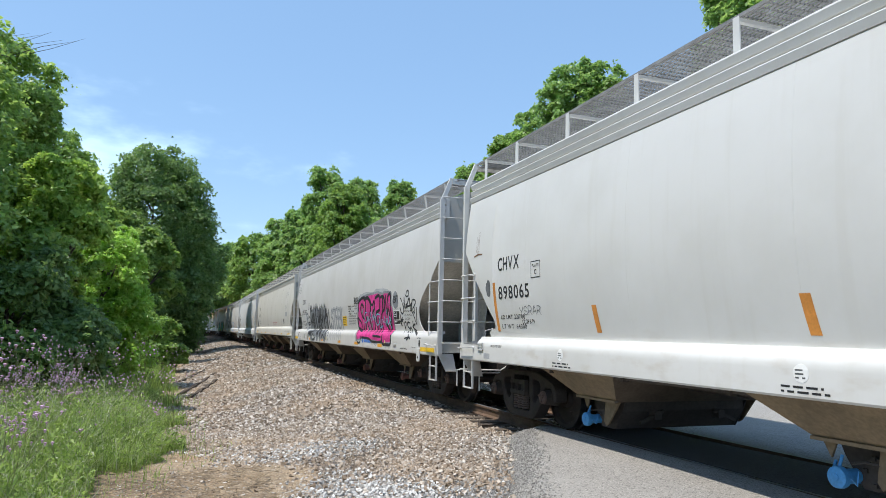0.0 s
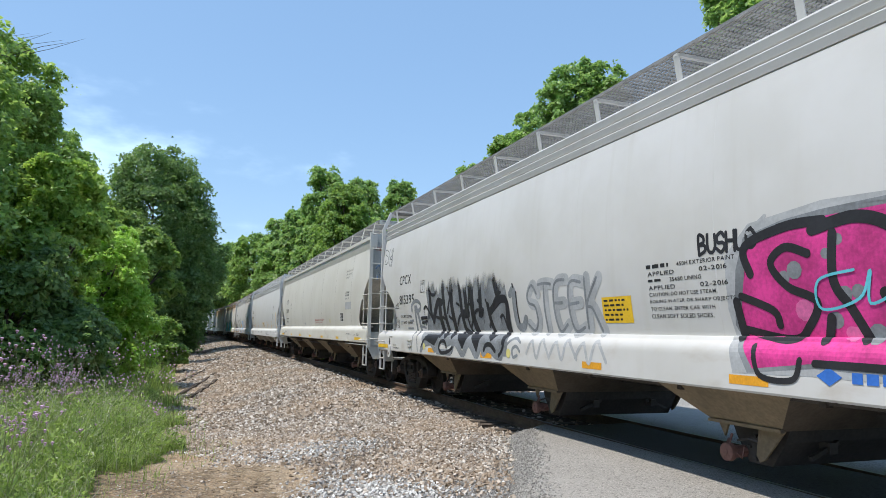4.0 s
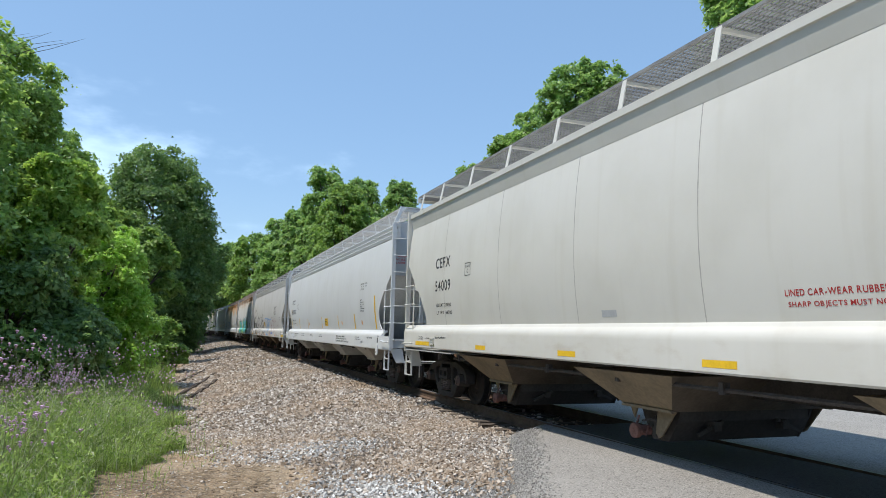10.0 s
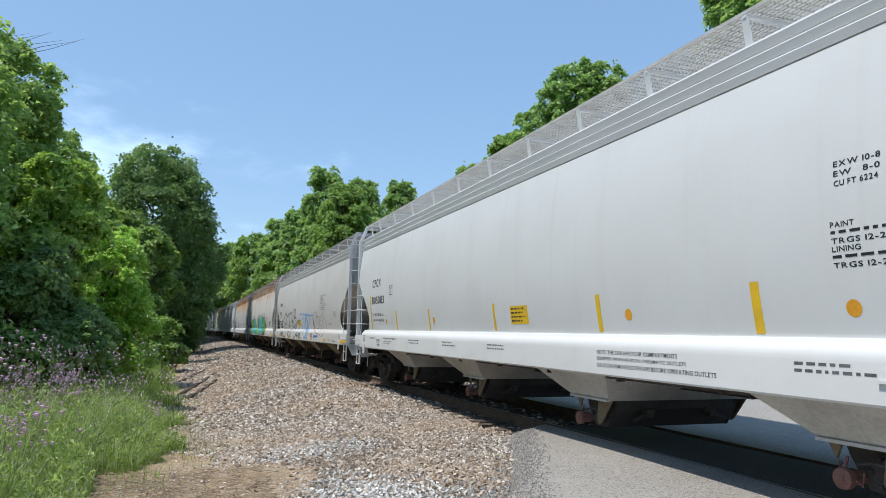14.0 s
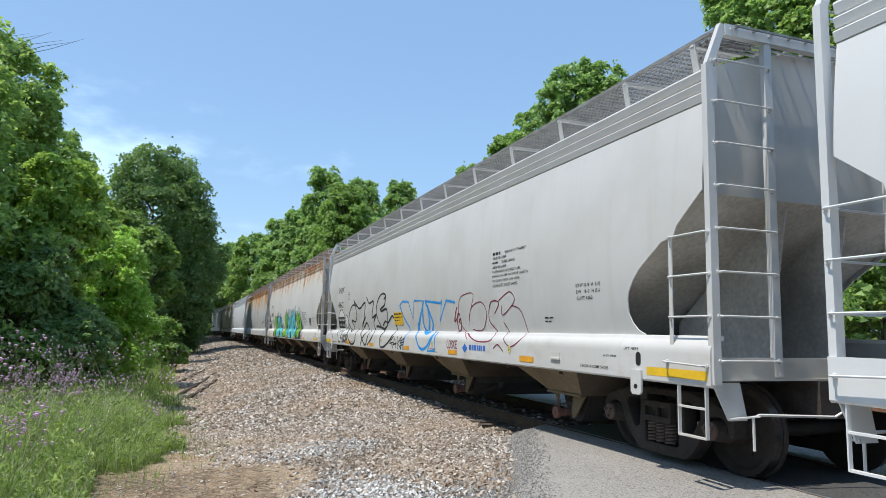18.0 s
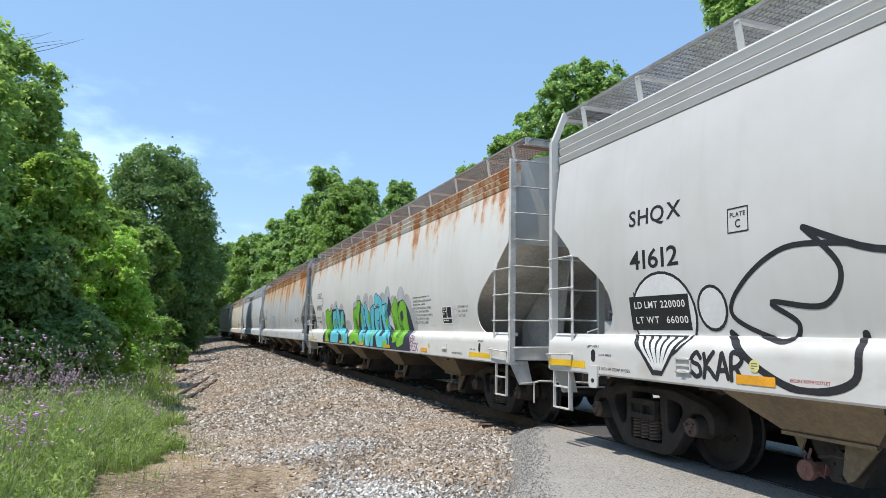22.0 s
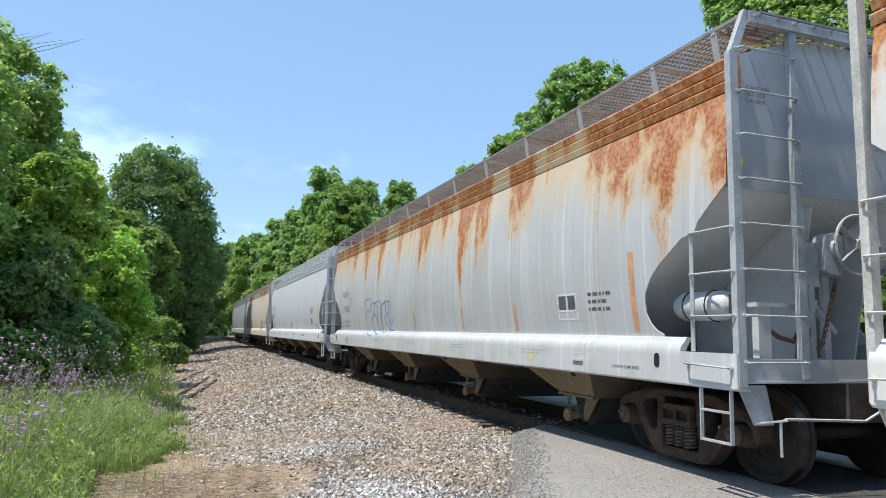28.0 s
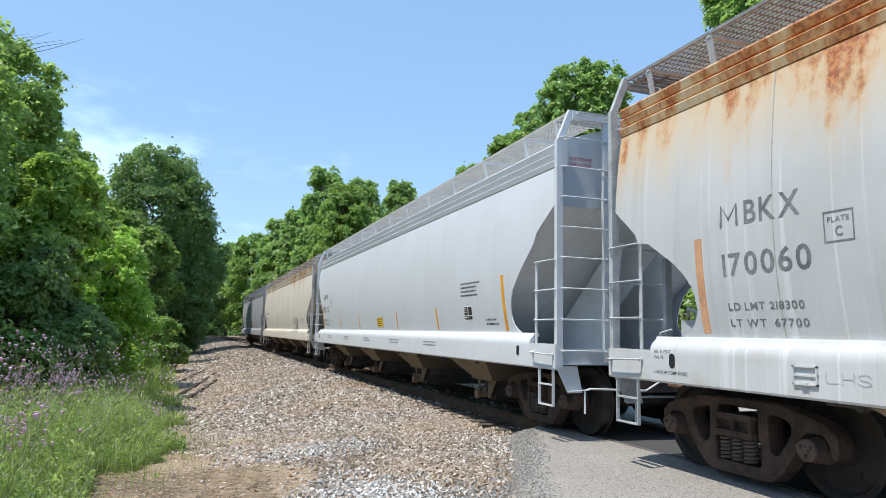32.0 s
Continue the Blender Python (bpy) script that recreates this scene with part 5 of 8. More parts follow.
def dark_panel(car, y0, z0, y1, z1, seed=1):
    decal(car, "data_panel", box_pts(y0, z0, y1, z1), M_WHITE, 0.003, "white-edged dark data panel")
    w, hgt = y0 - y1, z1 - z0
    for a, c, d, e in ((.05, .36, .48, .94), (.54, .36, .95, .94), (.05, .06, .95, .30)):
        decal(car, "data_panel", box_pts(y0 - a * w, z0 + c * hgt, y0 - d * w, z0 + e * hgt), M_BLACK, 0.006, "black field of the data panel")
    bars(car, y0 - 0.08 * w, y0 - 0.4 * w, z0 + 0.88 * hgt, 3, 0.14 * hgt, M_WHITE, seed, 0.009, 0.4)
    bars(car, y0 - 0.1 * w, y0 - 0.7 * w, z0 + 0.25 * hgt, 1, 0.2 * hgt, M_WHITE, seed, 0.009, 0.4)


M_PINK = plain("pink_spray", (0.62, 0.045, 0.25), 0.6, 0, 0.4, 3, 30, 0.05)
M_PINKPALE = plain("pale_pink_spray", (0.72, 0.16, 0.38), 0.6, 0, 0.3, 3, 30, 0.05)
M_GREYSPRAY = plain("grey_spray", (0.22, 0.235, 0.25), 0.65, 0, 0.35, 2, 30, 0.05)
M_BLACKSPRAY = plain("black_spray", (0.022, 0.022, 0.026), 0.6, 0, 0.4, 3, 30, 0.05)
M_CYAN = plain("cyan_spray", (0.13, 0.56, 0.66), 0.55, 0, 0.15, 3, 30, 0.05)
M_CYANPALE = plain("pale_cyan_spray", (0.35, 0.70, 0.72), 0.55, 0, 0.15, 3, 30, 0.05)
M_GREEN = plain("green_spray", (0.20, 0.50, 0.045), 0.55, 0, 0.2, 3, 30, 0.05)
M_NAVY = plain("navy_spray", (0.035, 0.04, 0.065), 0.6, 0, 0.3, 3, 30, 0.05)
M_BLUE = plain("blue_spray", (0.03, 0.30, 0.72), 0.55, 0, 0.2, 3, 30, 0.05)
M_DKRED = plain("dark_red_spray", (0.22, 0.02, 0.045), 0.6, 0, 0.35, 3, 30, 0.05)
M_PURPLESPRAY = plain("purple_spray", (0.30, 0.10, 0.26), 0.6, 0, 0.3, 3, 30, 0.05)
M_PALEGREY = plain("pale_grey_spray", (0.42, 0.43, 0.44), 0.65, 0, 0.2, 3, 30, 0.05)
M_WHITESPRAY = plain("white_spray", (0.72, 0.72, 0.71), 0.6, 0, 0.1, 3, 30, 0.05)
M_WORNBLUE = plain("worn_blue_marker", (0.10, 0.22, 0.48), 0.6, 0, 0.4, 4, 30, 0.05)
M_YELLOWDISC = plain("yellow_sticker", (0.66, 0.60, 0.22), 0.5, 0, 0.15, 4, 40, 0.05)


def faded_spray(name, colour, low, high):
    """Spray paint whose upper edge thins out into overspray."""
    m = plain(name, colour, 0.62, 0, 0.35, 3, 30, 0.05)
    n, l = m.node_tree.nodes, m.node_tree.links
    tc, sep = n.new("ShaderNodeTexCoord"), n.new("ShaderNodeSeparateXYZ")
    l.new(tc.outputs["Object"], sep.inputs[0])
    ragged = math_of(n, l, "MULTIPLY", math_of(n, l, "SUBTRACT", noise_of(n, l, 3.2, 3, (1, 1, 0.35)), 0.5), 0.75)
    fade = ramp(n, l, math_of(n, l, "ADD", sep.outputs["Z"], ragged), low, high, 1.0, 0.0)
    l.new(fade, n["Principled BSDF"].inputs["Alpha"])
    return m


M_BLACKSOFT = faded_spray("black_overspray", (0.022, 0.022, 0.026), 2.06, 2.36)
M_GREYSOFT = faded_spray("grey_overspray", (0.22, 0.235, 0.25), 2.08, 2.36)
HALF = [(GAPS[i] - (GAPS[i - 1] if i else GAPS[0] - 20.4) - BETWEEN) / 2 for i in range(len(GAPS))]
C = [c for c, _ in CARS]


def marks(car, code, number, load, light, y, z, material=None, code_w=0.86, num_w=1.1, unit="", thick=0.016, left=0.0):
    """Reporting marks, number and weights of a car; y, z at the foot of the code."""
    m = material or M_BLACK
    write(car, code, y, z, 0.21, code_w, m, thick, "black reporting mark")
    y += left
    write(car, number, y, z - 0.45, 0.21, num_w, m, thick, "black car number")
    write(car, "LD LMT " + load + unit, y - 0.02, z - 0.755, 0.068, 0.82 + (0.25 if unit else 0), m, 0.010)
    write(car, "LT WT  " + light + unit, y - 0.02, z - 0.90, 0.068, 0.84 + (0.25 if unit else 0), m, 0.010)


# first car
SHIFT[0] = -0.075
c = C[0]
marks(c, "CHVX", "898065", "221700", "64300", 8.08, 2.36, code_w=0.74, num_w=1.04)
write(c, "CCOP 8-99", 7.34, 1.53, 0.065, 0.38, M_BLACK)
plate_mark(c, 6.96, 2.18, 6.68, 2.42)
decal(c, "side_strip", [(8.29, 2.19), (8.20, 2.19), (8.15, 1.415), (8.24, 1.415)], M_ORANGE, 0.003, "faded orange side strip")
decal(c, "side_strip", [(5.44, 1.75), (5.34, 1.75), (5.29, 1.415), (5.39, 1.415)], M_ORANGE, 0.003, "faded orange side strip")
decal(c, "side_strip", [(2.4, 1.75), (2.29, 1.75), (2.24, 1.415), (2.35, 1.415)], M_ORANGE, 0.003, "faded orange side strip")
spray(c, "YSRAR", 7.40, 6.72, 1.66, 1.78, [(M_GREYTXT, 0.010, 0, 0)], "thin grey scrawl", 3)
blob(c, 8.47, 2.11, 0.09, 0.14, M_GREYTXT, 0.003, 4, label="smudge of dark grey paint")
decal(c, "smudge", box_pts(8.54, 0.975, 8.31, 1.06), M_PALEGREY, 0.003, "grey painted-over patch")
for y in (6.08, 2.35, -1.6, -5.4):
    decal(c, "sticker", disc_pts(y, 1.12, 0.075), M_WHITE, 0.003, "round white sticker")
    bars(c, y + 0.055, y - 0.055, 1.15, 3, 0.03, M_GREYTXT, 3, 0.006)
    bars(c, y + 0.2, y - 0.25, 1.02, 2, 0.04, M_BLACK, 5)
write(c, "2 INCH HF COMP SHOES", 8.29, 1.165, 0.035, 0.41, M_BLACK, 0.006)
pocket(c, 8.78, 1.10, 8.56, 1.22, P_WHITE)

drawing(c, [[(8.98, 3.02), (8.98, 2.75)], [(8.93, 2.98), (8.93, 2.72)], [(8.88, 3.1), (8.88, 2.7)]], M_RUST, 0.008, "thin rust runs", 0.003, False)
drawing(c, [[(9.06, 2.69), (8.9, 2.71), (8.74, 2.70)]], M_RUST, 0.03, "rust stain", 0.0035)

# second car: pink and black pieces
SHIFT[0] = 0.0
c = C[1]
marks(c, "CPCX", "815395", "220400", "65600", 7.93, 2.45, num_w=1.1)
plate_mark(c, 6.37, 2.21, 6.11, 2.46)
decal(c, "spray_paint", [(-2.46, 2.12), (-2.76, 2.38), (-3.51, 2.46), (-4.4, 2.42), (-4.73, 2.49), (-5.5, 2.46), (-5.91, 2.41), (-6.24, 2.33), (-6.31, 2.03), (-6.38, 1.72), (-6.42, 1.2), (-6.3, 1.03), (-5.57, 1.03),
                         (-4.63, 1.08), (-3.41, 1.1), (-2.55, 1.08), (-2.44, 1.64)], M_PALEGREY, 0.0025, "pale grey overspray round the letters")
decal(c, "spray_paint", [(-2.58, 1.98), (-2.7, 2.27), (-3.13, 2.36), (-3.5, 2.39), (-4.04, 2.38), (-4.51, 2.34), (-4.93, 2.42), (-5.36, 2.36), (-5.54, 2.40), (-6.17, 2.36), (-6.22, 2.04), (-6.33, 1.88), (-6.32, 1.5),
                         (-6.38, 1.09), (-5.6, 1.06), (-5.0, 1.10), (-3.41, 1.16), (-2.72, 1.09), (-2.5, 1.5)], M_GREYSPRAY, 0.0045, "darker grey overspray round the letters")
decal(c, "spray_paint", [(-2.67, 1.87), (-2.75, 2.22), (-3.15, 2.31), (-3.44, 2.33), (-4.04, 2.33), (-4.51, 2.27), (-4.93, 2.36), (-5.36, 2.28), (-5.54, 2.33), (-6.13, 2.30), (-6.15, 2.04), (-6.27, 1.88), (-6.24, 1.53),
                         (-6.33, 1.12), (-5.61, 1.10), (-5.04, 1.14), (-3.41, 1.20), (-2.78, 1.13), (-2.56, 1.48)], M_PINK, 0.0065, "bright pink field of sprayed letters")
r = random.Random(8)
for k in range(30):
    y, z = -2.9 - 3.2 * r.random(), 1.42 + 0.75 * r.random()
    decal(c, "spray_paint", disc_pts(y, z, 0.04 + 0.05 * r.random(), None, 10), (M_GREYSPRAY, M_PINKPALE)[k % 2], 0.0085 + 0.0002 * k, "dot of paint in the letters")
drawing(c, [[(-3.35, 2.06), (-3.14, 2.13), (-2.98, 2.01), (-3.13, 1.81), (-3.39, 1.68), (-3.28, 1.48), (-3.11, 1.38), (-2.63, 1.46)], [(-2.75, 1.94), (-2.71, 2.18), (-3.15, 2.3), (-3.51, 2.3)], [(-3.41, 2.24), (-3.78, 2.29), (-4.05, 2.19), (-4.13, 2.01), (-4.04, 1.81)],
            [(-3.59, 2.19), (-3.56, 1.83), (-3.68, 1.62), (-3.79, 1.39)], [(-3.96, 1.72), (-4.14, 1.38)], [(-2.62, 1.75), (-2.95, 1.62), (-3.0, 1.5)]], M_BLACKSPRAY, 0.085, "heavy black outlines of the pink letters", 0.016)
drawing(c, [[(-4.09, 2.23), (-4.32, 2.07), (-4.55, 2.17), (-4.59, 1.98), (-4.35, 1.87), (-4.51, 1.7), (-4.46, 1.41)], [(-4.67, 2.25), (-5.03, 2.3), (-5.14, 2.19), (-5.09, 1.95), (-4.94, 1.9), (-4.73, 1.85), (-4.7, 1.6), (-4.8, 1.35)], [(-4.95, 1.69), (-5.09, 1.36)],
            [(-5.22, 2.25), (-5.49, 2.25), (-5.61, 2.09), (-5.54, 1.93), (-5.32, 1.85), (-5.21, 1.59), (-5.35, 1.36)], [(-5.42, 2.22), (-5.4, 1.93)]], M_BLACKSPRAY, 0.085, "heavy black outlines of the pink letters", 0.022)
drawing(c, [[(-5.7, 2.26), (-5.73, 2.02), (-5.78, 1.79), (-5.92, 2.01), (-5.9, 2.23), (-6.15, 2.29), (-6.11, 1.99), (-6.16, 1.78), (-6.09, 1.43)], [(-5.97, 1.9), (-6.01, 1.63), (-6.05, 1.4)], [(-5.62, 1.6), (-5.85, 1.42)], [(-3.5, 1.55), (-3.45, 1.38)], [(-2.56, 1.70), (-2.60, 1.40)]], M_BLACKSPRAY, 0.085, "heavy black outlines of the pink letters", 0.028)
drawing(c, [[(-2.79, 1.32), (-2.86, 1.08), (-3.19, 1.06), (-3.27, 1.22)], [(-3.41, 1.2), (-4.18, 1.18), (-4.63, 1.1), (-5.53, 1.12)], [(-5.53, 1.28), (-5.63, 1.08), (-5.96, 1.06), (-6.33, 1.08), (-6.33, 1.28)], [(-4.63, 1.26), (-5.4, 1.24)]], M_BLACKSPRAY, 0.06, "black shadow of the letters on the sill", 0.016)
drawing(c, [[(-4.5, 1.1), (-4.6, 1.02)], [(-4.75, 1.08), (-4.95, 1.01), (-5.05, 1.08)], [(-6.2, 1.05), (-6.24, 0.97)], [(-5.9, 1.03), (-5.92, 0.97)], [(-2.75, 2.3), (-2.95, 2.42)], [(-5.3, 2.38), (-5.35, 2.5)], [(-4.6, 2.36), (-4.62, 2.45)]], M_PALEGREY, 0.035, "grey drips and overspray", 0.0042)
drawing(c, [[(-3.74, 1.9), (-3.43, 1.84), (-3.43, 1.62), (-3.76, 1.69), (-3.87, 1.89), (-3.84, 1.65), (-4.09, 1.75)], [(-4.14, 1.88), (-4.16, 1.64), (-4.4, 1.83), (-4.42, 1.67), (-4.62, 1.86)], [(-5.07, 1.8), (-4.82, 1.82), (-4.59, 1.7), (-4.71, 1.54), (-4.97, 1.6), (-5.11, 1.8), (-4.99, 1.48), (-5.23, 1.51)],
            [(-5.16, 1.48), (-5.27, 1.68), (-5.43, 1.59), (-5.51, 1.76), (-5.59, 1.53), (-5.7, 1.7)], [(-5.78, 1.91), (-5.79, 1.56), (-6.08, 1.68), (-5.94, 1.72), (-6.07, 1.45)]], M_CYAN, 0.026, "pale blue scrawl", 0.036)
blob(c, -6.55, 2.12, 0.23, 0.21, M_GREYSPRAY, 0.003, 9)
drawing(c, [[(-6.58, 2.0), (-6.6, 1.9)], [(-6.5, 1.98), (-6.5, 1.86)], [(-6.66, 2.0), (-6.68, 1.92)]], M_GREYSPRAY, 0.03, "grey drips", 0.0035)
spray(c, "BSNFY", -6.36, -6.76, 2.06, 2.22, [(M_BLACKSPRAY, 0.025, 0, 0)], "black scrawl", 8, base=0.007)
dark_panel(c, -6.33, 1.54, -6.83, 1.88)
drawing(c, [[(-6.96, 2.16), (-7.07, 2.09), (-7.21, 1.91)], [(-6.97, 1.89), (-6.93, 1.92), (-7.02, 1.8), (-7.16, 1.82), (-7.24, 1.99), (-7.28, 2.16), (-7.31, 1.9), (-7.45, 2.01), (-7.44, 1.92), (-7.39, 1.98)], [(-7.48, 1.92), (-7.54, 2.04), (-7.67, 2.13), (-7.71, 1.96), (-7.81, 2.01)],
            [(-7.5, 1.95), (-7.74, 1.96)], [(-7.73, 1.85), (-7.8, 1.9), (-7.88, 2.08)], [(-7.36, 2.22), (-7.47, 2.17), (-7.61, 2.2), (-7.62, 2.29), (-7.51, 2.3), (-7.46, 2.25)]], M_BLACKSPRAY, 0.04, "black scrawl in spray paint", 0.006)
drawing(c, [[(-7.92, 2.08), (-8.04, 2.08), (-8.12, 2.03), (-8.03, 1.96), (-7.88, 1.87), (-8.0, 1.79), (-8.0, 1.89), (-7.91, 1.92)], [(-7.72, 1.91), (-7.92, 1.74), (-8.07, 1.55), (-8.12, 1.78), (-8.16, 1.9)], [(-6.89, 1.78), (-6.96, 1.52)], [(-6.82, 1.61), (-7.11, 1.66)], [(-6.89, 1.55), (-7.05, 1.71)], [(-6.91, 1.69), (-7.07, 1.59)]], M_BLACKSPRAY, 0.038, "black scrawl in spray paint", 0.010)
drawing(c, [[(-7.23, 1.36), (-7.15, 1.56), (-7.3, 1.6), (-7.25, 1.51), (-7.14, 1.45)], [(-7.58, 1.58), (-7.42, 1.59), (-7.38, 1.51), (-7.51, 1.45), (-7.56, 1.37)], [(-7.49, 1.38), (-7.6, 1.48), (-7.68, 1.42), (-7.71, 1.37)], [(-7.83, 1.36), (-7.8, 1.61)], [(-7.95, 1.55), (-7.77, 1.48), (-8.3, 1.32)], [(-7.48, 1.23), (-7.76, 1.27), (-7.69, 1.32)], [(-7.64, 1.2), (-7.83, 1.26), (-7.89, 1.22)]], M_BLACKSPRAY, 0.038, "black scrawl in spray paint", 0.006)
for k, (t, w) in enumerate((("EXW 10-8 H 3-10", 0.57), ("EW   8-0 H 15-1", 0.55), ("CU FT 6224", 0.38))):
    write(c, t, -7.26, 1.82 - 0.085 * k, 0.045, w, M_BLACK, 0.008, off=0.014)
bars(c, -1.31, -1.75, 2.135, 1, 0.09, M_BLACK, 11, fill=0.45)
PARAGRAPH = ((1, "APPLIED           02-2016", 1.15), (2, "", 0.3), (3, "APPLIED           02-2016", 1.15), (4, "CAUTION: DO NOT USE STEAM,", 1.0), (5, "BOILING WATER OR SHARP OBJECTS", 1.22),
             (6, "TO CLEAN, ENTER CAR WITH", 0.95), (7, "CLEAN SOFT SOLED SHOES.", 0.92))


def paragraph(car, y, z, step, lines, off=0.006, material=None):
    for k, t, w in lines:
        if t:
            write(car, t, y, z - step * k, step * 0.6, w, material or M_BLACK, 0.006, off=off)
        else:
            bars(car, y, y - w, z - step * k + step * 0.5, 1, step * 1.4, material or M_BLACK, 11, off, 0.24)


write(c, "450H EXTERIOR PAINT", -1.80, 2.09, 0.042, 0.78, M_BLACK, 0.006)
paragraph(c, -1.33, 2.09, 0.074, PARAGRAPH)
write(c, "35480 LINING", -1.68, 1.942, 0.042, 0.46, M_BLACK, 0.006, off=0.006)
decal(c, "placard", box_pts(-0.42, 1.53, -1.0, 1.83), M_YELLOW, 0.003, "yellow emergency placard")
bars(c, -0.46, -0.98, 1.80, 5, 0.055, M_BLACK, 12, 0.006)
decal(c, "spray_paint", [(6.02, 2.3), (5.7, 2.42), (3.0, 2.42), (2.30, 2.42), (2.16, 1.97), (2.10, 1.73), (2.08, 1.43), (6.1, 1.43), (5.84, 1.58), (5.92, 1.91)], M_GREYSOFT, 0.003, "grey fill behind the black letters")
decal(c, "spray_paint", [(6.2, 1.375), (2.05, 1.375), (2.03, 1.04), (2.5, 1.02), (3.05, 1.14), (3.3, 1.09), (3.57, 1.17), (3.85, 1.09), (4.24, 1.18), (4.6, 1.12), (5.0, 1.16), (5.3, 1.10), (5.6, 1.19), (6.1, 1.14)], M_GREYSPRAY, 0.003, "grey fill behind the black letters")
drawing(c, [[(6.18, 0.99), (5.96, 1.12), (5.56, 1.17), (5.28, 1.04), (4.96, 1.25)], [(5.17, 1.02), (4.91, 1.0), (4.44, 1.03), (4.24, 1.21), (3.85, 1.01), (3.57, 1.2), (3.23, 1.01), (3.05, 1.18), (2.93, 1.06), (2.74, 1.15), (2.46, 1.05), (2.25, 1.03)]], M_GREYSPRAY, 0.13, "grey zigzag of paint on the sill", 0.006)
# tall letters: broad uprights with hooked arms, the tops fading into overspray
drawing(c, [[(5.84, 2.42), (5.76, 2.04), (5.72, 1.76), (5.63, 1.62)], [(5.62, 1.62), (5.48, 1.8), (5.29, 1.98), (5.10, 1.96)], [(5.2, 1.95), (5.18, 1.66), (5.06, 1.36)], [(5.03, 2.42), (4.94, 1.78), (4.78, 1.36)], [(4.57, 2.42), (4.54, 1.85), (4.41, 1.36)]], M_BLACKSOFT, 0.15, "tall black letters in spray paint", 0.010)
drawing(c, [[(6.18, 1.86), (6.05, 1.91), (5.89, 1.82), (5.63, 1.59)], [(5.44, 1.68), (5.28, 1.66)], [(5.83, 2.24), (5.65, 2.14), (5.46, 2.14), (5.3, 2.27)], [(5.07, 1.67), (4.94, 1.64)], [(4.8, 1.76), (4.66, 1.98), (4.48, 2.16)], [(4.72, 1.68), (4.56, 1.63)], [(4.76, 2.25), (4.62, 2.05)], [(6.4, 1.67), (6.22, 1.68), (6.03, 1.68)], [(6.36, 1.57), (6.03, 1.61)]], M_BLACKSOFT, 0.06, "tall black letters in spray paint", 0.020)
drawing(c, [[(4.18, 2.42), (4.08, 1.94), (4.06, 1.71), (3.92, 1.36)], [(3.95, 2.42), (3.86, 2.04), (3.84, 1.76)], [(3.58, 2.42), (3.57, 1.91), (3.54, 1.64), (3.38, 1.36)], [(3.24, 2.45), (3.2, 2.04), (3.22, 1.73)], [(4.05, 1.72), (3.83, 1.72), (3.78, 1.73)]], M_BLACKSOFT, 0.15, "tall black letters in spray paint", 0.010)
drawing(c, [[(4.29, 1.92), (4.17, 1.88)], [(4.32, 1.54), (4.22, 1.65), (4.09, 1.72)], [(3.69, 2.2), (3.69, 2.0), (3.74, 1.86), (3.82, 1.70)], [(3.79, 1.62), (3.72, 1.48), (3.58, 1.37)], [(3.93, 1.45), (3.65, 1.36)], [(3.71, 1.89), (3.58, 1.86)], [(3.56, 1.64), (3.69, 1.48)], [(3.1, 1.78), (3.17, 1.68), (3.27, 1.68)], [(3.51, 1.69), (3.37, 1.77), (3.21, 1.76)], [(3.3, 1.93), (3.21, 1.91)]], M_BLACKSOFT, 0.06, "tall black letters in spray paint", 0.020)
drawing(c, [[(2.90, 1.84), (2.87, 1.72), (2.80, 1.53), (2.69, 1.36)], [(2.85, 1.72), (2.58, 1.85), (2.40, 1.92), (2.24, 1.92)], [(2.62, 2.28), (2.52, 2.04), (2.46, 2.16), (2.47, 2.40)], [(2.24, 1.92), (2.17, 1.82), (2.2, 1.56), (2.15, 1.36)]], M_BLACKSOFT, 0.13, "tall black letters in spray paint", 0.010)
drawing(c, [[(2.97, 1.93), (2.9, 1.8)], [(2.74, 1.78), (2.6, 1.92), (2.38, 2.03)], [(2.82, 1.57), (2.89, 1.5)], [(2.44, 1.64), (2.36, 1.67), (2.3, 1.62), (2.24, 1.48)], [(2.13, 1.8), (2.13, 1.5), (2.08, 1.37)]], M_BLACKSOFT, 0.055, "tall black letters in spray paint", 0.020)
for pts in ([(6.0, 1.24), (5.84, 1.34), (5.05, 1.34), (5.34, 1.12)], [(4.2, 1.36), (3.86, 1.09), (3.6, 1.36)], [(3.54, 1.36), (3.22, 1.05), (3.05, 1.36)], [(2.82, 1.36), (2.65, 1.25), (2.46, 1.36)], [(4.95, 1.36), (4.76, 1.26), (4.6, 1.36)], [(4.53, 1.36), (4.42, 1.25), (4.26, 1.36)], [(2.26, 1.36), (2.24, 1.2), (2.12, 1.3), (2.04, 1.36)]):
    decal(c, "spray_paint", pts, M_BLACKSPRAY, 0.012, "black foot of a tall letter on the sill")
drawing(c, [[(6.16, 1.07), (5.99, 1.22), (5.69, 1.31)], [(4.66, 1.11), (4.76, 1.21), (4.96, 1.21), (5.07, 1.1), (4.98, 1.01), (4.8, 1.0), (4.53, 1.04), (4.35, 1.11)], [(2.91, 1.11), (2.83, 1.19), (2.65, 1.2), (2.48, 1.11)], [(2.33, 1.04), (2.22, 1.13), (2.14, 1.31)]], M_BLACKSPRAY, 0.065, "black swirls of paint on the sill", 0.014)
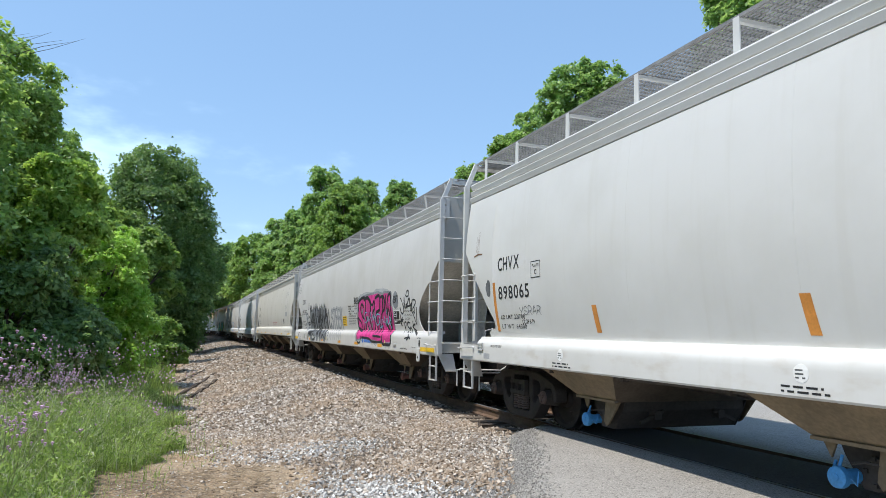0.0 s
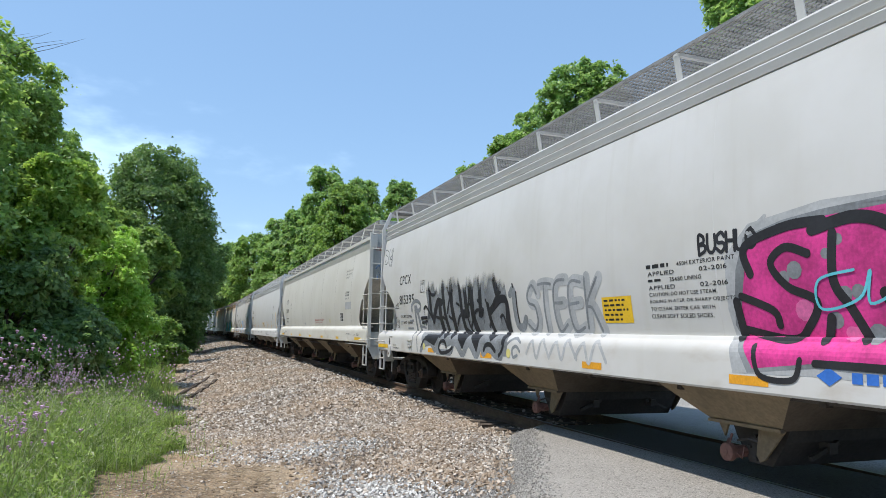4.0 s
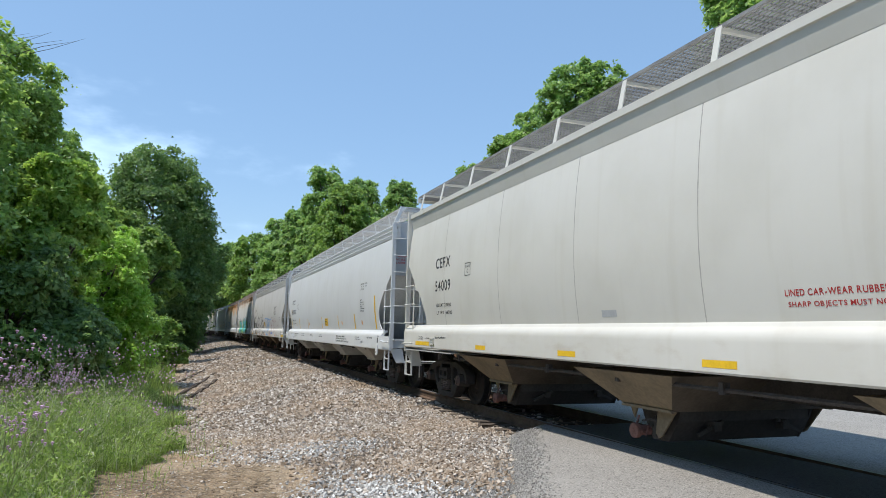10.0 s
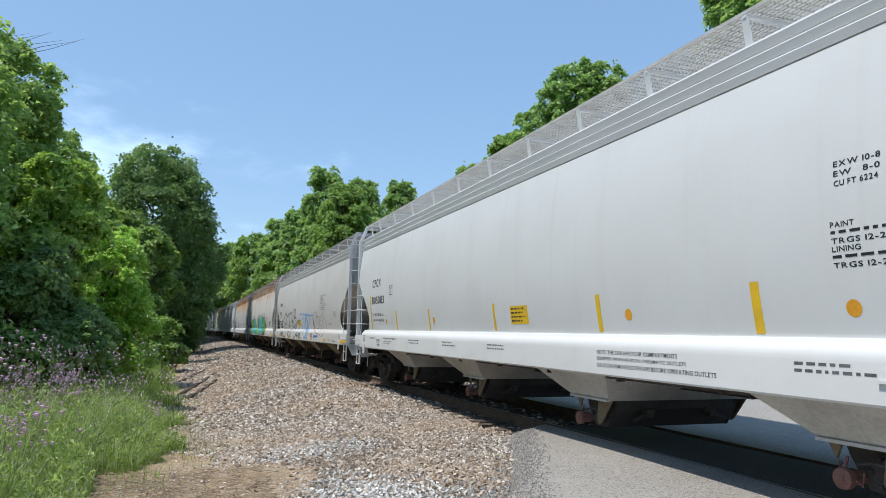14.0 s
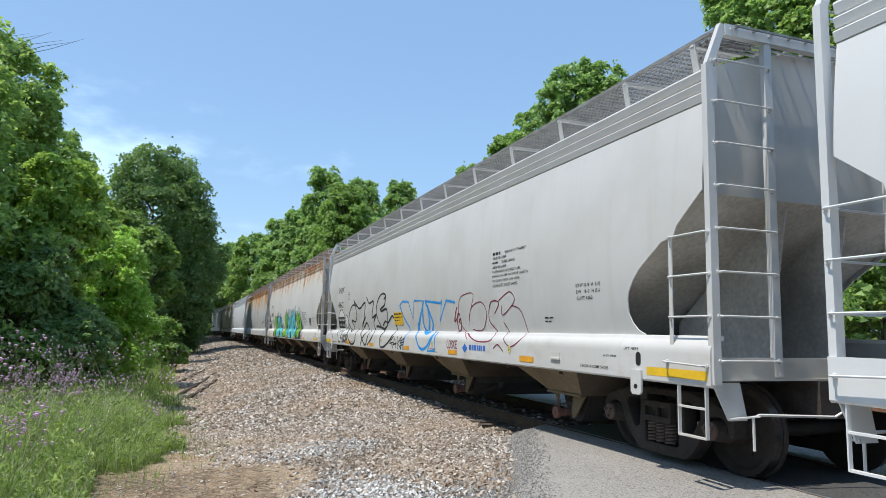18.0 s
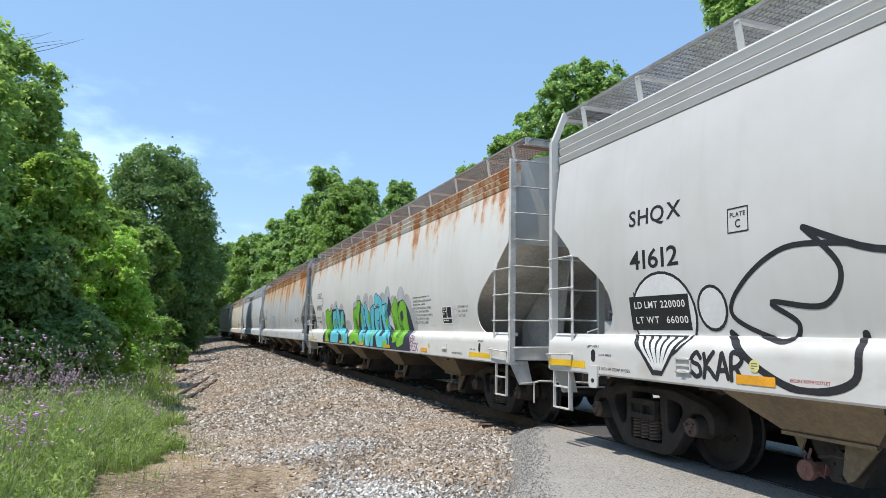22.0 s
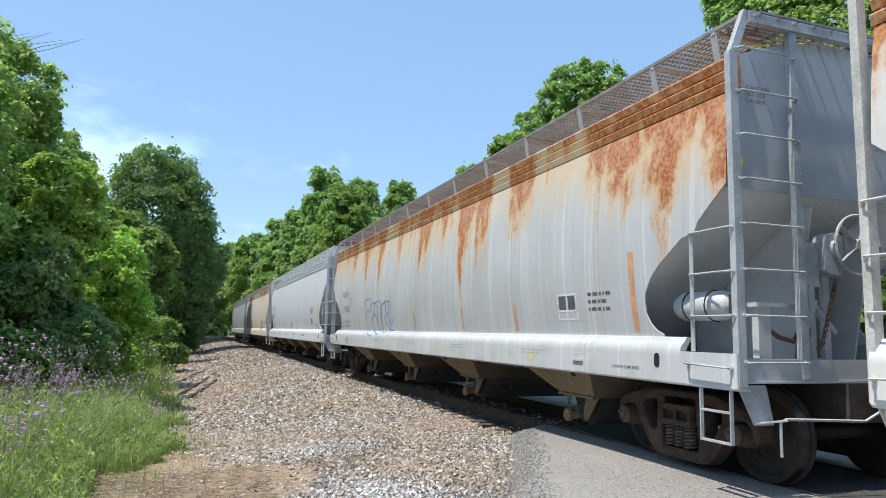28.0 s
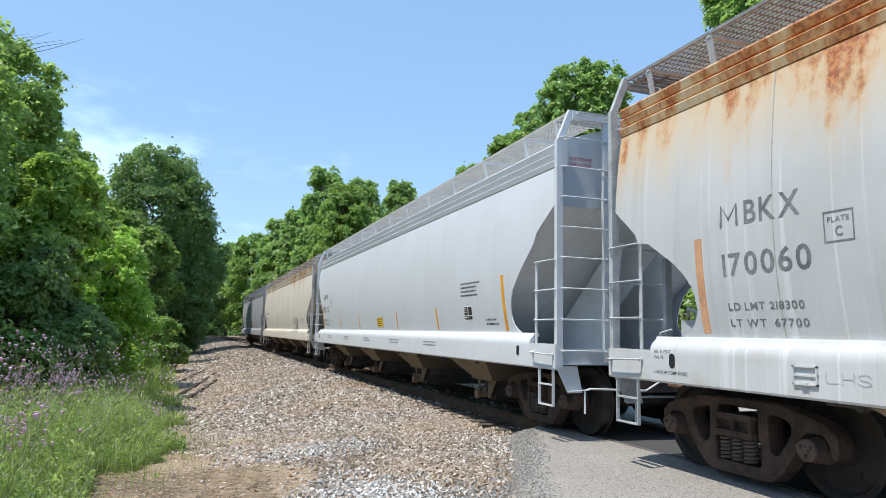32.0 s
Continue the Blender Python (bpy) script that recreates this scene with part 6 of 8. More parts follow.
# runs of wet paint
drawing(c, [[(y, z), (y + 0.004, z - d)] for y, z, d in ((6.17, 1.85, 0.12), (6.33, 1.65, 0.1), (6.12, 1.66, 0.14), (6.24, 1.57, 0.09), (3.72, 1.70, 0.14), (3.1, 1.66, 0.16), (4.3, 1.55, 0.1), (5.33, 1.1, 0.09), (4.35, 1.1, 0.11), (2.42, 1.63, 0.1))], M_BLACKSPRAY, 0.012, "runs of black paint", 0.016)
drawing(c, [[(y, z), (y + 0.004, z - d)] for y, z, d in ((3.9, 1.02, 0.06), (3.25, 1.02, 0.06), (4.5, 1.05, 0.08), (4.2, 1.2, 0.12), (6.05, 1.54, 0.12), (6.5, 1.6, 0.12), (1.75, 1.48, 0.1))], M_GREYSPRAY, 0.014, "runs of grey paint", 0.008)
# pale outlined letter beside them
drawing(c, [[(2.04, 1.98), (1.93, 2.04), (1.91, 1.72), (1.86, 1.52), (1.70, 1.48), (1.58, 1.6)]], M_GREYSPRAY, 0.15, "grey outlined letter", 0.005)
drawing(c, [[(2.0, 1.06), (2.07, 1.18), (1.95, 1.27), (1.77, 1.32), (1.6, 1.26)], [(1.70, 1.07), (1.83, 1.04), (1.86, 1.15), (1.73, 1.2), (1.62, 1.13)]], M_GREYSPRAY, 0.05, "grey swirls on the sill", 0.005)
drawing(c, [[(1.84, 2.01), (1.83, 1.72), (1.80, 1.55)], [(1.95, 2.13), (1.93, 2.09)]], M_BLACKSPRAY, 0.04, "black edge of the grey letter", 0.012)
spray(c, "BUSHLO", -2.12, -2.85, 2.17, 2.34, [(M_BLACKSPRAY, 0.035, 0, 0)], "black scrawl in spray paint", 24, 0.05)
spray(c, "STEEK", 1.5, -0.45, 1.45, 2.1, [(M_PALEGREY, 0.16, 0, 0), (M_GREYSPRAY, 0.04, 0.05, 0)], "faint grey letters", 15, 0.1)
spray(c, "~~~", 1.4, -0.6, 1.02, 1.32, [(M_PALEGREY, 0.05, 0, 0)], "faint grey swirls", 16, 0.0)
drawing(c, [[(7.02, 1.86), (6.98, 1.98), (6.68, 2.05), (6.42, 1.97), (6.46, 1.86), (6.7, 1.82)], [(6.79, 1.91), (6.75, 1.37)], [(6.70, 1.91), (6.59, 1.73), (6.46, 1.37)]], M_GREYSPRAY, 0.10, "grey painted mushroom", 0.005)
drawing(c, [[(6.76, 1.36), (6.79, 0.99)], [(6.5, 1.36), (6.4, 0.99)], [(7.22, 1.61), (6.98, 1.63)], [(6.55, 1.62), (6.28, 1.62), (6.11, 1.54)], [(6.56, 1.51), (6.17, 1.47)], [(7.41, 1.46), (7.05, 1.46)]], M_GREYSPRAY, 0.045, "grey painted lines", 0.005)
drawing(c, [[(9.14, 3.37), (9.42, 3.45), (9.44, 3.34), (9.14, 3.22), (9.2, 3.07), (9.42, 3.09), (9.33, 3.18)], [(9.07, 3.44), (9.06, 3.14), (8.89, 2.99), (8.76, 3.17), (8.87, 3.36)], [(8.78, 3.26), (8.96, 3.19), (8.74, 3.12), (8.78, 2.97)], [(8.87, 3.34), (8.79, 3.43), (8.73, 3.31)]], M_GREYTXT, 0.022, "grey scrawl", 0.005)
drawing(c, [[(8.3, 1.96), (8.22, 2.01), (8.16, 1.97), (8.09, 2.05), (8.02, 2.03)], [(8.21, 1.94), (8.13, 2.03), (8.06, 1.95), (7.99, 2.04)], [(8.35, 1.92), (8.16, 1.92), (7.99, 1.93)], [(8.3, 1.59), (8.27, 1.74), (8.24, 1.59)], [(8.35, 1.68), (8.20, 1.71)], [(8.2, 1.59), (8.17, 1.68), (8.14, 1.58), (8.08, 1.68)], [(8.14, 1.51), (8.04, 1.65)], [(8.26, 1.54), (8.08, 1.49), (8.22, 1.47)]], M_GREYTXT, 0.014, "small grey scrawl", 0.005)
for y0, y1 in ((5.72, 5.27), (3.05, 2.6), (-0.08, -0.5), (-2.51, -2.95), (-5.14, -5.56)):
    reflector(c, y0, 0.985, y1, 1.065)
for y0, y1 in ((9.6, 8.72), (-8.63, -9.52)):
    reflector(c, y0, 0.985, y1, 1.07, M_YELLOW)
for y in (5.97, 1.99, -5.84):
    decal(c, "sticker", disc_pts(y, 1.09, 0.07), M_YELLOWDISC, 0.013, "round yellow sticker")
decal(c, "maker_mark", [(-3.42, 1.11), (-3.53, 1.04), (-3.64, 1.11), (-3.53, 1.18)], M_BLUETXT, 0.013, "blue diamond emblem")
bars(c, -3.72, -4.47, 1.15, 1, 0.16, M_BLUETXT, 20, 0.013, 0.5)
write(c, "2 INCH HF COMP SHOES", -7.18, 0.985, 0.035, 0.5, M_BLACK, 0.006)
write(c, "LIFT HERE", -8.40, 1.235, 0.03, 0.26, M_BLACK, 0.006)
write(c, "JACK HERE", -8.05, 1.03, 0.03, 0.26, M_BLACK, 0.006)
write(c, "2 INCH HF COMP SHOES", 8.3, 0.985, 0.035, 0.5, M_BLACK, 0.006)
write(c, "LIFT HERE", 8.6, 1.235, 0.03, 0.26, M_BLACK, 0.006)
write(c, "JACK HERE", 8.25, 1.05, 0.03, 0.26, M_BLACK, 0.006)
tab_plate(c, -6.62, 1.12, -6.84, P_GREYW)
pocket(c, 7.08, 1.06, 6.82, 1.20, P_GREYW)
write_end(c, "SPRG\n\nWHLS\nDFT GR\nBR BM\nCPL", -0.55, 2.85, 0.36, 0.22, M_BLACK, HALF[1])

# third car
SHIFT[0] = 0.125
c = C[2]
marks(c, "CEFX", "54009", "219800", "66200", 7.67, 2.63, code_w=0.80, num_w=0.84)
plate_mark(c, 6.11, 2.39, 5.85, 2.62)
write(c, "LINED CAR-WEAR RUBBER SHOES WHEN ENTERING CAR.", -0.85, 1.73, 0.055, 1.96, M_REDTXT, 0.008)
write(c, "SHARP OBJECTS MUST NOT CONTACT LINING.", -0.87, 1.63, 0.055, 1.57, M_REDTXT, 0.008)
for y0, y1 in ((5.51, 5.1), (2.76, 2.32), (0.07, -0.37), (-2.57, -3.0), (-5.41, -5.85)):
    reflector(c, y0, 1.11, y1, 1.18, M_YELLOW)
for y0, y1 in ((8.78, 7.91), (-8.15, -9.0)):
    reflector(c, y0, 1.11, y1, 1.19, M_YELLOW)
write(c, "EXTERIOR PAINT", -6.56, 2.54, 0.06, 0.57, M_GREYTXT, 0.008)
bars(c, -6.57, -7.27, 2.50, 1, 0.11, M_GREYTXT, 4)
write(c, "PLT 192     9-05", -6.58, 2.34, 0.055, 0.51, M_GREYTXT, 0.008)
decal(c, "patch", box_pts(-6.56, 2.04, -7.39, 2.26), M_PALEGREY, 0.003, "peeling grey painted-over patch")
dark_panel(c, -5.72, 1.66, -6.17, 1.95, 3)
for k, (t, w) in enumerate((("EXW 10-8  H   8-5", 0.8), ("EW   8-8  H  15-1", 0.8), ("CU FT 6241", 0.42))):
    write(c, t, -6.5, 3.22 - 0.105 * k, 0.055, w, M_GREYTXT, 0.008)
write(c, "2 INCH HF COMP SHOES", 7.57, 1.26, 0.035, 0.6, M_BLACK, 0.006)
write(c, "2 INCH HF COMP SHOES", -6.95, 1.26, 0.035, 0.6, M_BLACK, 0.006)
for y in (8.57, -8.38):
    write(c, "PULL HERE\nLIFT HERE", y, 1.225, 0.07, 0.29, M_BLACK, 0.006)
for y in (8.18, -7.98):
    write(c, "JACK HERE", y, 1.235, 0.035, 0.28, M_BLACK, 0.006)
pocket(c, 7.83, 1.13, 7.59, 1.26, P_CREAM)
tab_plate(c, -6.95, 1.13, -7.19, P_CREAM)
decal(c, "small_box", box_pts(1.85, 1.6, 1.55, 1.68), M_PALEGREY, 0.003, "small faint stencil box")
decal(c, "sticker", disc_pts(-3.9, 1.70, 0.07), M_YELLOWDISC, 0.003, "round yellow-green sticker")
write_end(c, "CAUTION\nNO SIDE LADDER", -1.42, 3.62, 0.11, 0.42, M_REDTXT, HALF[2])
write_end(c, "SPRG 7 OC D5\n          7 IC D5\n          2 B353\n          2 B354\nM901E DRAFT GEAR\nCPLR NO. SBE60EE", -0.70, 2.95, 0.46, 0.52, M_BLACK, HALF[2])
b = Build()
for q in ([(-1.40, 3.1), (-1.3, 3.22), (-1.25, 3.05), (-1.1, 3.2), (-0.95, 3.08), (-0.98, 3.22)], [(-1.35, 2.8), (-1.32, 3.0), (-1.2, 2.82), (-1.18, 3.0)], [(-1.1, 3.0), (-1.1, 2.82), (-0.98, 2.85), (-1.08, 2.92)]):
    b.tube([(a, -(HALF[2] - 0.16) - 0.03, z) for a, z in q], 0.012, 4)
part("spray_paint", b, M_WORNBLUE, c, "light blue scrawl on the end sheet")

# fourth car
SHIFT[0] = 0.0
c = C[3]
marks(c, "CPCX", "805083", "220000", "66000", 7.84, 2.53, num_w=1.2, unit=" LB")
plate_mark(c, 6.13, 2.27, 5.88, 2.51)
for y, z, w in ((8.04, 2.32, 0.09), (5.66, 1.87, 0.09), (3.27, 1.86, 0.08), (0.05, 1.86, 0.08), (-2.97, 1.87, 0.09), (-5.41, 1.87, 0.10), (-7.88, 2.32, 0.12)):
    side_strip(c, y, z, M_YELLOW, w, 0.0)
for y in (6.52, 2.95, -3.6, -6.38):
    decal(c, "sticker", disc_pts(y, 1.62, 0.065), M_AMBER, 0.003, "round amber sticker")
decal(c, "placard", box_pts(-0.59, 1.53, -1.17, 1.80), M_YELLOW, 0.003, "yellow emergency placard")
bars(c, -0.63, -1.14, 1.77, 4, 0.06, M_BLACK, 12, 0.006)
for k, (t, w) in enumerate((("EXW 10-8     H  3-10", 0.76), ("EW   8-0     H 15-1", 0.74), ("CU FT 6224", 0.36))):
    write(c, t, -6.31, 2.69 - 0.075 * k, 0.045, w, M_BLACK, 0.008)
for k, (t, w) in enumerate((("PAINT", 0.2), ("", 0.7), ("TRGS 12-21", 0.46), ("LINING", 0.24), ("", 0.62), ("TRGS 12-21", 0.46))):
    if t:
        write(c, t, -6.26, 2.23 - 0.062 * k, 0.042, w, M_BLACK, 0.008)
    else:
        bars(c, -6.26, -6.26 - w, 2.265 - 0.062 * k, 1, 0.07, M_BLACK, 30 + k, fill=0.3)
for k, t in enumerate(("NOTE: THE CAR HAS FOUR COMPARTMENTS", "EQUIPPED WITH AIR ECON. PNEUMATIC OUTLETS", "CAUTION: REMOVE BOTH CAPS BEFORE OPERATING OUTLETS")):
    write(c, t, -3.09, 1.17 - 0.075 * k, 0.045, (1.42, 1.55, 1.95)[k], M_BLACK, 0.008)
write(c, "CAUTION: SECURE BOTH OUTLET CAPS BEFORE MOVING CAR", 6.44, 1.19, 0.032, 1.1, M_BLACK, 0.006)
write(c, "CAR EQUIPPED WITH VENTED HATCHES\nCLEAR ALL SNOW AND ICE", 6.43, 1.07, 0.075, 0.7, M_BLACK, 0.006)
write(c, "2 INCH HF COMP SHOES", 7.85, 1.18, 0.035, 0.6, M_BLACK, 0.006)
write(c, "2 INCH HF COMP SHOES", -7.3, 1.18, 0.035, 0.6, M_BLACK, 0.006)
for y in (8.62, -8.42):
    write(c, "LIFT HERE", y, 1.235, 0.03, 0.26, M_BLACK, 0.006)
for y in (4.4, 2.2, 0.1, -5.9):
    bars(c, y, y - 0.75, 1.21, 2, 0.055, M_GREYTXT, int(y * 10) + 80)
pocket(c, 7.08, 1.05, 6.82, 1.19, P_WHITE2)
tab_plate(c, -6.62, 1.15, -6.84, P_WHITE2)
write_end(c, "CAUTION:\nNO SIDE\nLADDER", -1.46, 3.05, 0.21, 0.30, M_REDTXT, HALF[3])

# fifth car
c = C[4]
marks(c, "SHQX", "41612", "220000", "66000", 7.76, 2.55, num_w=0.80)
plate_mark(c, 6.27, 2.32, 6.02, 2.55)
decal(c, "spray_paint", disc_pts(7.28, 1.60, 0.52, 0.46, 28), M_BLACKSPRAY, 0.0065, "black outline of a white sprayed round shape")
decal(c, "spray_paint", disc_pts(7.28, 1.60, 0.49, 0.43, 28), M_WHITESPRAY, 0.008, "white sprayed round shape")
decal(c, "spray_paint", disc_pts(6.55, 1.66, 0.20, 0.22, 20), M_BLACKSPRAY, 0.0065, "black outline of a white sprayed round shape")
decal(c, "spray_paint", disc_pts(6.55, 1.66, 0.17, 0.19, 20), M_WHITESPRAY, 0.008, "white sprayed round shape")
decal(c, "spray_paint", [(7.72, 1.40), (6.88, 1.40), (7.20, 0.99), (7.36, 0.99)], M_BLACKSPRAY, 0.009, "black outlined striped wedge")
for k in range(6):
    t = k / 6
    decal(c, "spray_paint", [(7.68 - 0.13 * k, 1.385), (7.60 - 0.13 * k, 1.385), (7.30 - 0.02 * k, 1.04), (7.33 - 0.02 * k, 1.04)], M_WHITESPRAY, 0.0115, "white stripe")
decal(c, "data_field", box_pts(7.82, 1.45, 6.86, 1.81), M_BLACK, 0.0105, "black field behind the weights")
write(c, "LD LMT 220000", 7.74, 1.68, 0.075, 0.82, M_WHITE, 0.01, "white stencilled weights", 0.014)
write(c, "LT WT   66000", 7.74, 1.52, 0.075, 0.84, M_WHITE, 0.01, "white stencilled weights", 0.014)
spray(c, "SKAR", 6.78, 6.1, 1.02, 1.24, [(M_BLACKSPRAY, 0.045, 0, 0)], "black scrawl", 31)
drawing(c, [[(5.04, 2.1), (5.65, 2.13), (6.13, 1.88), (6.3, 1.58), (5.75, 1.36), (5.6, 1.51), (5.85, 1.69), (5.34, 1.65), (5.16, 1.93), (5.46, 2.27)],
            [(5.46, 2.27), (4.76, 2.02), (4.04, 2.15), (4.4, 1.5), (3.99, 1.6), (3.79, 1.37), (4.18, 1.14), (4.34, 0.98)], [(6.35, 1.43), (5.93, 1.13), (5.49, 0.98), (5.05, 1.09), (5.03, 1.43)]], M_BLACKSPRAY, 0.055, "large letters outlined in black spray")
drawing(c, [[(3.87, 2.3), (3.56, 2.13), (3.11, 2.16), (3.35, 1.75), (2.86, 1.82), (3.21, 1.62), (3.13, 1.44), (2.98, 1.26), (3.55, 1.0)], [(4.11, 1.76), (4.55, 1.5), (4.27, 1.24), (3.76, 1.0), (3.41, 1.38)]], M_BLACKSPRAY, 0.055, "large letters outlined in black spray", 0.008)
drawing(c, [[(2.06, 2.18), (1.90, 2.28), (2.24, 2.33), (2.63, 2.19), (2.87, 1.85), (2.51, 1.5), (2.22, 1.44), (1.86, 1.55), (2.04, 1.63), (2.3, 1.53)],
            [(1.88, 2.25), (2.02, 2.04), (2.4, 1.95), (2.34, 1.89), (1.83, 1.92), (1.82, 1.6), (1.33, 1.75), (1.06, 1.35), (1.55, 1.08), (2.11, 0.98), (2.23, 1.17), (2.09, 1.39), (2.7, 1.5), (2.97, 1.5)]], M_BLACKSPRAY, 0.055, "large letters outlined in black spray", 0.006)
drawing(c, [[(0.99, 1.27), (1.19, 1.16), (1.32, 1.09), (0.99, 1.13)], [(1.19, 1.14), (1.04, 0.99), (0.87, 1.23), (0.77, 1.01)], [(1.02, 1.07), (0.73, 1.11)], [(0.65, 1.27), (0.66, 1.11), (0.62, 0.99)], [(0.31, 1.26), (0.62, 1.11), (0.35, 0.99)], [(0.14, 1.22), (0.42, 1.16), (0.39, 1.06), (0.18, 1.1)], [(0.41, 1.12), (0.15, 1.15)], [(0.39, 1.06), (0.36, 0.99)]], M_BLACKSPRAY, 0.034, "black scrawl", 0.006, False)
decal(c, "placard", box_pts(1.22, 1.54, 0.50, 1.83), M_YELLOW, 0.016, "yellow emergency placard")
bars(c, 1.17, 0.55, 1.80, 3, 0.07, M_BLACK, 12, 0.019)
write(c, "FOR CHEMICAL EMERGENCY", 1.18, 1.775, 0.038, 0.64, M_BLACK, 0.008, off=0.020)
drawing(c, [[(0.67, 1.98), (0.47, 2.07), (-0.01, 2.05), (-0.27, 1.66), (-0.43, 2.06), (-1.08, 2.03), (-0.57, 1.51), (-0.53, 1.41)], [(0.67, 1.98), (0.44, 1.73), (0.1, 1.49), (0.0, 1.36), (0.16, 1.14), (0.24, 0.99)]], M_BLUE, 0.055, "large letters outlined in bright blue spray", 0.004, False)
drawing(c, [[(-1.07, 2.01), (-0.73, 1.61), (-0.62, 1.41), (-0.78, 1.22), (-0.97, 1.07), (-1.25, 1.03), (-1.54, 1.14), (-1.73, 1.32), (-1.76, 1.39)], [(-1.18, 2.02), (-1.44, 1.75), (-1.55, 1.56), (-1.47, 1.42), (-1.34, 1.36), (-1.06, 1.42), (-0.95, 1.61), (-1.01, 1.95)], [(-1.33, 1.9), (-1.36, 1.64), (-1.26, 1.44)]], M_BLUE, 0.07, "large letter outlined in bright blue spray", 0.008)
drawing(c, [[(-1.19, 2.02), (-2.1, 1.95), (-2.19, 2.01), (-1.98, 1.59), (-2.43, 1.99), (-2.87, 1.94)], [(-1.92, 1.36), (-1.92, 1.22), (-1.96, 1.03), (-1.51, 1.0), (-1.8, 1.32)]], M_BLUE, 0.055, "large letters outlined in bright blue spray", 0.006, False)
spray(c, "LOSKE", -2.62, -3.15, 1.10, 1.24, [(M_DKRED, 0.022, 0, 0)], "small dark red scrawl", 36)
drawing(c, [[(-2.95, 1.84), (-2.78, 1.59), (-2.9, 1.63)], [(-3.07, 1.71), (-3.0, 1.73), (-2.92, 1.6), (-2.94, 1.43), (-3.01, 1.41), (-3.09, 1.49), (-3.09, 1.63), (-2.99, 1.57)]], M_DKRED, 0.035, "dark red freehand letters", 0.012)
drawing(c, [[(-3.61, 1.27), (-3.05, 1.56), (-3.11, 1.97), (-3.46, 2.07), (-3.77, 2.03), (-3.51, 1.67)], [(-3.48, 1.58), (-3.67, 1.83), (-4.1, 1.9), (-4.28, 1.71), (-4.04, 1.44), (-3.62, 1.44)],
            [(-3.45, 1.38), (-4.03, 1.25), (-4.58, 1.27), (-4.61, 1.42), (-4.36, 1.6), (-4.48, 1.88), (-4.79, 1.87), (-4.6, 1.7)]], M_DKRED, 0.018, "thin dark red freehand letters", 0.004)
drawing(c, [[(-4.79, 1.9), (-5.19, 2.02), (-5.36, 1.92), (-5.25, 1.81), (-4.89, 1.67), (-4.88, 1.82)], [(-5.25, 1.81), (-5.53, 1.73), (-5.67, 1.45), (-5.65, 1.31), (-5.34, 1.19), (-5.07, 1.3), (-5.05, 1.42), (-4.91, 1.55)], [(-4.73, 1.15), (-4.88, 1.21), (-5.07, 1.12)]], M_DKRED, 0.018, "thin dark red freehand letters", 0.009)
bars(c, -4.6, -5.0, 2.675, 1, 0.10, M_BLACK, 21, 0.013, 0.45)
write(c, "450H EXT PAINT", -5.05, 2.63, 0.043, 0.72, M_BLACK, 0.008, off=0.016)
paragraph(c, -4.6, 2.63, 0.073, ((1, "ARIP 10-2018", 0.5), (2, "", 0.3), (3, "ARIP 10-2018", 0.5), (4, "CAUTION: DO NOT USE STEAM,", 1.0), (5, "BOILING WATER OR SHARP OBJECTS", 1.25), (6, "TO CLEAN, ENTER CAR WITH", 0.97), (7, "CLEAN SOFT SOLED SHOES.", 0.9)), 0.016)
write(c, "35480 LINING", -4.95, 2.484, 0.043, 0.46, M_BLACK, 0.008, off=0.016)
for k, (t, w) in enumerate((("EXW 10-8  H  3-10", 0.55), ("EW   8-0  H 15-1", 0.53), ("CU FT 6260", 0.36))):
    write(c, t, -7.13, 1.98 - 0.08 * k, 0.045, w, M_BLACK, 0.008)
bars(c, -6.24, -6.5, 1.62, 2, 0.05, M_BLACK, 23)
for y0, y1 in ((6.19, 5.76), (3.3, 2.85), (0.18, -0.25), (-2.7, -3.14), (-5.65, -6.08)):
    decal(c, "reflector", box_pts(y0, 0.99, y1, 1.07), M_AMBER, 0.016, "amber reflective strip")
for y0, y1 in ((9.53, 8.64), (-8.6, -9.5)):
    reflector(c, y0, 0.985, y1, 1.07, M_YELLOW)
decal(c, "maker_mark", [(-3.4, 1.12), (-3.52, 1.04), (-3.64, 1.12), (-3.52, 1.20)], M_BLUETXT, 0.014, "blue diamond emblem")
bars(c, -3.72, -4.52, 1.18, 1, 0.17, M_BLUETXT, 24, 0.014, 0.5)
write(c, "2 INCH HF COMP SHOES", 8.34, 0.985, 0.035, 0.6, M_BLACK, 0.006)
write(c, "2 INCH HF COMP SHOES", -7.3, 1.0, 0.035, 0.6, M_BLACK, 0.006)
for y in (8.6, -8.2):
    write(c, "LIFT HERE", y, 1.235, 0.03, 0.26, M_BLACK, 0.006)
    write(c, "JACK HERE", y - 0.25 if y > 0 else y + 0.4, 1.14, 0.03, 0.26, M_BLACK, 0.006)
tab_plate(c, -6.58, 1.12, -6.8, P_GREYW)
pocket(c, 6.98, 1.04, 6.76, 1.18, P_GREYW)

for y in (5.62, -1.63):
    write(c, "SECURE BOTH OUTLET", y, 1.045, 0.026, 0.37, M_REDTXT, 0.006)
    write(c, "CAPS BEFORE MOVING CAR", y, 0.99, 0.026, 0.46, M_REDTXT, 0.006)
for y in (5.98, 2.1, -1.79, -5.3):
    decal(c, "sticker", disc_pts(y, 1.15, 0.055), M_YELLOWDISC, 0.016, "round yellow sticker")
    bars(c, y + 0.035, y - 0.035, 1.175, 3, 0.02, M_GREYTXT, 3, 0.02)

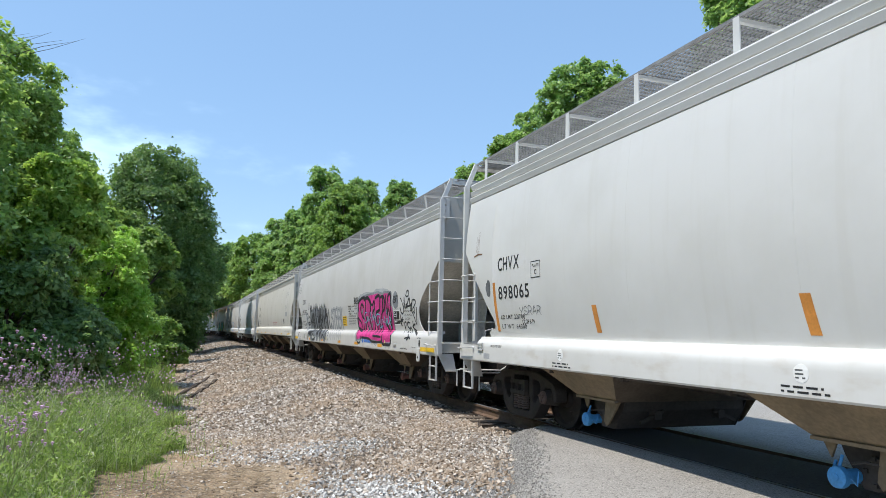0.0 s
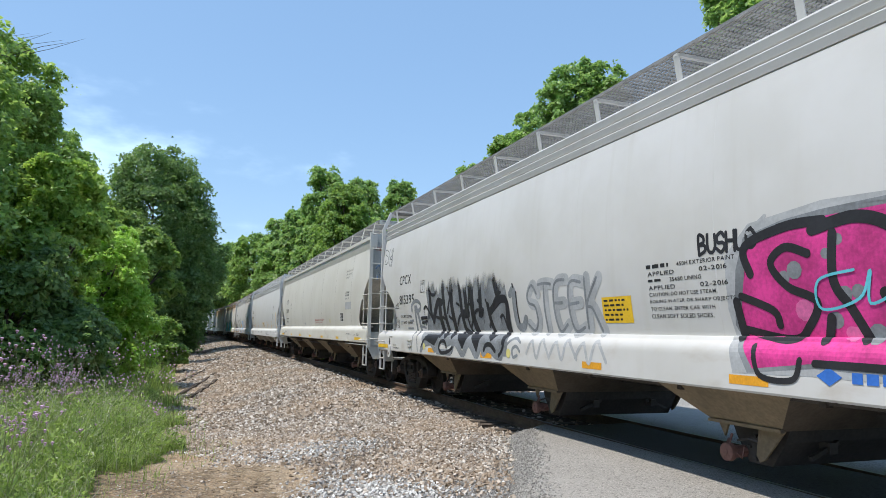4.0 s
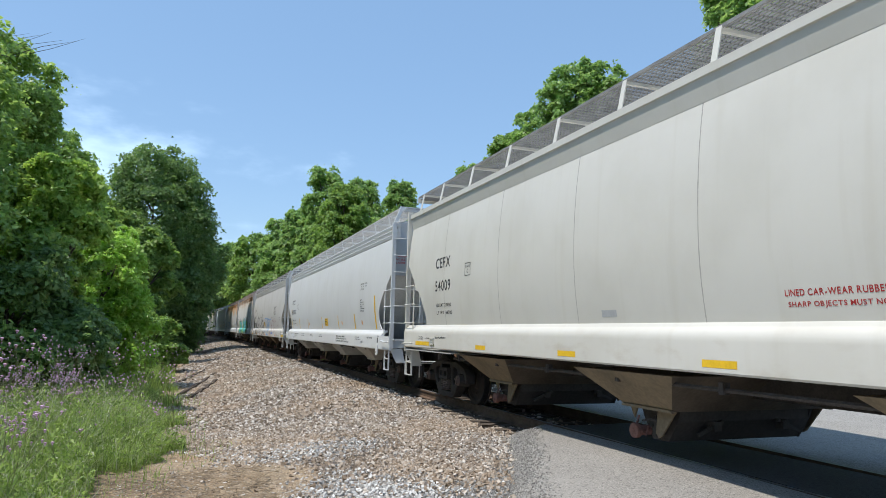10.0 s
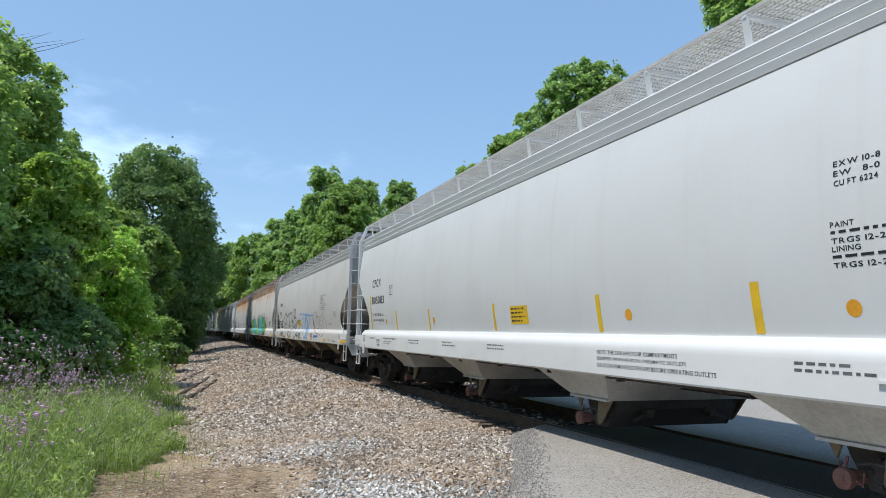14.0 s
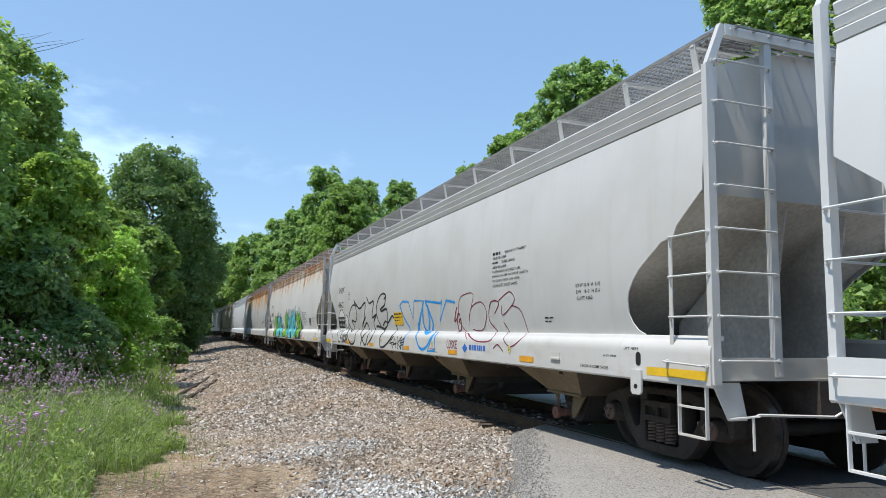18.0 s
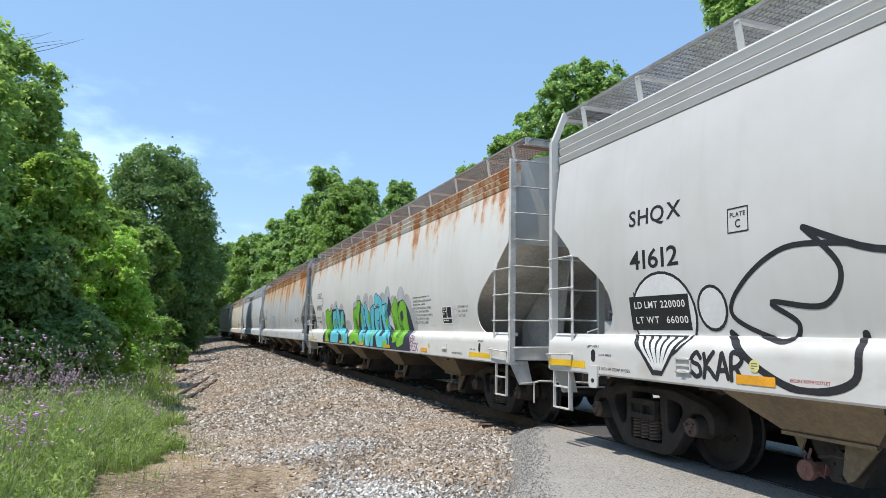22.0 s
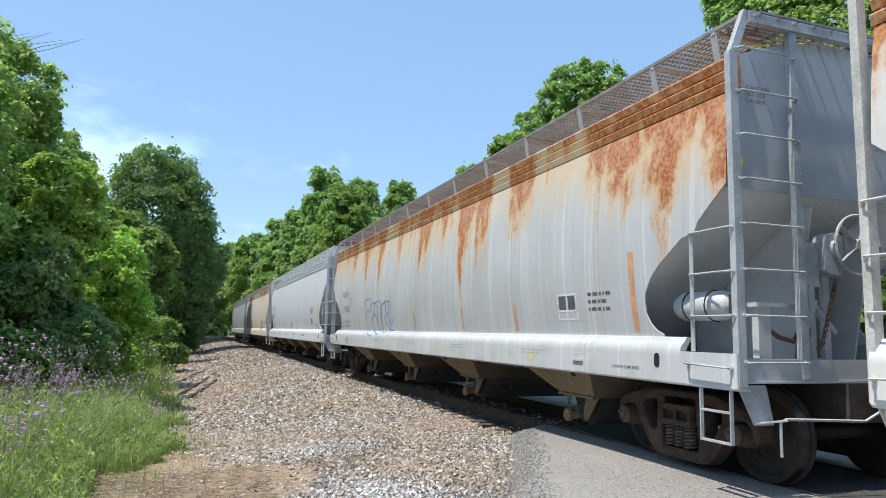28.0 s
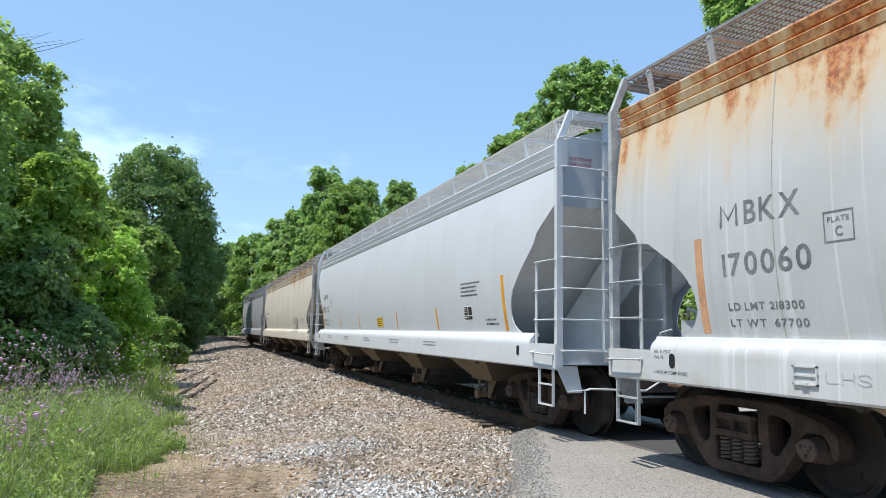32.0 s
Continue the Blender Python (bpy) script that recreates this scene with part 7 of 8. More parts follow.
# sixth car
c = C[5]
marks(c, "CBFX", "470007", "219300", "66800", 7.75, 2.55, num_w=1.15)
plate_mark(c, 6.75, 2.32, 6.5, 2.55)
for k, (y, z, w, hgt) in enumerate(((6.5, 1.7, 0.35, 0.35), (4.77, 2.05, 0.35, 0.25), (4.1, 2.1, 0.3, 0.28), (3.2, 1.95, 0.35, 0.3), (2.3, 1.5, 0.45, 0.2), (1.2, 2.05, 0.3, 0.2), (0.8, 2.2, 0.30, 0.22), (0.1, 2.1, 0.2, 0.25), (-0.1, 2.2, 0.32, 0.24),
                                    (-0.7, 2.1, 0.28, 0.26), (-1.87, 2.15, 0.3, 0.22), (-2.35, 2.2, 0.26, 0.3), (-2.85, 1.95, 0.32, 0.3), (-3.52, 2.1, 0.32, 0.33), (-3.98, 1.9, 0.36, 0.33), (-4.36, 1.6, 0.3, 0.30))):
    decal(c, "spray_paint", disc_pts(y, z, w, hgt, 24), M_PALEGREY, 0.0026 + 0.0003 * k, "pale grey paint cloud")
SH = "dark blue shadow of the letters"
for pts in ([(5.9, 2.0), (4.5, 2.1), (2.87, 2.04), (2.64, 1.85), (2.72, 1.44), (1.92, 1.35), (1.84, 0.96), (6.0, 0.96)],
            [(0.52, 2.26), (0.34, 2.14), (0.43, 2.04), (0.45, 1.78), (0.58, 1.53), (0.46, 1.27), (1.08, 1.30), (1.16, 1.60), (0.87, 1.52), (0.75, 1.82), (0.52, 2.07)],
            [(0.18, 2.06), (0.05, 1.96), (0.05, 1.67), (-0.04, 1.48), (-0.28, 1.33), (0.31, 1.22), (0.33, 1.62), (0.18, 1.85)],
            [(-0.34, 1.98), (-0.6, 1.84), (-0.57, 1.63), (-0.62, 1.56), (-0.57, 1.30), (-0.45, 1.34), (-0.34, 1.75)],
            [(-0.98, 2.11), (-1.11, 1.97), (-1.02, 1.7), (-1.02, 1.37), (-0.93, 1.14), (-0.94, 0.96), (-0.62, 0.96), (-0.86, 1.2), (-0.84, 1.53)],
            [(-1.58, 2.03), (-1.66, 1.88), (-1.58, 1.58), (-1.48, 1.32), (-1.48, 1.02), (-1.73, 0.96), (-1.15, 0.96), (-1.2, 1.25), (-1.30, 1.37), (-1.28, 1.67), (-1.48, 1.69)],
            [(-1.80, 2.2), (-1.93, 2.09), (-1.93, 2.02), (-1.80, 2.02)],
            [(-2.48, 2.24), (-2.72, 2.02), (-2.58, 1.76), (-2.46, 1.77), (-2.41, 1.57), (-2.91, 1.37), (-2.96, 0.96), (-2.70, 0.96), (-2.74, 1.3), (-2.2, 1.50), (-2.04, 1.64), (-2.12, 1.82), (-2.26, 1.92)],
            [(-3.27, 2.06), (-3.46, 2.1), (-3.93, 2.01), (-4.13, 1.86), (-4.35, 1.48), (-4.45, 0.96), (-2.95, 0.96), (-2.90, 1.3), (-3.1, 1.6)]):
    decal(c, "spray_paint", pts, M_NAVY, 0.0090, SH)
filled(c, [(5.94, 2.05), (5.43, 2.13), (5.18, 2.03), (4.72, 2.16), (4.87, 1.9), (5.22, 1.84), (5.26, 1.70), (4.97, 1.66), (5.10, 1.50), (5.44, 1.45), (5.04, 1.15), (4.8, 0.97), (5.7, 0.97), (5.63, 1.26), (6.05, 1.7)], M_GREEN, 0.0110, "green block letter", M_NAVY, 0.035)
filled(c, [(4.56, 2.01), (3.98, 2.06), (3.97, 1.87), (4.11, 1.75), (4.33, 1.72), (4.42, 1.55), (4.40, 1.44), (4.16, 1.48), (3.9, 1.63), (3.84, 1.32), (3.30, 1.33), (3.38, 0.97), (4.65, 0.97), (4.70, 1.3), (4.73, 1.64)], M_CYAN, 0.0112, "cyan block letter", M_NAVY, 0.035)
filled(c, [(4.03, 2.21), (3.58, 2.03), (3.51, 1.74), (3.46, 1.66), (3.26, 1.99), (2.87, 2.02), (2.93, 1.72), (3.24, 1.48), (2.74, 1.46), (2.39, 1.34), (2.22, 1.09), (2.24, 0.97), (2.75, 0.97), (2.86, 1.2), (3.36, 1.30), (3.76, 1.34), (3.93, 1.79)], M_CYAN, 0.0114, "cyan block letter", M_NAVY, 0.035)
filled(c, [(2.35, 1.28), (1.98, 1.35), (2.0, 0.97), (2.22, 0.97)], M_CYAN, 0.0112, "cyan full stop", M_NAVY, 0.03)
filled(c, [(1.44, 2.01), (1.07, 2.09), (0.97, 2.0), (0.92, 2.24), (0.52, 2.26), (0.52, 2.07), (0.75, 1.82), (0.87, 1.5), (1.09, 1.49), (1.07, 1.67), (1.14, 1.67), (1.12, 1.34), (0.69, 1.34), (0.41, 1.25), (0.34, 0.97), (0.72, 0.97), (0.9, 1.06), (1.14, 1.06), (1.42, 0.97), (1.62, 0.97), (1.77, 1.11), (1.51, 1.33), (1.48, 1.65), (1.54, 1.7)], M_GREEN, 0.0110, "green block letter", M_NAVY, 0.035)
filled(c, [(0.41, 2.14), (0.18, 2.06), (0.2, 1.86), (0.03, 1.84), (0.04, 1.67), (0.01, 1.5), (0.22, 1.45), (0.27, 1.6), (0.23, 1.33), (-0.22, 1.33), (-0.18, 0.97), (0.31, 0.97), (0.42, 1.25), (0.60, 1.43), (0.55, 1.66), (0.45, 1.89)], M_CYAN, 0.0112, "cyan block letter", M_NAVY, 0.035)
filled(c, [(0.02, 2.15), (-0.07, 2.21), (-0.36, 1.97), (-0.37, 1.75), (-0.43, 1.52), (-0.55, 1.36), (-0.61, 1.65), (-0.66, 2.0), (-1.02, 2.09), (-0.99, 1.81), (-0.88, 1.53), (-1.0, 1.3), (-0.91, 1.14), (-0.78, 0.97), (-0.36, 0.97), (-0.26, 1.16), (-0.29, 1.3), (-0.07, 1.52), (0.03, 1.76)], M_CYAN, 0.0114, "cyan block letter", M_NAVY, 0.035)
filled(c, [(-1.09, 1.97), (-1.61, 2.01), (-1.5, 1.67), (-1.31, 1.65), (-1.35, 1.37), (-1.24, 1.25), (-1.19, 0.97), (-0.94, 0.97), (-0.91, 1.14), (-1.0, 1.37), (-1.0, 1.7)], M_CYAN, 0.0112, "cyan block letter", M_NAVY, 0.035)
filled(c, [(-1.49, 2.05), (-1.53, 2.32), (-1.83, 2.17), (-1.83, 2.04), (-2.24, 2.07), (-2.16, 1.82), (-2.05, 1.8), (-2.08, 1.64), (-2.24, 1.48), (-2.46, 1.42), (-2.78, 1.3), (-2.73, 0.97), (-1.60, 0.97), (-1.44, 1.22), (-1.44, 1.43), (-1.59, 1.78)], M_CYAN, 0.0110, "cyan block letter", M_NAVY, 0.035)
decal(c, "spray_paint", [(-1.71, 1.8), (-1.81, 1.8), (-1.81, 1.63), (-1.92, 1.43), (-2.12, 1.35), (-2.03, 1.27), (-1.82, 1.25), (-1.66, 1.48)], M_NAVY, 0.0155, "dark counter of the letter")
filled(c, disc_pts(-1.28, 2.19, 0.21, 0.175, 20), M_CYAN, 0.0135, "cyan dot over the letter", M_NAVY, 0.03)
filled(c, [(-2.37, 2.21), (-2.48, 2.23), (-2.33, 1.9), (-2.26, 1.92)], M_CYAN, 0.0112, "cyan slash", M_NAVY, 0.02)
filled(c, [(-2.66, 1.9), (-3.08, 2.23), (-3.27, 2.04), (-3.26, 1.62), (-3.42, 1.34), (-3.32, 1.13), (-2.99, 1.1), (-3.07, 1.41), (-3.02, 1.62), (-2.87, 1.73)], M_GREEN, 0.0110, "green block numeral", M_NAVY, 0.03)
filled(c, [(-3.24, 1.9), (-3.46, 2.08), (-3.71, 2.11), (-3.93, 1.99), (-3.96, 1.73), (-4.02, 1.35), (-3.92, 1.09), (-3.51, 1.01), (-3.35, 1.06), (-3.37, 1.3), (-3.57, 1.24), (-3.66, 1.34), (-3.53, 1.48), (-3.29, 1.55)], M_GREEN, 0.0112, "green block numeral", M_NAVY, 0.03)
decal(c, "spray_paint", [(-3.44, 1.82), (-3.62, 1.88), (-3.68, 1.71), (-3.54, 1.61), (-3.43, 1.68)], M_NAVY, 0.0155, "dark counter of the numeral")
for k, (y, z, a, d) in enumerate(((4.45, 1.62, 0.10, 0.12), (3.55, 1.62, 0.10, 0.14), (2.95, 1.66, 0.12, 0.10), (0.48, 1.72, 0.10, 0.17), (-0.42, 1.72, 0.10, 0.17), (-0.05, 1.08, 0.14, 0.10), (-0.98, 1.28, 0.08, 0.14), (-2.22, 1.60, 0.10, 0.12), (-2.35, 1.06, 0.22, 0.09), (2.7, 1.15, 0.08, 0.12))):
    decal(c, "spray_paint", disc_pts(y, z, a, d, 16), M_GREEN, 0.0165 + 0.0004 * k, "green paint dot")
for k, (y, z, a) in enumerate(((-1.95, 2.0, 0.04), (-2.02, 1.95, 0.045), (-2.0, 1.88, 0.035), (-0.55, 1.1, 0.05), (-0.47, 1.05, 0.03), (0.1, 1.72, 0.04))):
    decal(c, "spray_paint", disc_pts(y, z, a, a, 12), M_CYANPALE, 0.0205 + 0.0003 * k, "pale cyan bubble")
drawing(c, [[(-1.36, 1.28), (-1.40, 1.1), (-1.52, 1.04), (-1.62, 1.02)]], M_NAVY, 0.022, "dark line in the letters", 0.022)
decal(c, "spray_paint", box_pts(6.1, 0.975, -4.3, 1.2), M_NAVY, 0.0035, "dark base of the painted piece along the sill")
spray(c, "EN", -4.45, -4.75, 1.17, 1.30, [(M_PURPLESPRAY, 0.024, 0, 0)], "thin purple scrawl", 45, 0.05, 0.006, wobble=0.12)
spray(c, "BESK", -4.42, -5.02, 0.99, 1.15, [(M_PURPLESPRAY, 0.024, 0, 0)], "thin purple scrawl", 48, 0.02, 0.007, wobble=0.12)
paragraph(c, -4.45, 2.09, 0.076, ((0, "", 1.4), (1, "APPLIED ARI PARAGOULD 05-2012", 1.22), (2, "", 1.0), (3, "APPLIED ARI PARAGOULD 05-2012", 1.16), (4, "CAUTION: DO NOT USE STEAM,", 1.02), (5, "BOILING WATER OR SHARP OBJECTS", 1.27), (6, "TO CLEAN, ENTER CAR WITH", 0.99), (7, "CLEAN SOFT SOLED SHOES.", 0.95)), 0.006, M_GREYTXT)
dark_panel(c, -6.26, 1.54, -6.78, 1.88, 5)
drawing(c, [[(-6.84, 1.65), (-6.87, 1.78), (-6.96, 1.82), (-7.05, 1.76), (-7.07, 1.62), (-6.98, 1.56), (-6.86, 1.58), (-6.84, 1.65)], [(-6.9, 1.6), (-6.92, 1.72), (-6.97, 1.64), (-7.01, 1.73), (-7.03, 1.6)], [(-6.86, 1.8), (-6.82, 1.85)], [(-6.96, 1.84), (-6.95, 1.89)], [(-7.05, 1.78), (-7.09, 1.83)]], M_PALEGREY, 0.010, "thin grey crayon drawing", 0.003)
decal(c, "maker_mark", [(-5.61, 1.11), (-5.69, 1.04), (-5.77, 1.11), (-5.69, 1.18)], M_YELLOWDISC, 0.003, "yellow diamond emblem")
for k, (t, w) in enumerate((("EXW 10-8 H 3-10", 0.48), ("EW   8-0 H 15-1", 0.46), ("CU FT 6224", 0.33))):
    write(c, t, -7.12, 1.83 - 0.08 * k, 0.045, w, M_GREYTXT, 0.008)
for y0, y1 in ((5.6, 5.2), (3.1, 2.7), (0.32, -0.14), (-2.42, -2.86), (-5.2, -5.6)):
    decal(c, "reflector", box_pts(y0, 0.985, y1, 1.06), M_AMBER, 0.030, "amber reflective strip")
for y0, y1 in ((8.79, 7.92), (-7.83, -8.71)):
    reflector(c, y0, 0.985, y1, 1.06, M_YELLOW)
write(c, "LIFT HERE", -8.17, 1.235, 0.03, 0.26, M_BLACK, 0.006)
write(c, "JACK HERE", -7.85, 1.09, 0.03, 0.26, M_BLACK, 0.006)
write(c, "LIFT HERE", 8.55, 1.235, 0.03, 0.26, M_BLACK, 0.006)
write(c, "JACK HERE", 8.2, 1.09, 0.03, 0.28, M_BLACK, 0.006)
write(c, "2 INCH HF COMP SHOES", 7.85, 1.0, 0.035, 0.5, M_BLACK, 0.006)
write(c, "2 INCH HF COMP SHOES", -7.0, 1.0, 0.035, 0.5, M_BLACK, 0.006)
spray(c, "125", 8.10, 7.92, 1.63, 1.78, [(M_GREYTXT, 0.009, 0, 0)], "thin grey marker scrawl", 46)
spray(c, "CME 420", 8.10, 7.68, 1.46, 1.58, [(M_GREYTXT, 0.009, 0, 0)], "thin grey marker scrawl", 47)
tab_plate(c, -6.5, 1.13, -6.72, P_RUSTW)

# seventh car
SHIFT[0] = -0.015
c = C[6]
drawing(c, [[(7.55, 2.40), (7.545, 2.585), (7.455, 2.45), (7.36, 2.585), (7.355, 2.40)]], M_FADEDTXT, 0.036, "worn grey letter", 0.004, False)
marks(c, "BKX", "170060", "218300", "67700", 7.27, 2.385, M_FADEDTXT, 0.59, 0.96, thick=0.012, left=0.29)
plate_mark(c, 6.47, 2.12, 6.21, 2.36, M_FADEDTXT)
for y, z in ((7.91, 2.32), (-7.72, 2.31)):
    side_strip(c, y, z, M_PALEORANGE, 0.10, 0.0)
for y, z in ((5.5, 1.82), (2.92, 1.80), (0.22, 1.80), (-2.6, 1.82), (-4.77, 1.82)):
    side_strip(c, y, z, M_PALEORANGE, 0.08, 0.0)
drawing(c, [[(4.06, 1.94), (4.01, 2.22), (4.48, 2.23), (4.53, 2.07), (4.41, 1.91), (4.06, 1.94)], [(4.41, 1.91), (4.52, 1.71), (4.32, 1.38), (4.12, 1.29), (3.76, 1.27)], [(3.47, 2.14), (3.29, 1.98), (3.26, 1.78), (3.45, 1.56)],
            [(4.06, 1.94), (3.81, 2.11), (3.56, 2.11), (3.56, 1.91), (3.66, 1.8), (3.87, 1.72), (3.89, 1.45), (3.45, 1.34), (3.1, 1.32), (3.29, 1.56), (3.48, 1.79), (3.66, 1.8)]], M_WORNBLUE, 0.026, "thin blue sprayed outline letters")
drawing(c, [[(3.56, 2.11), (2.95, 2.14), (2.98, 1.77), (2.96, 1.45), (2.72, 1.35), (2.47, 1.38)], [(2.92, 1.66), (2.83, 2.02), (2.54, 2.07), (2.43, 1.99), (2.55, 1.8), (2.59, 1.7), (2.35, 1.5), (2.2, 1.43), (2.21, 1.64), (2.38, 1.77), (2.49, 1.99)],
            [(2.6, 2.1), (2.33, 2.13), (2.21, 2.01), (2.21, 1.83), (2.4, 1.79)], [(2.2, 2.11), (2.04, 2.11), (1.96, 1.9), (2.09, 1.64), (2.03, 1.55), (1.82, 1.72)], [(2.11, 1.25), (2.16, 1.36), (2.06, 1.41), (1.88, 1.39)]], M_WORNBLUE, 0.026, "thin blue sprayed outline letters", 0.009)
for a, b2, z0, z1 in ((-6.10, -6.58, 1.57, 1.91),):
    b = Build()
    t = 0.025
    for p0, p1, q0, q1 in ((a, b2, z0, z0 + t), (a, b2, z1 - t, z1), (a, a - t, z0, z1), (b2 + t, b2, z0, z1), (a, b2, 1.68, 1.70), ((a + b2) / 2 + 0.01, (a + b2) / 2 - 0.01, 1.7, z1)):
        b.add(on_side([(p0, q0), (p1, q0), (p1, q1), (p0, q1)], 0.003), [(0, 1, 2, 3)])
    part("data_panel", b, M_WHITE, c, "worn white outlined data panel")
decal(c, "data_panel", box_pts(-6.14, 1.71, -6.32, 1.88), M_GREYTXT, 0.003, "dark field of the data panel")
decal(c, "data_panel", box_pts(-6.37, 1.71, -6.54, 1.88), M_GREYTXT, 0.003, "dark field of the data panel")
bars(c, -6.85, -7.4, 1.90, 3, 0.09, M_GREYTXT, 27)
spray(c, "LHS", 6.5, 6.1, 1.06, 1.14, [(M_PALEGREY, 0.008, 0, 0)], "thin grey scrawl", 53)
write(c, "2 INCH HF COMP SHOES", 8.52, 1.01, 0.035, 0.5, M_GREYTXT, 0.006)
write(c, "NO. 8 VENT\nVALVE", 8.52, 1.16, 0.09, 0.26, M_GREYTXT, 0.006)
write(c, "2 INCH HF COMP SHOES", -7.45, 1.03, 0.035, 0.5, M_GREYTXT, 0.006)
for y in (1.94, -1.84, -5.48):
    decal(c, "sticker", disc_pts(y, 1.09, 0.07), M_YELLOWDISC, 0.003, "faded yellow sticker")
for k in range(4):
    bars(c, 0.62 - 2.9 * (k - 1), -0.15 - 2.9 * (k - 1), 1.18, 2, 0.045, M_PALEGREY, 90 + k)
pocket(c, 6.78, 1.03, 6.55, 1.18, P_RUSTG)
tab_plate(c, -6.6, 1.13, -6.82, P_RUSTG)
hh = HALF[6]
write_end(c, "CAUTION\nNO SIDE\nLADDER", -1.28, 3.62, 0.17, 0.28, M_GREYTXT, hh)
b = Build().ring([(0, 0), (0, 0.07), (0.004, 0.07), (0.004, 0)], (-1.42, -(hh - 0.16) - 0.030, 3.03), "y", 20)
part("sticker", b, M_YELLOWDISC, c, "round yellow sticker")

# eighth car
SHIFT[0] = 0.0
c = C[7]
marks(c, "UMPX", "176713", "220000", "66400", 7.83, 2.45, M_GREYTXT, 0.85, 1.1)
plate_mark(c, 6.47, 2.2, 6.22, 2.44)
side_strip(c, -7.56, 2.29, M_AMBER, 0.10, -0.05)
for y in (-4.43, -1.6, 2.3, 5.0):
    side_strip(c, y, 1.85, M_AMBER, 0.08, -0.03)
side_strip(c, 7.95, 2.29, M_AMBER, 0.09, 0.0)
decal(c, "placard", box_pts(0.19, 1.48, -0.37, 1.73), M_YELLOW, 0.003, "yellow emergency placard")
bars(c, 0.15, -0.34, 1.70, 4, 0.055, M_BLACK, 12, 0.006)
bars(c, -5.86, -6.9, 2.26, 4, 0.07, M_BLACK, 29)
dark_panel(c, -5.94, 1.60, -6.34, 1.85, 6)
bars(c, -6.9, -7.5, 1.62, 2, 0.07, M_BLACK, 28)
for k in range(5):
    bars(c, 6.5 - 2.6 * k, 5.7 - 2.6 * k, 1.2, 2, 0.06, M_GREYTXT, 100 + k)
write_end(c, "CAUTION NO\nSIDE LADDER", -1.32, 3.72, 0.13, 0.36, M_REDTXT, HALF[7])
# ninth and tenth cars
spray(C[8], "NK", -4.6, -6.0, 1.25, 1.9, [(M_NAVY, 0.10, 0, 0), (M_GREYSPRAY, 0.03, 0.03, 0)], "dark blue scrawl", 55)
bars(C[8], -6.9, -7.5, 1.9, 3, 0.08, M_GREYTXT, 33)
bars(C[8], 7.8, 6.8, 2.4, 2, 0.3, M_GREYTXT, 34)
bars(C[9], 7.8, 6.8, 2.4, 2, 0.3, M_GREYTXT, 35)
spray(C[9], "LKR", 5.0, 3.4, 1.3, 1.8, [(M_GREYTXT, 0.04, 0, 0)], "grey scrawl", 56)


# brake gear seen through the end openings
def reservoir(car, h):
    b = Build().ring([(-0.40, 0.0), (-0.39, 0.06), (-0.34, 0.115), (-0.26, 0.15), (0.26, 0.15), (0.34, 0.115), (0.40, 0)], (-1.22, -(h - 0.85), 1.70), "y", 24)
    tank = part("air_reservoir", b, car_paint("reservoir_paint", (0.55, 0.56, 0.56), 0, 0.3, 11), car, "light grey air reservoir tank", smooth=True)
    b = Build()
    for y in (-(h - 0.68), -(h - 1.0)):
        b.tube([(-1.22 + 0.156 * math.cos(k * math.tau / 16), y, 1.70 + 0.156 * math.sin(k * math.tau / 16)) for k in range(17)], 0.008, 4)
    b.box((-1.28, -(h - 0.45), 1.62), (-1.12, -(h - 0.40), 1.80))
    part("strap", b, M_STEEL, tank)
    b = Build().box((-1.15, -(h - 0.30), 1.2), (-1.0, -(h - 0.22), 1.70)).box((-1.18, -(h - 0.32), 1.68), (-0.55, -(h - 0.2), 1.72))
    part("reservoir_stand", b, P_RUSTG, car)


def valve_gear(car, h):
    b = Build().box((-1.30, h - 1.15, 1.38), (-1.0, h - 0.85, 1.56)).box((-1.2, h - 1.05, 1.56), (-1.08, h - 0.95, 1.66))
    b.tube([(-1.35, h - 1.2, 1.36), (-1.35, h - 1.2, 1.62), (-1.33, h - 1.0, 1.68), (-1.25, h - 0.9, 1.6)], 0.016, 6)
    b.tube([(-1.45, h - 0.7, 1.3), (-1.45, h - 0.7, 1.42), (-1.3, h - 0.7, 1.46)], 0.012, 6)
    part("brake_valve", b, M_PALEGREY, car, "grey brake control valve")


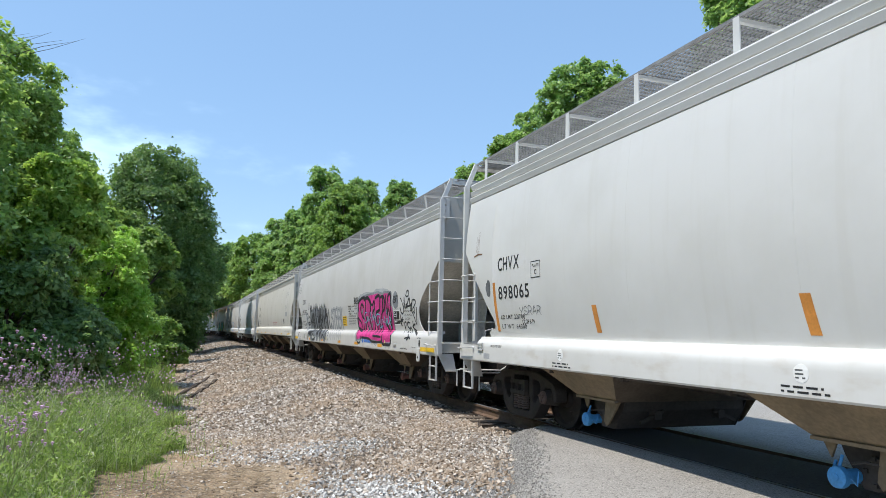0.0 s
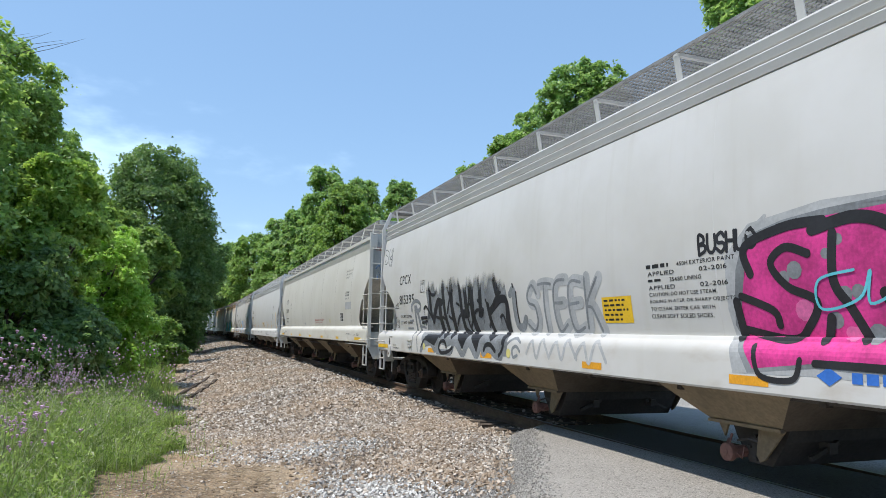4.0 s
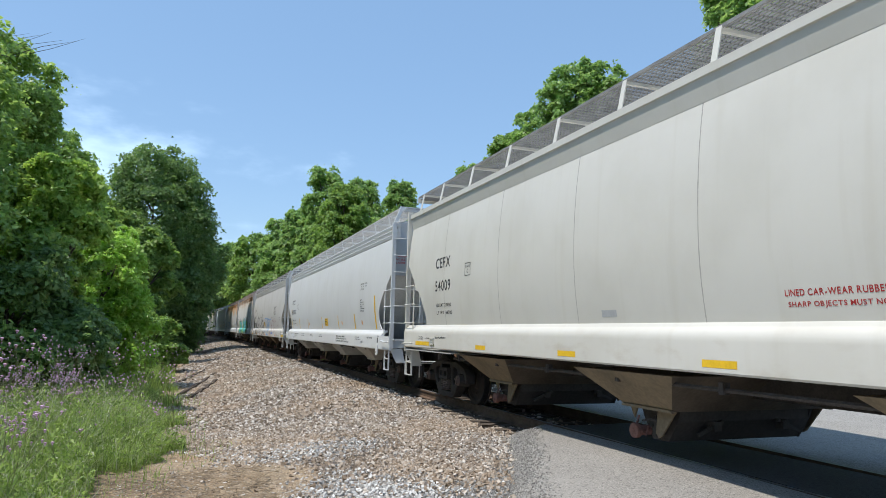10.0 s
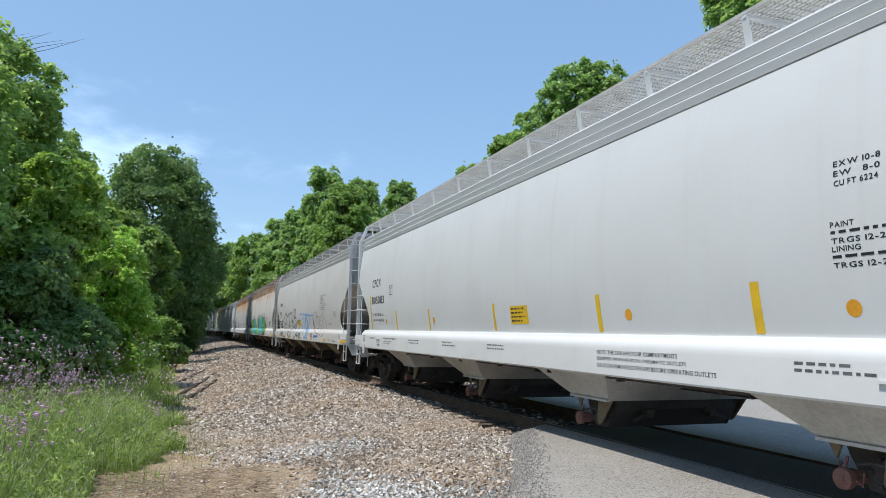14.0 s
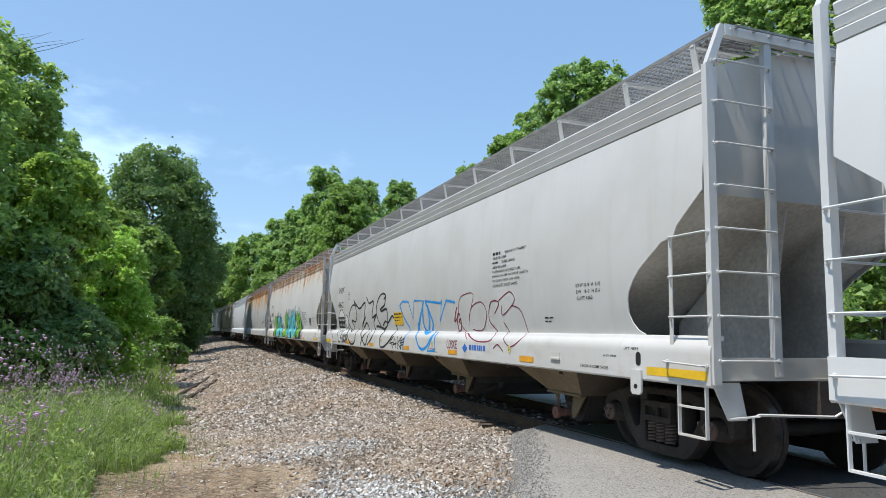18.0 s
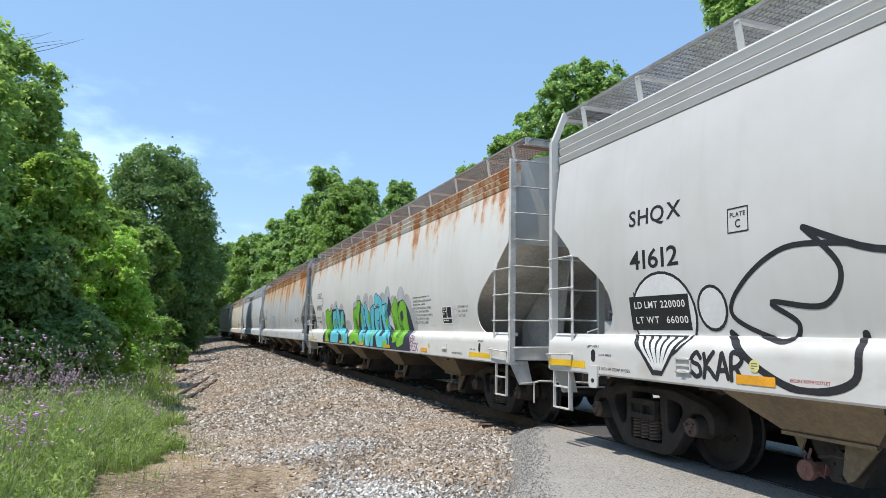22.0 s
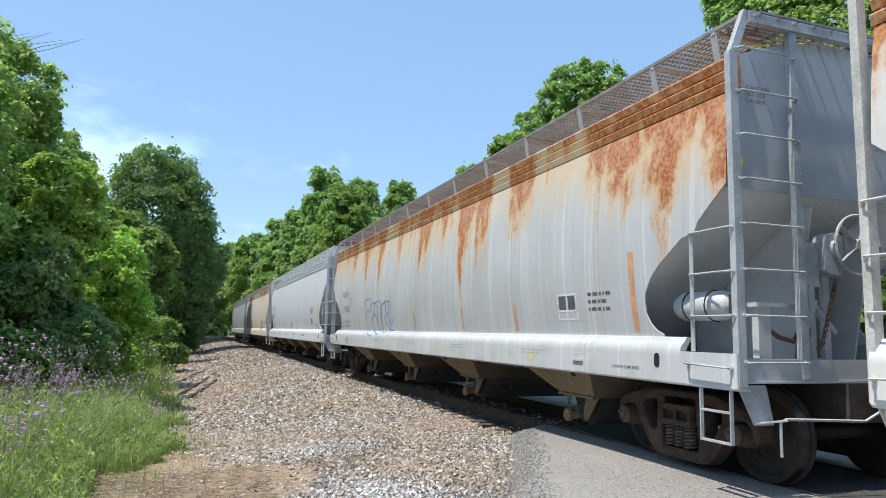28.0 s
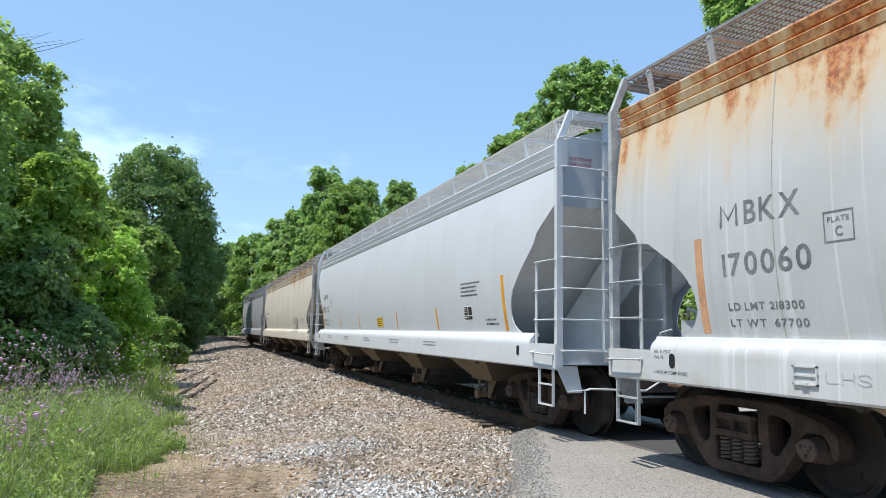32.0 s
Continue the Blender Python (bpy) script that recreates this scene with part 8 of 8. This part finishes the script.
def brake_wheel(car, h):
    """Hand brake on a car's leading end: wheel, gear housing, chain and guard."""
    y = -h + 0.08
    b = Build()
    cx, cz, r = -0.12, 2.30, 0.29
    b.tube([(cx + r * math.cos(k * math.tau / 28), y - 0.10, cz + r * math.sin(k * math.tau / 28)) for k in range(29)], 0.016, 6)
    b.ring([(-0.13, 0.0), (-0.13, 0.05), (-0.09, 0.06), (-0.09, 0.16), (-0.075, 0.16), (-0.075, 0.0)], (cx, y, cz), "y", 20)
    for k in range(5):
        b.bar((cx, y - 0.10, cz), (cx + r * math.cos(k * 1.2566), y - 0.10, cz + r * math.sin(k * 1.2566)), 0.012, 0.05, (0, 1, 0))
    part("brake_wheel", b, M_PALEGREY, car, "grey hand brake wheel")
    b = Build().prism(rounded([(-0.53, 2.02), (-0.30, 1.99), (-0.26, 2.32), (-0.34, 2.42), (-0.50, 2.38)], 0.05), "y", y - 0.07, y + 0.09)
    b.ring([(-0.10, 0.0), (-0.10, 0.07), (-0.06, 0.08), (-0.06, 0.0)], (-0.38, y, 2.26), "y", 14)
    b.tube([(-0.38, y - 0.02, 2.26), (cx, y - 0.06, cz)], 0.025, 8)
    part("brake_housing", b, P_STEELGREY, car, "grey cast hand brake housing")
    b = Build()
    for k in range(11):
        cxk, czk = -0.36 - 0.019 * k, 1.93 - 0.056 * k
        b.tube([(cxk + (0.016 * math.cos(j * 1.05) if k % 2 else 0), y - 0.03 + (0 if k % 2 else 0.016 * math.cos(j * 1.05)), czk + 0.036 * math.sin(j * 1.05)) for j in range(7)], 0.009, 4)
    b.tube([(-0.57, y - 0.03, 1.33), (-0.63, y - 0.03, 1.30), (-0.60, y - 0.03, 1.22)], 0.02, 6)
    tagged(part("brake_chain", b, M_RUST, car, "hanging rusty brake chain"), kind="stuff")
    b = Build().box((-0.75, y - 0.02, 1.88), (-0.55, y + 0.10, 2.30))
    b.bar((-0.66, y, 1.0), (-0.66, y, 1.9), 0.06, 0.06, (0, 1, 0)).bar((-0.42, y + 0.05, 1.0), (-0.42, y + 0.05, 2.0), 0.08, 0.05, (0, 1, 0))
    b.bar((-0.66, y, 1.75), (-0.25, y + 0.1, 1.45), 0.05, 0.05)
    b.tube([(-0.8, y, 1.35), (-0.7, y - 0.02, 1.55), (-0.62, y - 0.02, 1.75)], 0.03, 6)
    part("brake_stand", b, P_STEELGREY, car, "grey guard plate and struts of the hand brake")
    b = Build()
    b.tube([(-0.95, y + 0.3, 1.52), (-0.85, y + 0.2, 1.40), (-0.72, y + 0.15, 1.36), (-0.6, y + 0.2, 1.45)], 0.022, 6)
    part("brake_lever", b, M_RUST, car, "rusty bent brake lever")


reservoir(C[6], HALF[6])
for k in range(8):
    valve_gear(C[k], HALF[k])
brake_wheel(C[6], HALF[6])
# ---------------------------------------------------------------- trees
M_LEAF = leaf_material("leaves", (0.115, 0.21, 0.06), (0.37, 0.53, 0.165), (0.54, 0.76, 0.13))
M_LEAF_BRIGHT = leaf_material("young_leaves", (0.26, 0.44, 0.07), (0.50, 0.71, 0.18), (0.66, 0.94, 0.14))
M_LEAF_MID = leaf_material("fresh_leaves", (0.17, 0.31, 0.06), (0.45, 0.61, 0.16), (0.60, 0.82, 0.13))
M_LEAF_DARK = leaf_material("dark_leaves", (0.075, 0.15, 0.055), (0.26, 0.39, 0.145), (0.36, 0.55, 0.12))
# brighter copy for the woods: the sun on them is put into the colour
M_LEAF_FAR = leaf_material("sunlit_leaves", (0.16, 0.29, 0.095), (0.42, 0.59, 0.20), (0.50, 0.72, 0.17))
M_BARK = plain("bark", (0.12, 0.095, 0.075), 0.9, 0, 0.45, 3, 20, 0.8)


def leaf_cloud(rng, centres, radii, count, size):
    """Broad leaves in many small drooping sprays round clumps, with gaps between them; returns vertices and faces."""
    per = 11
    out = np.repeat(centres, per, 0)
    rr = np.repeat(radii, per)
    o = np.stack([out[:, 0], out[:, 1], np.zeros(len(out))], 1)
    o /= np.linalg.norm(o, axis=1)[:, None] + 1e-6
    d = rng.normal(0, 1, (len(out), 3)) + o * 0.75 + np.array([0, 0, 0.3])
    d /= np.linalg.norm(d, axis=1)[:, None]
    reach = rr * (0.35 + 0.75 * rng.random(len(out)))
    hub = out + d * reach[:, None] * np.array([1, 1, 0.8])
    wide = rr * (0.26 + 0.30 * rng.random(len(out)))
    tilt = d * 0.7 + np.array([0, 0, 0.75]) + rng.normal(0, 0.2, d.shape)
    tilt /= np.linalg.norm(tilt, axis=1)[:, None]
    w = wide ** 2
    which = rng.choice(len(out), count, p=w / w.sum())
    g = rng.normal(0, 0.66, (count, 3))
    up = tilt[which]
    g -= up * (np.sum(g * up, 1) * 0.70)[:, None]
    g[:, 2] -= 0.32 * (g[:, 0] ** 2 + g[:, 1] ** 2)
    p = hub[which] + g * wide[which][:, None]
    inner = rng.random(count) < 0.22
    p[inner] = (out + rng.normal(0, 0.5, out.shape) * rr[:, None])[which[inner]]
    nrm = up * 0.8 + rng.normal(0, 0.45, (count, 3))
    nrm /= np.linalg.norm(nrm, axis=1)[:, None]
    a = np.cross(nrm, rng.normal(0, 1, (count, 3)))
    a /= np.linalg.norm(a, axis=1)[:, None]
    c = np.cross(nrm, a)
    s = size * (0.6 + 0.7 * rng.random(count))[:, None]
    v = np.stack([p - a * s, p + a * s * 0.55 + c * s * 0.8, p + a * s * 0.55 - c * s * 0.8], 1).reshape(-1, 3)
    return v, np.arange(count * 3).reshape(-1, 3)


def tree(seed, height, spread, count, size, material, low=0.22, name="tree", label="", clumps=110):
    """A broadleaf tree: tapered trunk, limbs and a crown of many leaf clumps."""
    r = np.random.default_rng(seed)
    t = tagged(new(name), label or "tall green broadleaf tree in full summer leaf", "bush" if name == "bush" else "tree")
    hz = low + (1.0 - low) * r.random(clumps) ** 0.85
    q = (hz - low) / (1.0 - low)
    env = np.sqrt(np.clip(1 - (2 * np.clip(q, 0, 1) ** 0.85 - 0.85) ** 2 / 1.6, 0.02, 1))
    ang = r.random(clumps) * math.tau
    lobes = 1 + 0.13 * np.sin(2 * ang + 7 * q + seed) + 0.10 * np.sin(3 * ang - 11 * q + 2 * seed)
    rad = spread * env * lobes * (0.30 + 0.62 * r.random(clumps) ** 0.4)
    rr = spread * (0.15 + 0.14 * r.random(clumps)) * (110 / clumps) ** 0.25
    cen = np.stack([np.cos(ang) * rad, np.sin(ang) * rad, hz * height - rr * 0.7], 1)
    b = Build()
    lean = r.normal(0, 0.02 * height, 2)
    zs = np.linspace(-0.4, height * 0.8, 8)
    base = 0.013 * height + 0.04
    b.tube([(lean[0] * (z / height) ** 2, lean[1] * (z / height) ** 2, z) for z in zs], [base * (1 - 0.85 * k / 7) for k in range(8)], 8)
    for k in range(min(clumps, 22)):
        z0 = max(0.12 * height, cen[k, 2] - 0.25 * height * r.random() - 0.5)
        z0 = min(z0, height * 0.72)
        p0, p1 = Vector((lean[0] * (z0 / height) ** 2, lean[1] * (z0 / height) ** 2, z0)), Vector(cen[k])
        b.tube([p0, p0.lerp(p1, 0.5) + Vector((0, 0, 0.05 * height * (r.random() - 0.3))), p1], [base * 0.38, base * 0.24, base * 0.08], 5)
    part("trunk", b, M_BARK, t, "grey-brown bark", smooth=True)
    v, f = leaf_cloud(r, cen, rr, int(count * 1.9), size * 0.86)
    part("crown", fast_mesh("crown", v, f, material), None, t)
    return t


def at_ray(u, d):
    """Ground place d metres away along the direction that leans u degrees to the right of the track."""
    a = radians(u)
    return EYE.x + d * math.sin(a), d * math.cos(a)


def plant(kind, bearing, dist, height, spread, seed, count=9000, size=0.2, material=None, low=0.2, label="", clumps=26):
    x, y = at_ray(bearing, dist)
    t = tree(seed, height, spread, count, size, material or M_LEAF, low, kind, label, clumps)
    z = float(ground_z(x, y)) - 0.05
    t.matrix_basis = pose(x, y, z, 0, 0, seed * 37 % 360)
    return t


# bearings are degrees from the line of the track
DARKTREE = "dark green broadleaf tree crowding the path"
plant("tree", -14.6, 22.5, 10.3, 2.35, 1, 60000, 0.075, M_LEAF, 0.0, DARKTREE, 230)
plant("tree", -9.7, 19.5, 6.5, 1.2, 14, 26000, 0.075, M_LEAF_MID, 0.1, "fresh green young tree beside the path", 90)
plant("tree", -11.0, 44, 14.0, 3.3, 3, 40000, 0.12, M_LEAF, 0.0, DARKTREE, 150)
plant("tree", -19.5, 19, 9.8, 3.2, 2, 36000, 0.085, M_LEAF, 0.0, DARKTREE, 130)
plant("tree", -8.8, 47, 12.2, 2.4, 12, 26000, 0.12, M_LEAF, 0.0, DARKTREE, 110)
plant("bush", -6.4, 27, 5.75, 1.8, 4, 50000, 0.08, M_LEAF_BRIGHT, 0.0, "bright yellow-green leafy sapling beside the track", 190)
plant("tree", -3.4, 45, 8.3, 1.7, 13, 12000, 0.15, M_LEAF, 0.0, "slender young green tree beside the track", 60)
plant("bush", -2.6, 36, 2.9, 1.2, 5, 6000, 0.11, M_LEAF, 0.0, "low green bush at the foot of the trees", 40)
plant("bush", -8.6, 18.5, 2.9, 1.2, 6, 14000, 0.075, M_LEAF_DARK, 0.0, "low green bush at the foot of the trees", 50)
plant("bush", -12.3, 18, 4.1, 1.6, 7, 18000, 0.08, M_LEAF_DARK, 0.0, "low green bush at the foot of the trees", 50)
plant("tree", -3.3, 60, 17.0, 5.4, 8, 72000, 0.14, M_LEAF_DARK, 0.0, "large round-crowned dark green tree", 380)
plant("tree", -7.0, 58, 12.5, 3.6, 9, 18000, 0.22, M_LEAF, 0.0, DARKTREE, 90)
plant("tree", -1.5, 105, 14.0, 5.0, 10, 10000, 0.30, M_LEAF_DARK, 0.0, DARKTREE, 60)
plant("tree", 0.4, 150, 12.0, 6.0, 11, 8000, 0.36, M_LEAF_DARK, 0.0, DARKTREE, 60)
far_rng = np.random.default_rng(77)
WOODS = ((2.6, 150, 20, 4.6), (1.3, 190, 15, 6), (4.5, 130, 19.5, 5), (6.7, 112, 19.5, 4.5), (8.3, 100, 20, 4), (10, 90, 23.5, 3.6), (11.6, 84, 20, 4), (13.2, 88, 21.5, 3.6), (16.3, 95, 23, 3.2),
         (14.8, 84, 16, 4.5), (18.5, 80, 16, 5), (20.5, 70, 15, 4.5), (22.7, 60, 17, 2.8), (24.3, 62, 14, 4), (25.9, 55, 18.5, 2.8), (28.3, 52, 19.5, 3.2), (31.0, 50, 21.8, 3.4), (33.0, 50, 22.3, 3.0),
         (36.2, 48, 12.5, 3.5), (39.3, 46, 11.5, 3.5), (43.6, 42, 23, 2.8), (47, 40, 24, 3.6), (51.5, 38, 24, 4), (56, 38, 23, 4.5))
for i, (be, di, he, sp) in enumerate(WOODS):
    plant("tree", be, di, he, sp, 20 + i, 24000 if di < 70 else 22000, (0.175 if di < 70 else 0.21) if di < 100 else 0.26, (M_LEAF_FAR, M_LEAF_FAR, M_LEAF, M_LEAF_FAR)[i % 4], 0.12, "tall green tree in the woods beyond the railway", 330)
for i in range(18):
    plant("bush", 14 + i * 2.6, 32 + 8 * far_rng.random(), 5 + 3 * far_rng.random(), 2.6, 60 + i, 4500, 0.2, M_LEAF, 0.0, "green undergrowth beyond the railway", 30)
for i in range(10):
    plant("tree", -25 - i * 7, 22 + 4 * far_rng.random(), 12, 4.5, 80 + i, 3000, 0.35, M_LEAF_DARK, 0.0, DARKTREE, 30)

for i, (be, di, he, sp) in enumerate(((-8, 75, 11, 5), (-12, 48, 10, 4), (-15, 40, 11, 4), (-4.5, 85, 12, 5), (-6.5, 95, 13, 6), (0.6, 210, 15, 8), (-1.0, 180, 14, 8), (1.6, 240, 16, 9), (3.0, 200, 15, 8), (5.5, 170, 14, 7))):
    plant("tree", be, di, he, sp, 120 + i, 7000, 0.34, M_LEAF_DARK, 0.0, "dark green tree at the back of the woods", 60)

for i, (s, off, he) in enumerate(((88, -8.0, 16), (94, -8.0, 17), (101, -7.5, 18), (109, -7.0, 17), (118, -7.0, 18), (128, -7.0, 17), (140, -7, 18), (152, -7, 18), (165, -7, 17), (180, -7, 18), (196, -7, 18))):
    x, y, _ = line_at(s, off)
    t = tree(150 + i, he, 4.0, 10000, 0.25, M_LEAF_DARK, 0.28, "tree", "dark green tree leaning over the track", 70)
    t.matrix_basis = pose(x, y, float(ground_z(x, y)) - 0.05, 0, 0, 51 * i % 360)

# bare twigs on the tallest tree by the path
x, y = at_ray(-14.0, 21.5)
b = Build()
for k in range(7):
    o = Vector((x - 0.6 + 0.12 * k, y, 8.6))
    b.tube([o, o + Vector((0.35 + 0.1 * k, -0.1, 0.55 - 0.03 * k)), o + Vector((0.8 + 0.16 * k, 0.1 * (k % 3), 0.75 + 0.05 * (k % 4)))], [0.014, 0.009, 0.003], 4)
tagged(part("bare_branch", b, M_BARK), "bare dead twigs above the leaves", "branch")

# distant ridge
b = Build()
rows = []
for k in range(61):
    a = radians(-60 + 2.6 * k)
    top = 70 + 26 * math.sin(k * 0.7) + 14 * math.sin(k * 1.9 + 1)
    rows.append([(1500 * math.sin(a), 1500 * math.cos(a), -5), (1540 * math.sin(a), 1540 * math.cos(a), top * 0.6), (1640 * math.sin(a), 1640 * math.cos(a), top + 75)])
b.sheet(rows)
tagged(part("backdrop_ridge", b, plain("hazy_wooded_ridge", (0.10, 0.17, 0.20), 1.0, 0, 0.2, 0.01, 0.2, 0), smooth=True), "hazy blue-green wooded ridge in the distance", "hill", kind="structure")


# ---------------------------------------------------------------- weeds beside the path
M_GRASS = leaf_material("tall_grass", (0.06, 0.11, 0.022), (0.48, 0.62, 0.18), (0.42, 0.60, 0.11), 1.2)
M_SEED = leaf_material("weed_seed_heads", (0.28, 0.32, 0.17), (0.66, 0.67, 0.46), (0.52, 0.55, 0.3), 2.0)
M_STALK = leaf_material("weed_stalk", (0.16, 0.19, 0.08), (0.30, 0.32, 0.16), (0.3, 0.32, 0.12), 1.2)
M_PURPLE = plain("purple_petals", (0.60, 0.38, 0.52), 0.7, 0, 0.4, 9, 60, 0)


def weed_edge(y):
    """How far the weeds reach towards the ballast."""
    return -6.52 - 0.02 * (y - 8) + 0.30 * np.sin(y * 1.3) + 0.16 * np.sin(y * 4.1) + 0.10 * np.sin(y * 9.7) - 0.75 * smooth01((9.5 - y) / 3.0) - 0.06 * smooth01((13.5 - y) / 4.0)


def blades(name, n, y0, y1, height, width, seed, material, label, depth=6.0, stems=False):
    r = np.random.default_rng(seed)
    y = y0 + (y1 - y0) * r.random(n) ** 1.3
    x = weed_edge(y) - depth * r.random(n) ** 1.6
    hgt = height * (0.25 + 0.95 * r.random(n) ** 1.5) * (0.75 + 0.35 * np.sin(x * 2.3 + 1.1 * y) * np.sin(y * 1.9)) * np.clip(0.45 + (weed_edge(y) - x) / 1.2, 0.3, 1.0)
    a = r.random(n) * math.tau
    lean = hgt[:, None] * np.stack([np.cos(a), np.sin(a)], 1) * (0.12 + 0.42 * r.random(n))[:, None]
    base = np.stack([x, y, ground_z(x, y) - 0.02], 1)
    ca = r.random(n) * math.tau
    side = np.stack([np.cos(ca), np.sin(ca), np.zeros(n)], 1) * (width * (0.6 + 0.8 * r.random(n)))[:, None]
    mid = base + np.concatenate([lean * 0.35, hgt[:, None] * 0.62], 1)
    top = base + np.concatenate([lean, hgt[:, None] * (0.95 - 0.1 * r.random(n))[:, None]], 1)
    v = np.stack([base - side, base + side, mid + side * 0.8, mid - side * 0.8, top + side * 0.12, top - side * 0.12], 1).reshape(-1, 3)
    f = (np.arange(n)[:, None, None] * 6 + np.array([(0, 1, 2, 3), (3, 2, 4, 5)])[None]).reshape(-1, 4)
    return tagged(new(name, fast_mesh(name, v, f, material)), label, "grass", kind="stuff")


blades("tall_grass", 34000, 5.2, 15, 0.86, 0.0036, 3, M_GRASS, "tall pale green grass and weeds")
blades("tall_grass", 30000, 14, 36, 0.80, 0.008, 4, M_GRASS, "tall pale green grass and weeds", 7)
blades("short_grass", 12000, 5.0, 14, 0.20, 0.008, 5, M_GRASS, "short grass at the edge of the dirt", 5)


def weed_leaves(n, seed, material, small, large):
    """Small leaves and seed heads scattered through the weeds."""
    r = np.random.default_rng(seed)
    y = 5.2 + 14 * r.random(n) ** 1.3
    x = weed_edge(y) - 5.0 * r.random(n) ** 1.5
    top = 0.90 * np.clip(0.4 + (weed_edge(y) - x) / 1.2, 0.25, 1.0) * (0.75 + 0.35 * np.sin(x * 2.3 + 1.1 * y) * np.sin(y * 1.9))
    p = np.stack([x, y, ground_z(x, y) + top * (0.08 + 1.0 * r.random(n))], 1)
    a = r.normal(0, 1, (n, 3))
    a /= np.linalg.norm(a, axis=1)[:, None]
    c = np.cross(a, r.normal(0, 1, (n, 3)))
    c /= np.linalg.norm(c, axis=1)[:, None]
    s = (small + (large - small) * r.random(n) ** 2)[:, None]
    v = np.stack([p - a * s, p + a * s + c * s * 0.4, p + a * s * 0.6 - c * s * 0.4], 1).reshape(-1, 3)
    return tagged(new("weed_foliage", fast_mesh("weed_foliage", v, np.arange(n * 3).reshape(-1, 3), material)), "small pale green leaves and seed heads of tall weeds", "weeds", kind="stuff")


weed_leaves(90000, 21, M_GRASS, 0.012, 0.045)
blades("stray_grass", 1500, 5.4, 22, 0.5, 0.004, 12, M_GRASS, "thin stray grass at the edge of the stones", 1.5).location.x = 0.75
weed_leaves(42000, 22, M_SEED, 0.007, 0.020)
blades("dry_stalks", 7000, 5.2, 17, 1.2, 0.0032, 8, M_SEED, "pale dry weed stalks", 5)


def wildflower(seed, height):
    """A branching weed with small purple flower heads."""
    r = np.random.default_rng(seed)
    w = tagged(new("wildflower"), "tall thin weed with small purple thistle-like flowers", "wildflower", "purple wildflowers among the grass")
    st, fl, lf = Build(), Build(), Build()
    def branch(p, d, length, rad, level):
        q = p + d * length
        st.tube([p, p.lerp(q, 0.5) + Vector(r.normal(0, 0.02 * length, 3)), q], [rad, rad * 0.8, rad * 0.6], 4)
        if level == 0 or r.random() < 0.15:
            fl.ring([(-0.015, 0.0), (-0.010, 0.005), (0.0, 0.006), (0.004, 0.011), (0.011, 0.014), (0.016, 0.0)], tuple(q), "z", 6)
            return
        for k in range(2 + (r.random() < 0.6)):
            nd = (d + Vector(r.normal(0, 0.42, 3)) + Vector((0, 0, 0.15))).normalized()
            branch(p.lerp(q, 0.6 + 0.4 * r.random()), nd, length * (0.45 + 0.2 * r.random()), rad * 0.62, level - 1)
    d0 = (Vector((0, 0, 1)) + Vector(r.normal(0, 0.09, 3))).normalized()
    branch(Vector((0, 0, -0.03)), d0, height * 0.52, 0.0045, 3)
    for k in range(16):
        z = height * (0.05 + 0.55 * r.random())
        a = r.random() * math.tau
        o = Vector((math.cos(a), math.sin(a), 0.5))
        sd = Vector((-math.sin(a), math.cos(a), 0)) * 0.008
        p = Vector((d0.x * z, d0.y * z, z))
        lf.add([p - sd * 0.4, p + o * 0.05 - sd, p + o * 0.10, p + o * 0.05 + sd], [(0, 1, 2, 3)])
    part("stem", st, M_STALK, w)
    tagged(part("blossom", fl, M_PURPLE, w, "small purple flower heads"), kind="stuff")
    part("foliage", lf, M_GRASS, w)
    return w


fr = np.random.default_rng(9)
FLOWERS = [wildflower(200 + k, 0.8 + 0.125 * k) for k in range(8)]
for i in range(230):
    y = 5.6 + 11 * fr.random() ** 1.2
    x = float(weed_edge(y)) - 0.1 - 3.6 * fr.random()
    m = pose(x, y, float(ground_z(x, y)), fr.normal(0, 5), fr.normal(0, 5), 360 * fr.random())
    if i < 8:
        FLOWERS[i].matrix_basis = m
    else:
        copy_thing(FLOWERS[i % 8], m)


# ---------------------------------------------------------------- how the train travels
def ahead(t):
    """Metres that the train has gone since the start."""
    return 3.945 * t + 0.535 / 64 * ((t - 16) ** 2 - 256)


def motions():
    for car, s0 in CARS:
        rows = []
        for k in range(33):
            x, y, a = line_at(s0 - ahead(k))
            rows.append((k, pose(x, y, 0, 0, 0, math.degrees(a))))
        walk(car, rows)
    shown = {c for c, s in CARS[:8]}
    for car, ws, a in WHEELSETS:
        if car in shown:
            rows = [(k * 0.16, pose(0, a, 0.457, math.degrees(ahead(k * 0.16) / 0.457) % 360)) for k in range(201)]
            walk(ws, rows)


motions()
